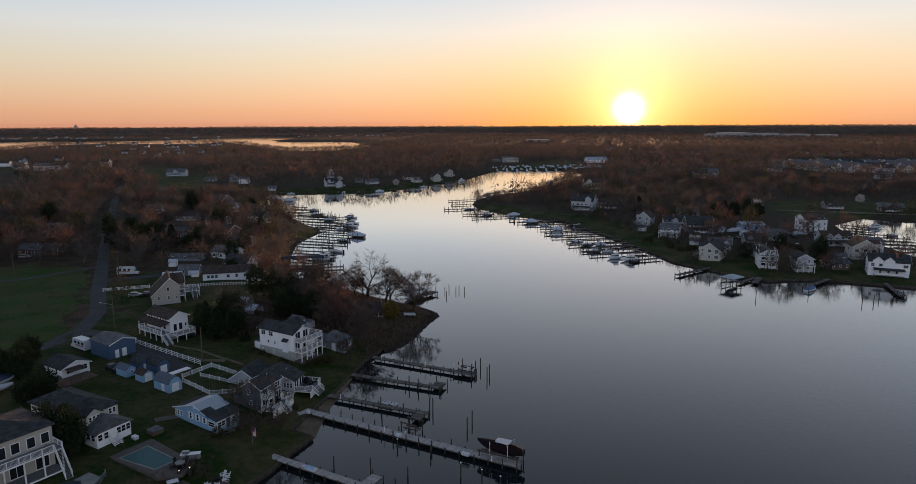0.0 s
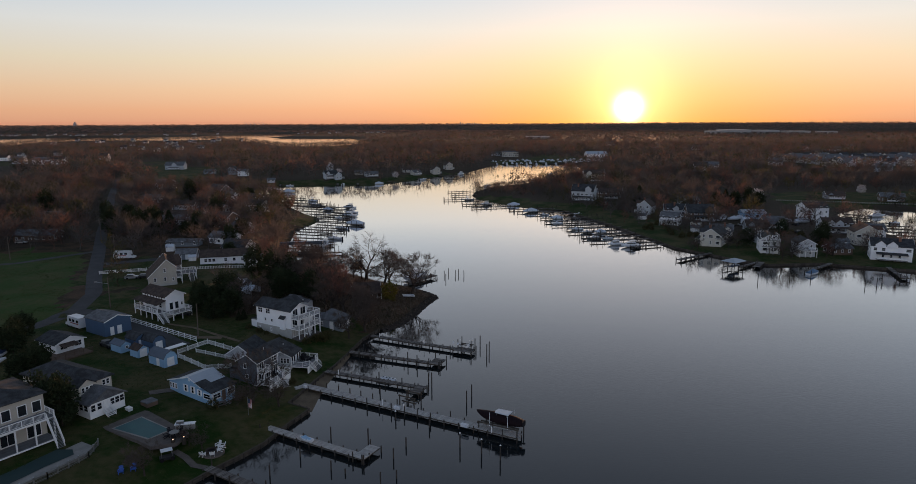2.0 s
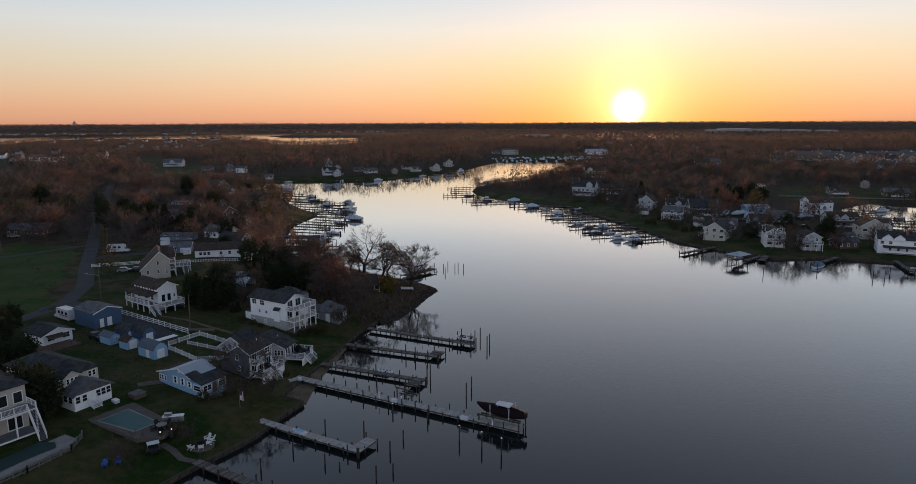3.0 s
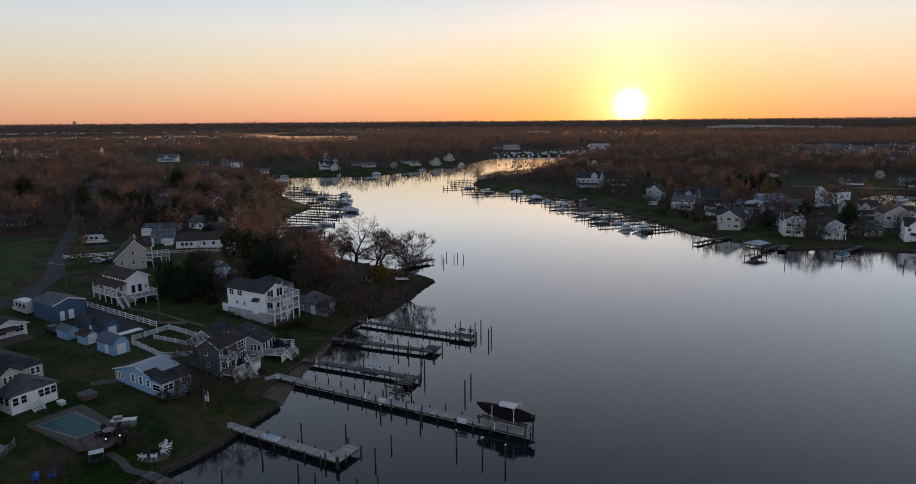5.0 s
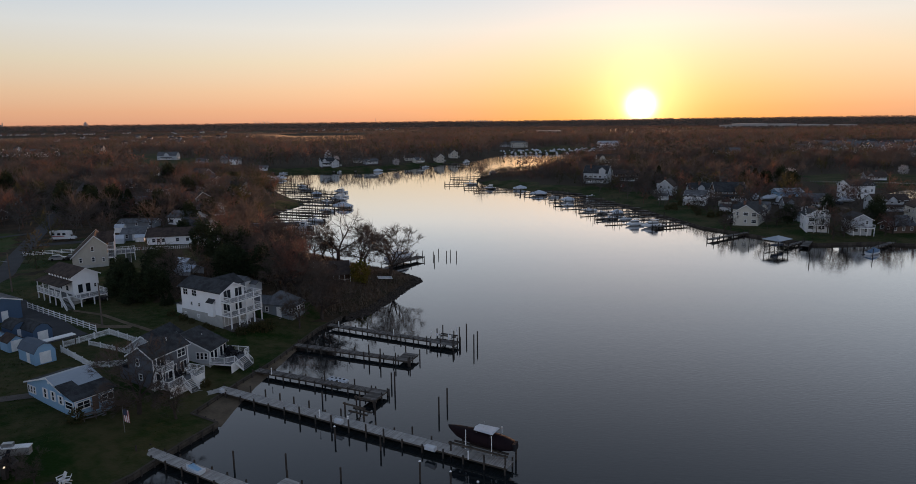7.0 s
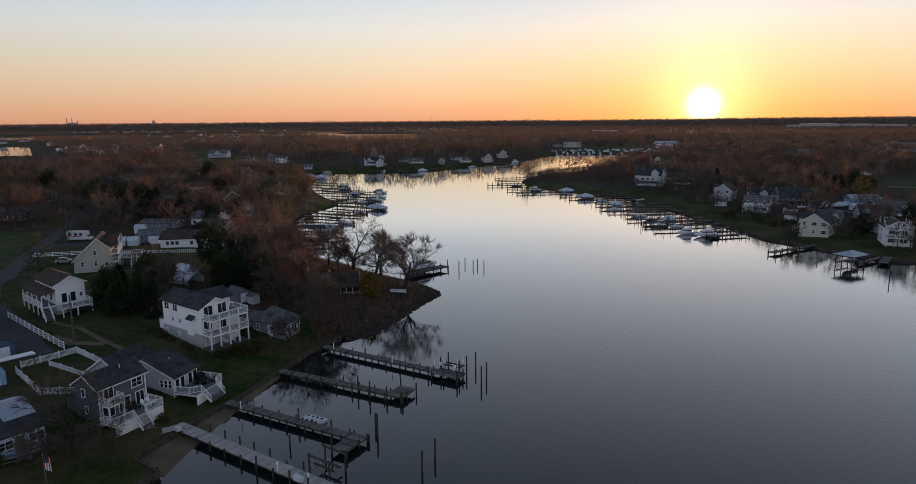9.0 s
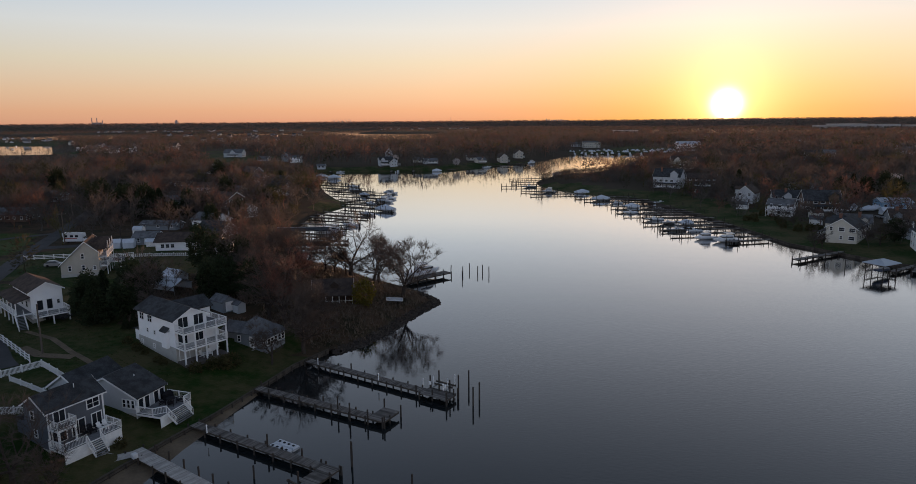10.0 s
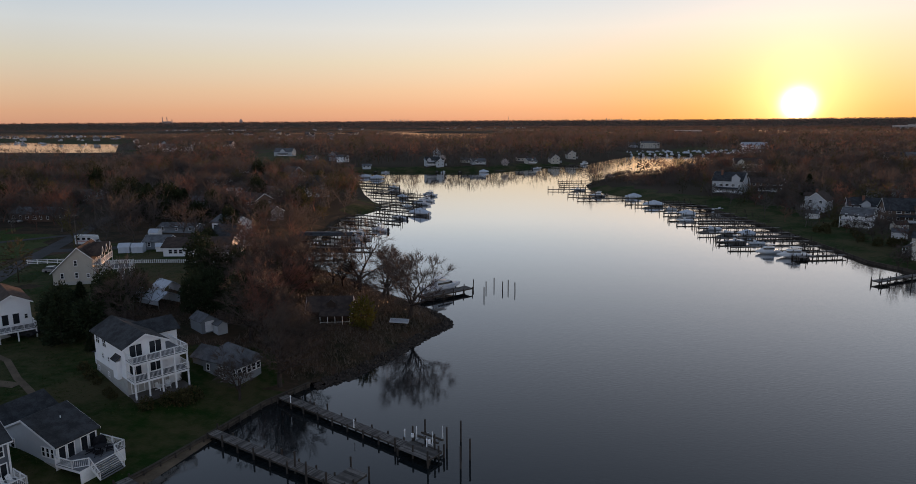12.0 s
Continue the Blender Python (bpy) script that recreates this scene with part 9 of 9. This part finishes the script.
W1 = (0.38, 0.20, 0.28, 0.08)
x, y = scatter(2600, -360, 20, 180, 560, 1, lambda x, y: near_ok(x, y) & (np.hypot(x + 30, y - 200) > 34) & (np.hypot(x + 42, y - 222) > 24))
woods(x, y, 8, 14, 150, 0.20, 0.016, "near", 100, W1, 1.0)
x, y = scatter(1600, 60, 420, 270, 700, 2, bank)
woods(x, y, 8, 14, 110, 0.20, 0.020, "far bank", 110, W1, 1.0)
x, y = scatter(520, 70, 215, 255, 470, 12, lambda x, y: (shore_distance(x, y) > 9) & off_things(x, y, 7) & clear(x, y) & ~((x > 186) & (y > 276) & (y < 345)))
woods(x, y, 5, 10, 130, 0.20, 0.016, "garden", 112, W1, 1.0)
rnd = random.Random(66)
for k in range(70):
    u = rnd.random()
    x, y = 96 + u * 95 + rnd.uniform(-8, 14), 322 - u * 62 + rnd.uniform(-14, 34)
    if shore_distance([x], [y])[0] > 2.5 and off_things(np.array([x]), np.array([y]), 6)[0]:
        shrub(x, y, rnd.uniform(0.7, 1.7), "rounded shrub in a creekside garden")
x, y = scatter(900, -380, 20, 570, 780, 13, lambda x, y: (shore_distance(x, y) > 6) & off_things(x, y, 6) & in_view(x, y) & ((x < -240) | (y < 660 + (x + 60) * 0.8)) & ~((x < -240) & clear(x, y)))
woods(x, y, 7, 12, 60, 0.20, 0.03, "far shore", 113, W1)
x, y = scatter(2600, 14, 110, 478, 640, 6, lambda x, y: near_ok(x, y) | ((x > 14) & (x < 70) & (y > 496 + x * 0.2) & (y < 560) & (shore_distance(x, y) > 2)))
woods(x, y, 2.2, 4.4, 80, 0.20, 0.022, "creek bank", 115, W1)
far = lambda x, y: (shore_distance(x, y) > 4) & ~clear(x, y) & off_things(x, y, 11) & in_view(x, y)
x, y = scatter(20000, -1200, 1200, 540, 1500, 3, lambda x, y: far(x, y) & ~((x > -360) & (x < 20) & (y < 560)) & ~((x > 60) & (x < 420) & (y < 700)))
shoreward = lambda x, y: (x < -330) & (y > 560) & (y < 1195) & (x - 22.7 < -0.80 * (y - 85))
low = ~shoreward(x, y)
x, y = x[low], y[low]
woods(x, y, 9, 15, 26, 0.26, 0.055, "distant", 120, W1)
x, y = scatter(4200, -1500, -330, 560, 1195, 23, lambda x, y: far(x, y) & shoreward(x, y))
woods(x, y, 4, 7, 30, 0.26, 0.06, "shoreward", 124, W1, spread=0.6)
x, y = scatter(1500, -1560, -920, 1190, 1670, 29, lambda x, y: inside(spit, x, y) & (shore_distance(x, y) > 4) & off_things(x, y, 9))
woods(x, y, 4, 8, 26, 0.3, 0.09, "spit", 126, W1, spread=0.5)
x, y = scatter(30000, -3400, 3400, 1500, 3300, 4, lambda x, y: far(x, y) & (shore_distance(x, y) > 25))
woods(x, y, 5, 8, 12, 0.5, 0.26, "remote", 130, W1, spread=0.8)
x, y = scatter(9000, -1900, -150, 1250, 2300, 17, lambda x, y: ~clear(x, y) & (shore_distance(x, y) > 3) & (shore_distance(x, y) < 110) & off_things(x, y, 11) & (y < 2350 + x * 0.1) & ~((x > -760) & (y > 2000)))
woods(x, y, 10, 14, 12, 0.34, 0.12, "bay shore", 150, W1, spread=0.5)
# horizon woods; their distance haze is only in the pale woods_far colour
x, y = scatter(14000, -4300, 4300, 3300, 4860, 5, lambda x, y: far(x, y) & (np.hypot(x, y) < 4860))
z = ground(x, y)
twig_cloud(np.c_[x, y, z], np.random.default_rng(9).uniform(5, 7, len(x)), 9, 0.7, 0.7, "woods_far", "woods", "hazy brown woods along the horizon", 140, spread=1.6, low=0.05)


# ---- rough grass and brush ----
def blades(x, y, h0, h1, w, mat, name, label, category, seed, per=3):
    rng = np.random.default_rng(seed)
    x, y = np.repeat(x, per) + rng.normal(0, 0.16, len(x) * per), np.repeat(y, per) + rng.normal(0, 0.16, len(y) * per)
    z = ground(x, y)
    h, a = rng.uniform(h0, h1, len(x)), rng.uniform(0, 6.283, len(x))
    o = np.c_[np.cos(a), np.sin(a), np.zeros(len(x))] * (w * rng.uniform(0.6, 1.4, len(x)))[:, None]
    p = np.c_[x, y, z]
    tip = p + np.c_[rng.normal(0, 0.35, len(x)) * h, rng.normal(0, 0.35, len(x)) * h, h]
    triangles(np.stack([p - o, p + o, tip], 1).reshape(-1, 3), mat, name, label, category)


PAVED = [[(-150, 128), (-122, 150), (-110, 164), (-107, 178), (-112, 196), (-126, 222), (-148, 266)], [(-106, 176), (-92, 170), (-80, 160), (-66, 148)], [(-132, 238), (-113, 248), (-85, 258)], [(-82, 150), (-76, 152), (-70, 149)]]


def off_paved(x, y, r=3.6):
    ok = np.ones(x.shape, bool)
    for line in PAVED:
        for (ax, ay), (cx, cy) in zip(line, line[1:]):
            ex, ey = cx - ax, cy - ay
            t = np.clip(((x - ax) * ex + (y - ay) * ey) / (ex * ex + ey * ey), 0, 1)
            ok &= np.hypot(x - ax - t * ex, y - ay - t * ey) > r
    return ok


x, y = scatter(60000, -190, -18, 60, 262, 41, lambda x, y: (shore_distance(x, y) > 0.8) & clear(x, y) & off_paved(x, y) & ((x > -112) | (np.sin(x * 0.31) + np.sin(y * 0.23) > -0.2)))
patch = np.array([noise.noise(Vector((a * 0.11, b * 0.11, 2))) for a, b in zip(x, y)])
blades(x[patch > -0.12], y[patch > -0.12], 0.05, 0.16, 0.09, "tuft", "grass", "uneven tufts of rough lawn grass", "grass", 43)
x, y = scatter(15000, -75, -6, 172, 250, 44, lambda x, y: (shore_distance(x, y) > 0.3) & ~clear(x, y) & off_things(x, y, 4.5))
blades(x, y, 0.2, 1.0, 0.05, "brush", "brush", "dry brown undergrowth on the wooded point", "brush", 45, 5)
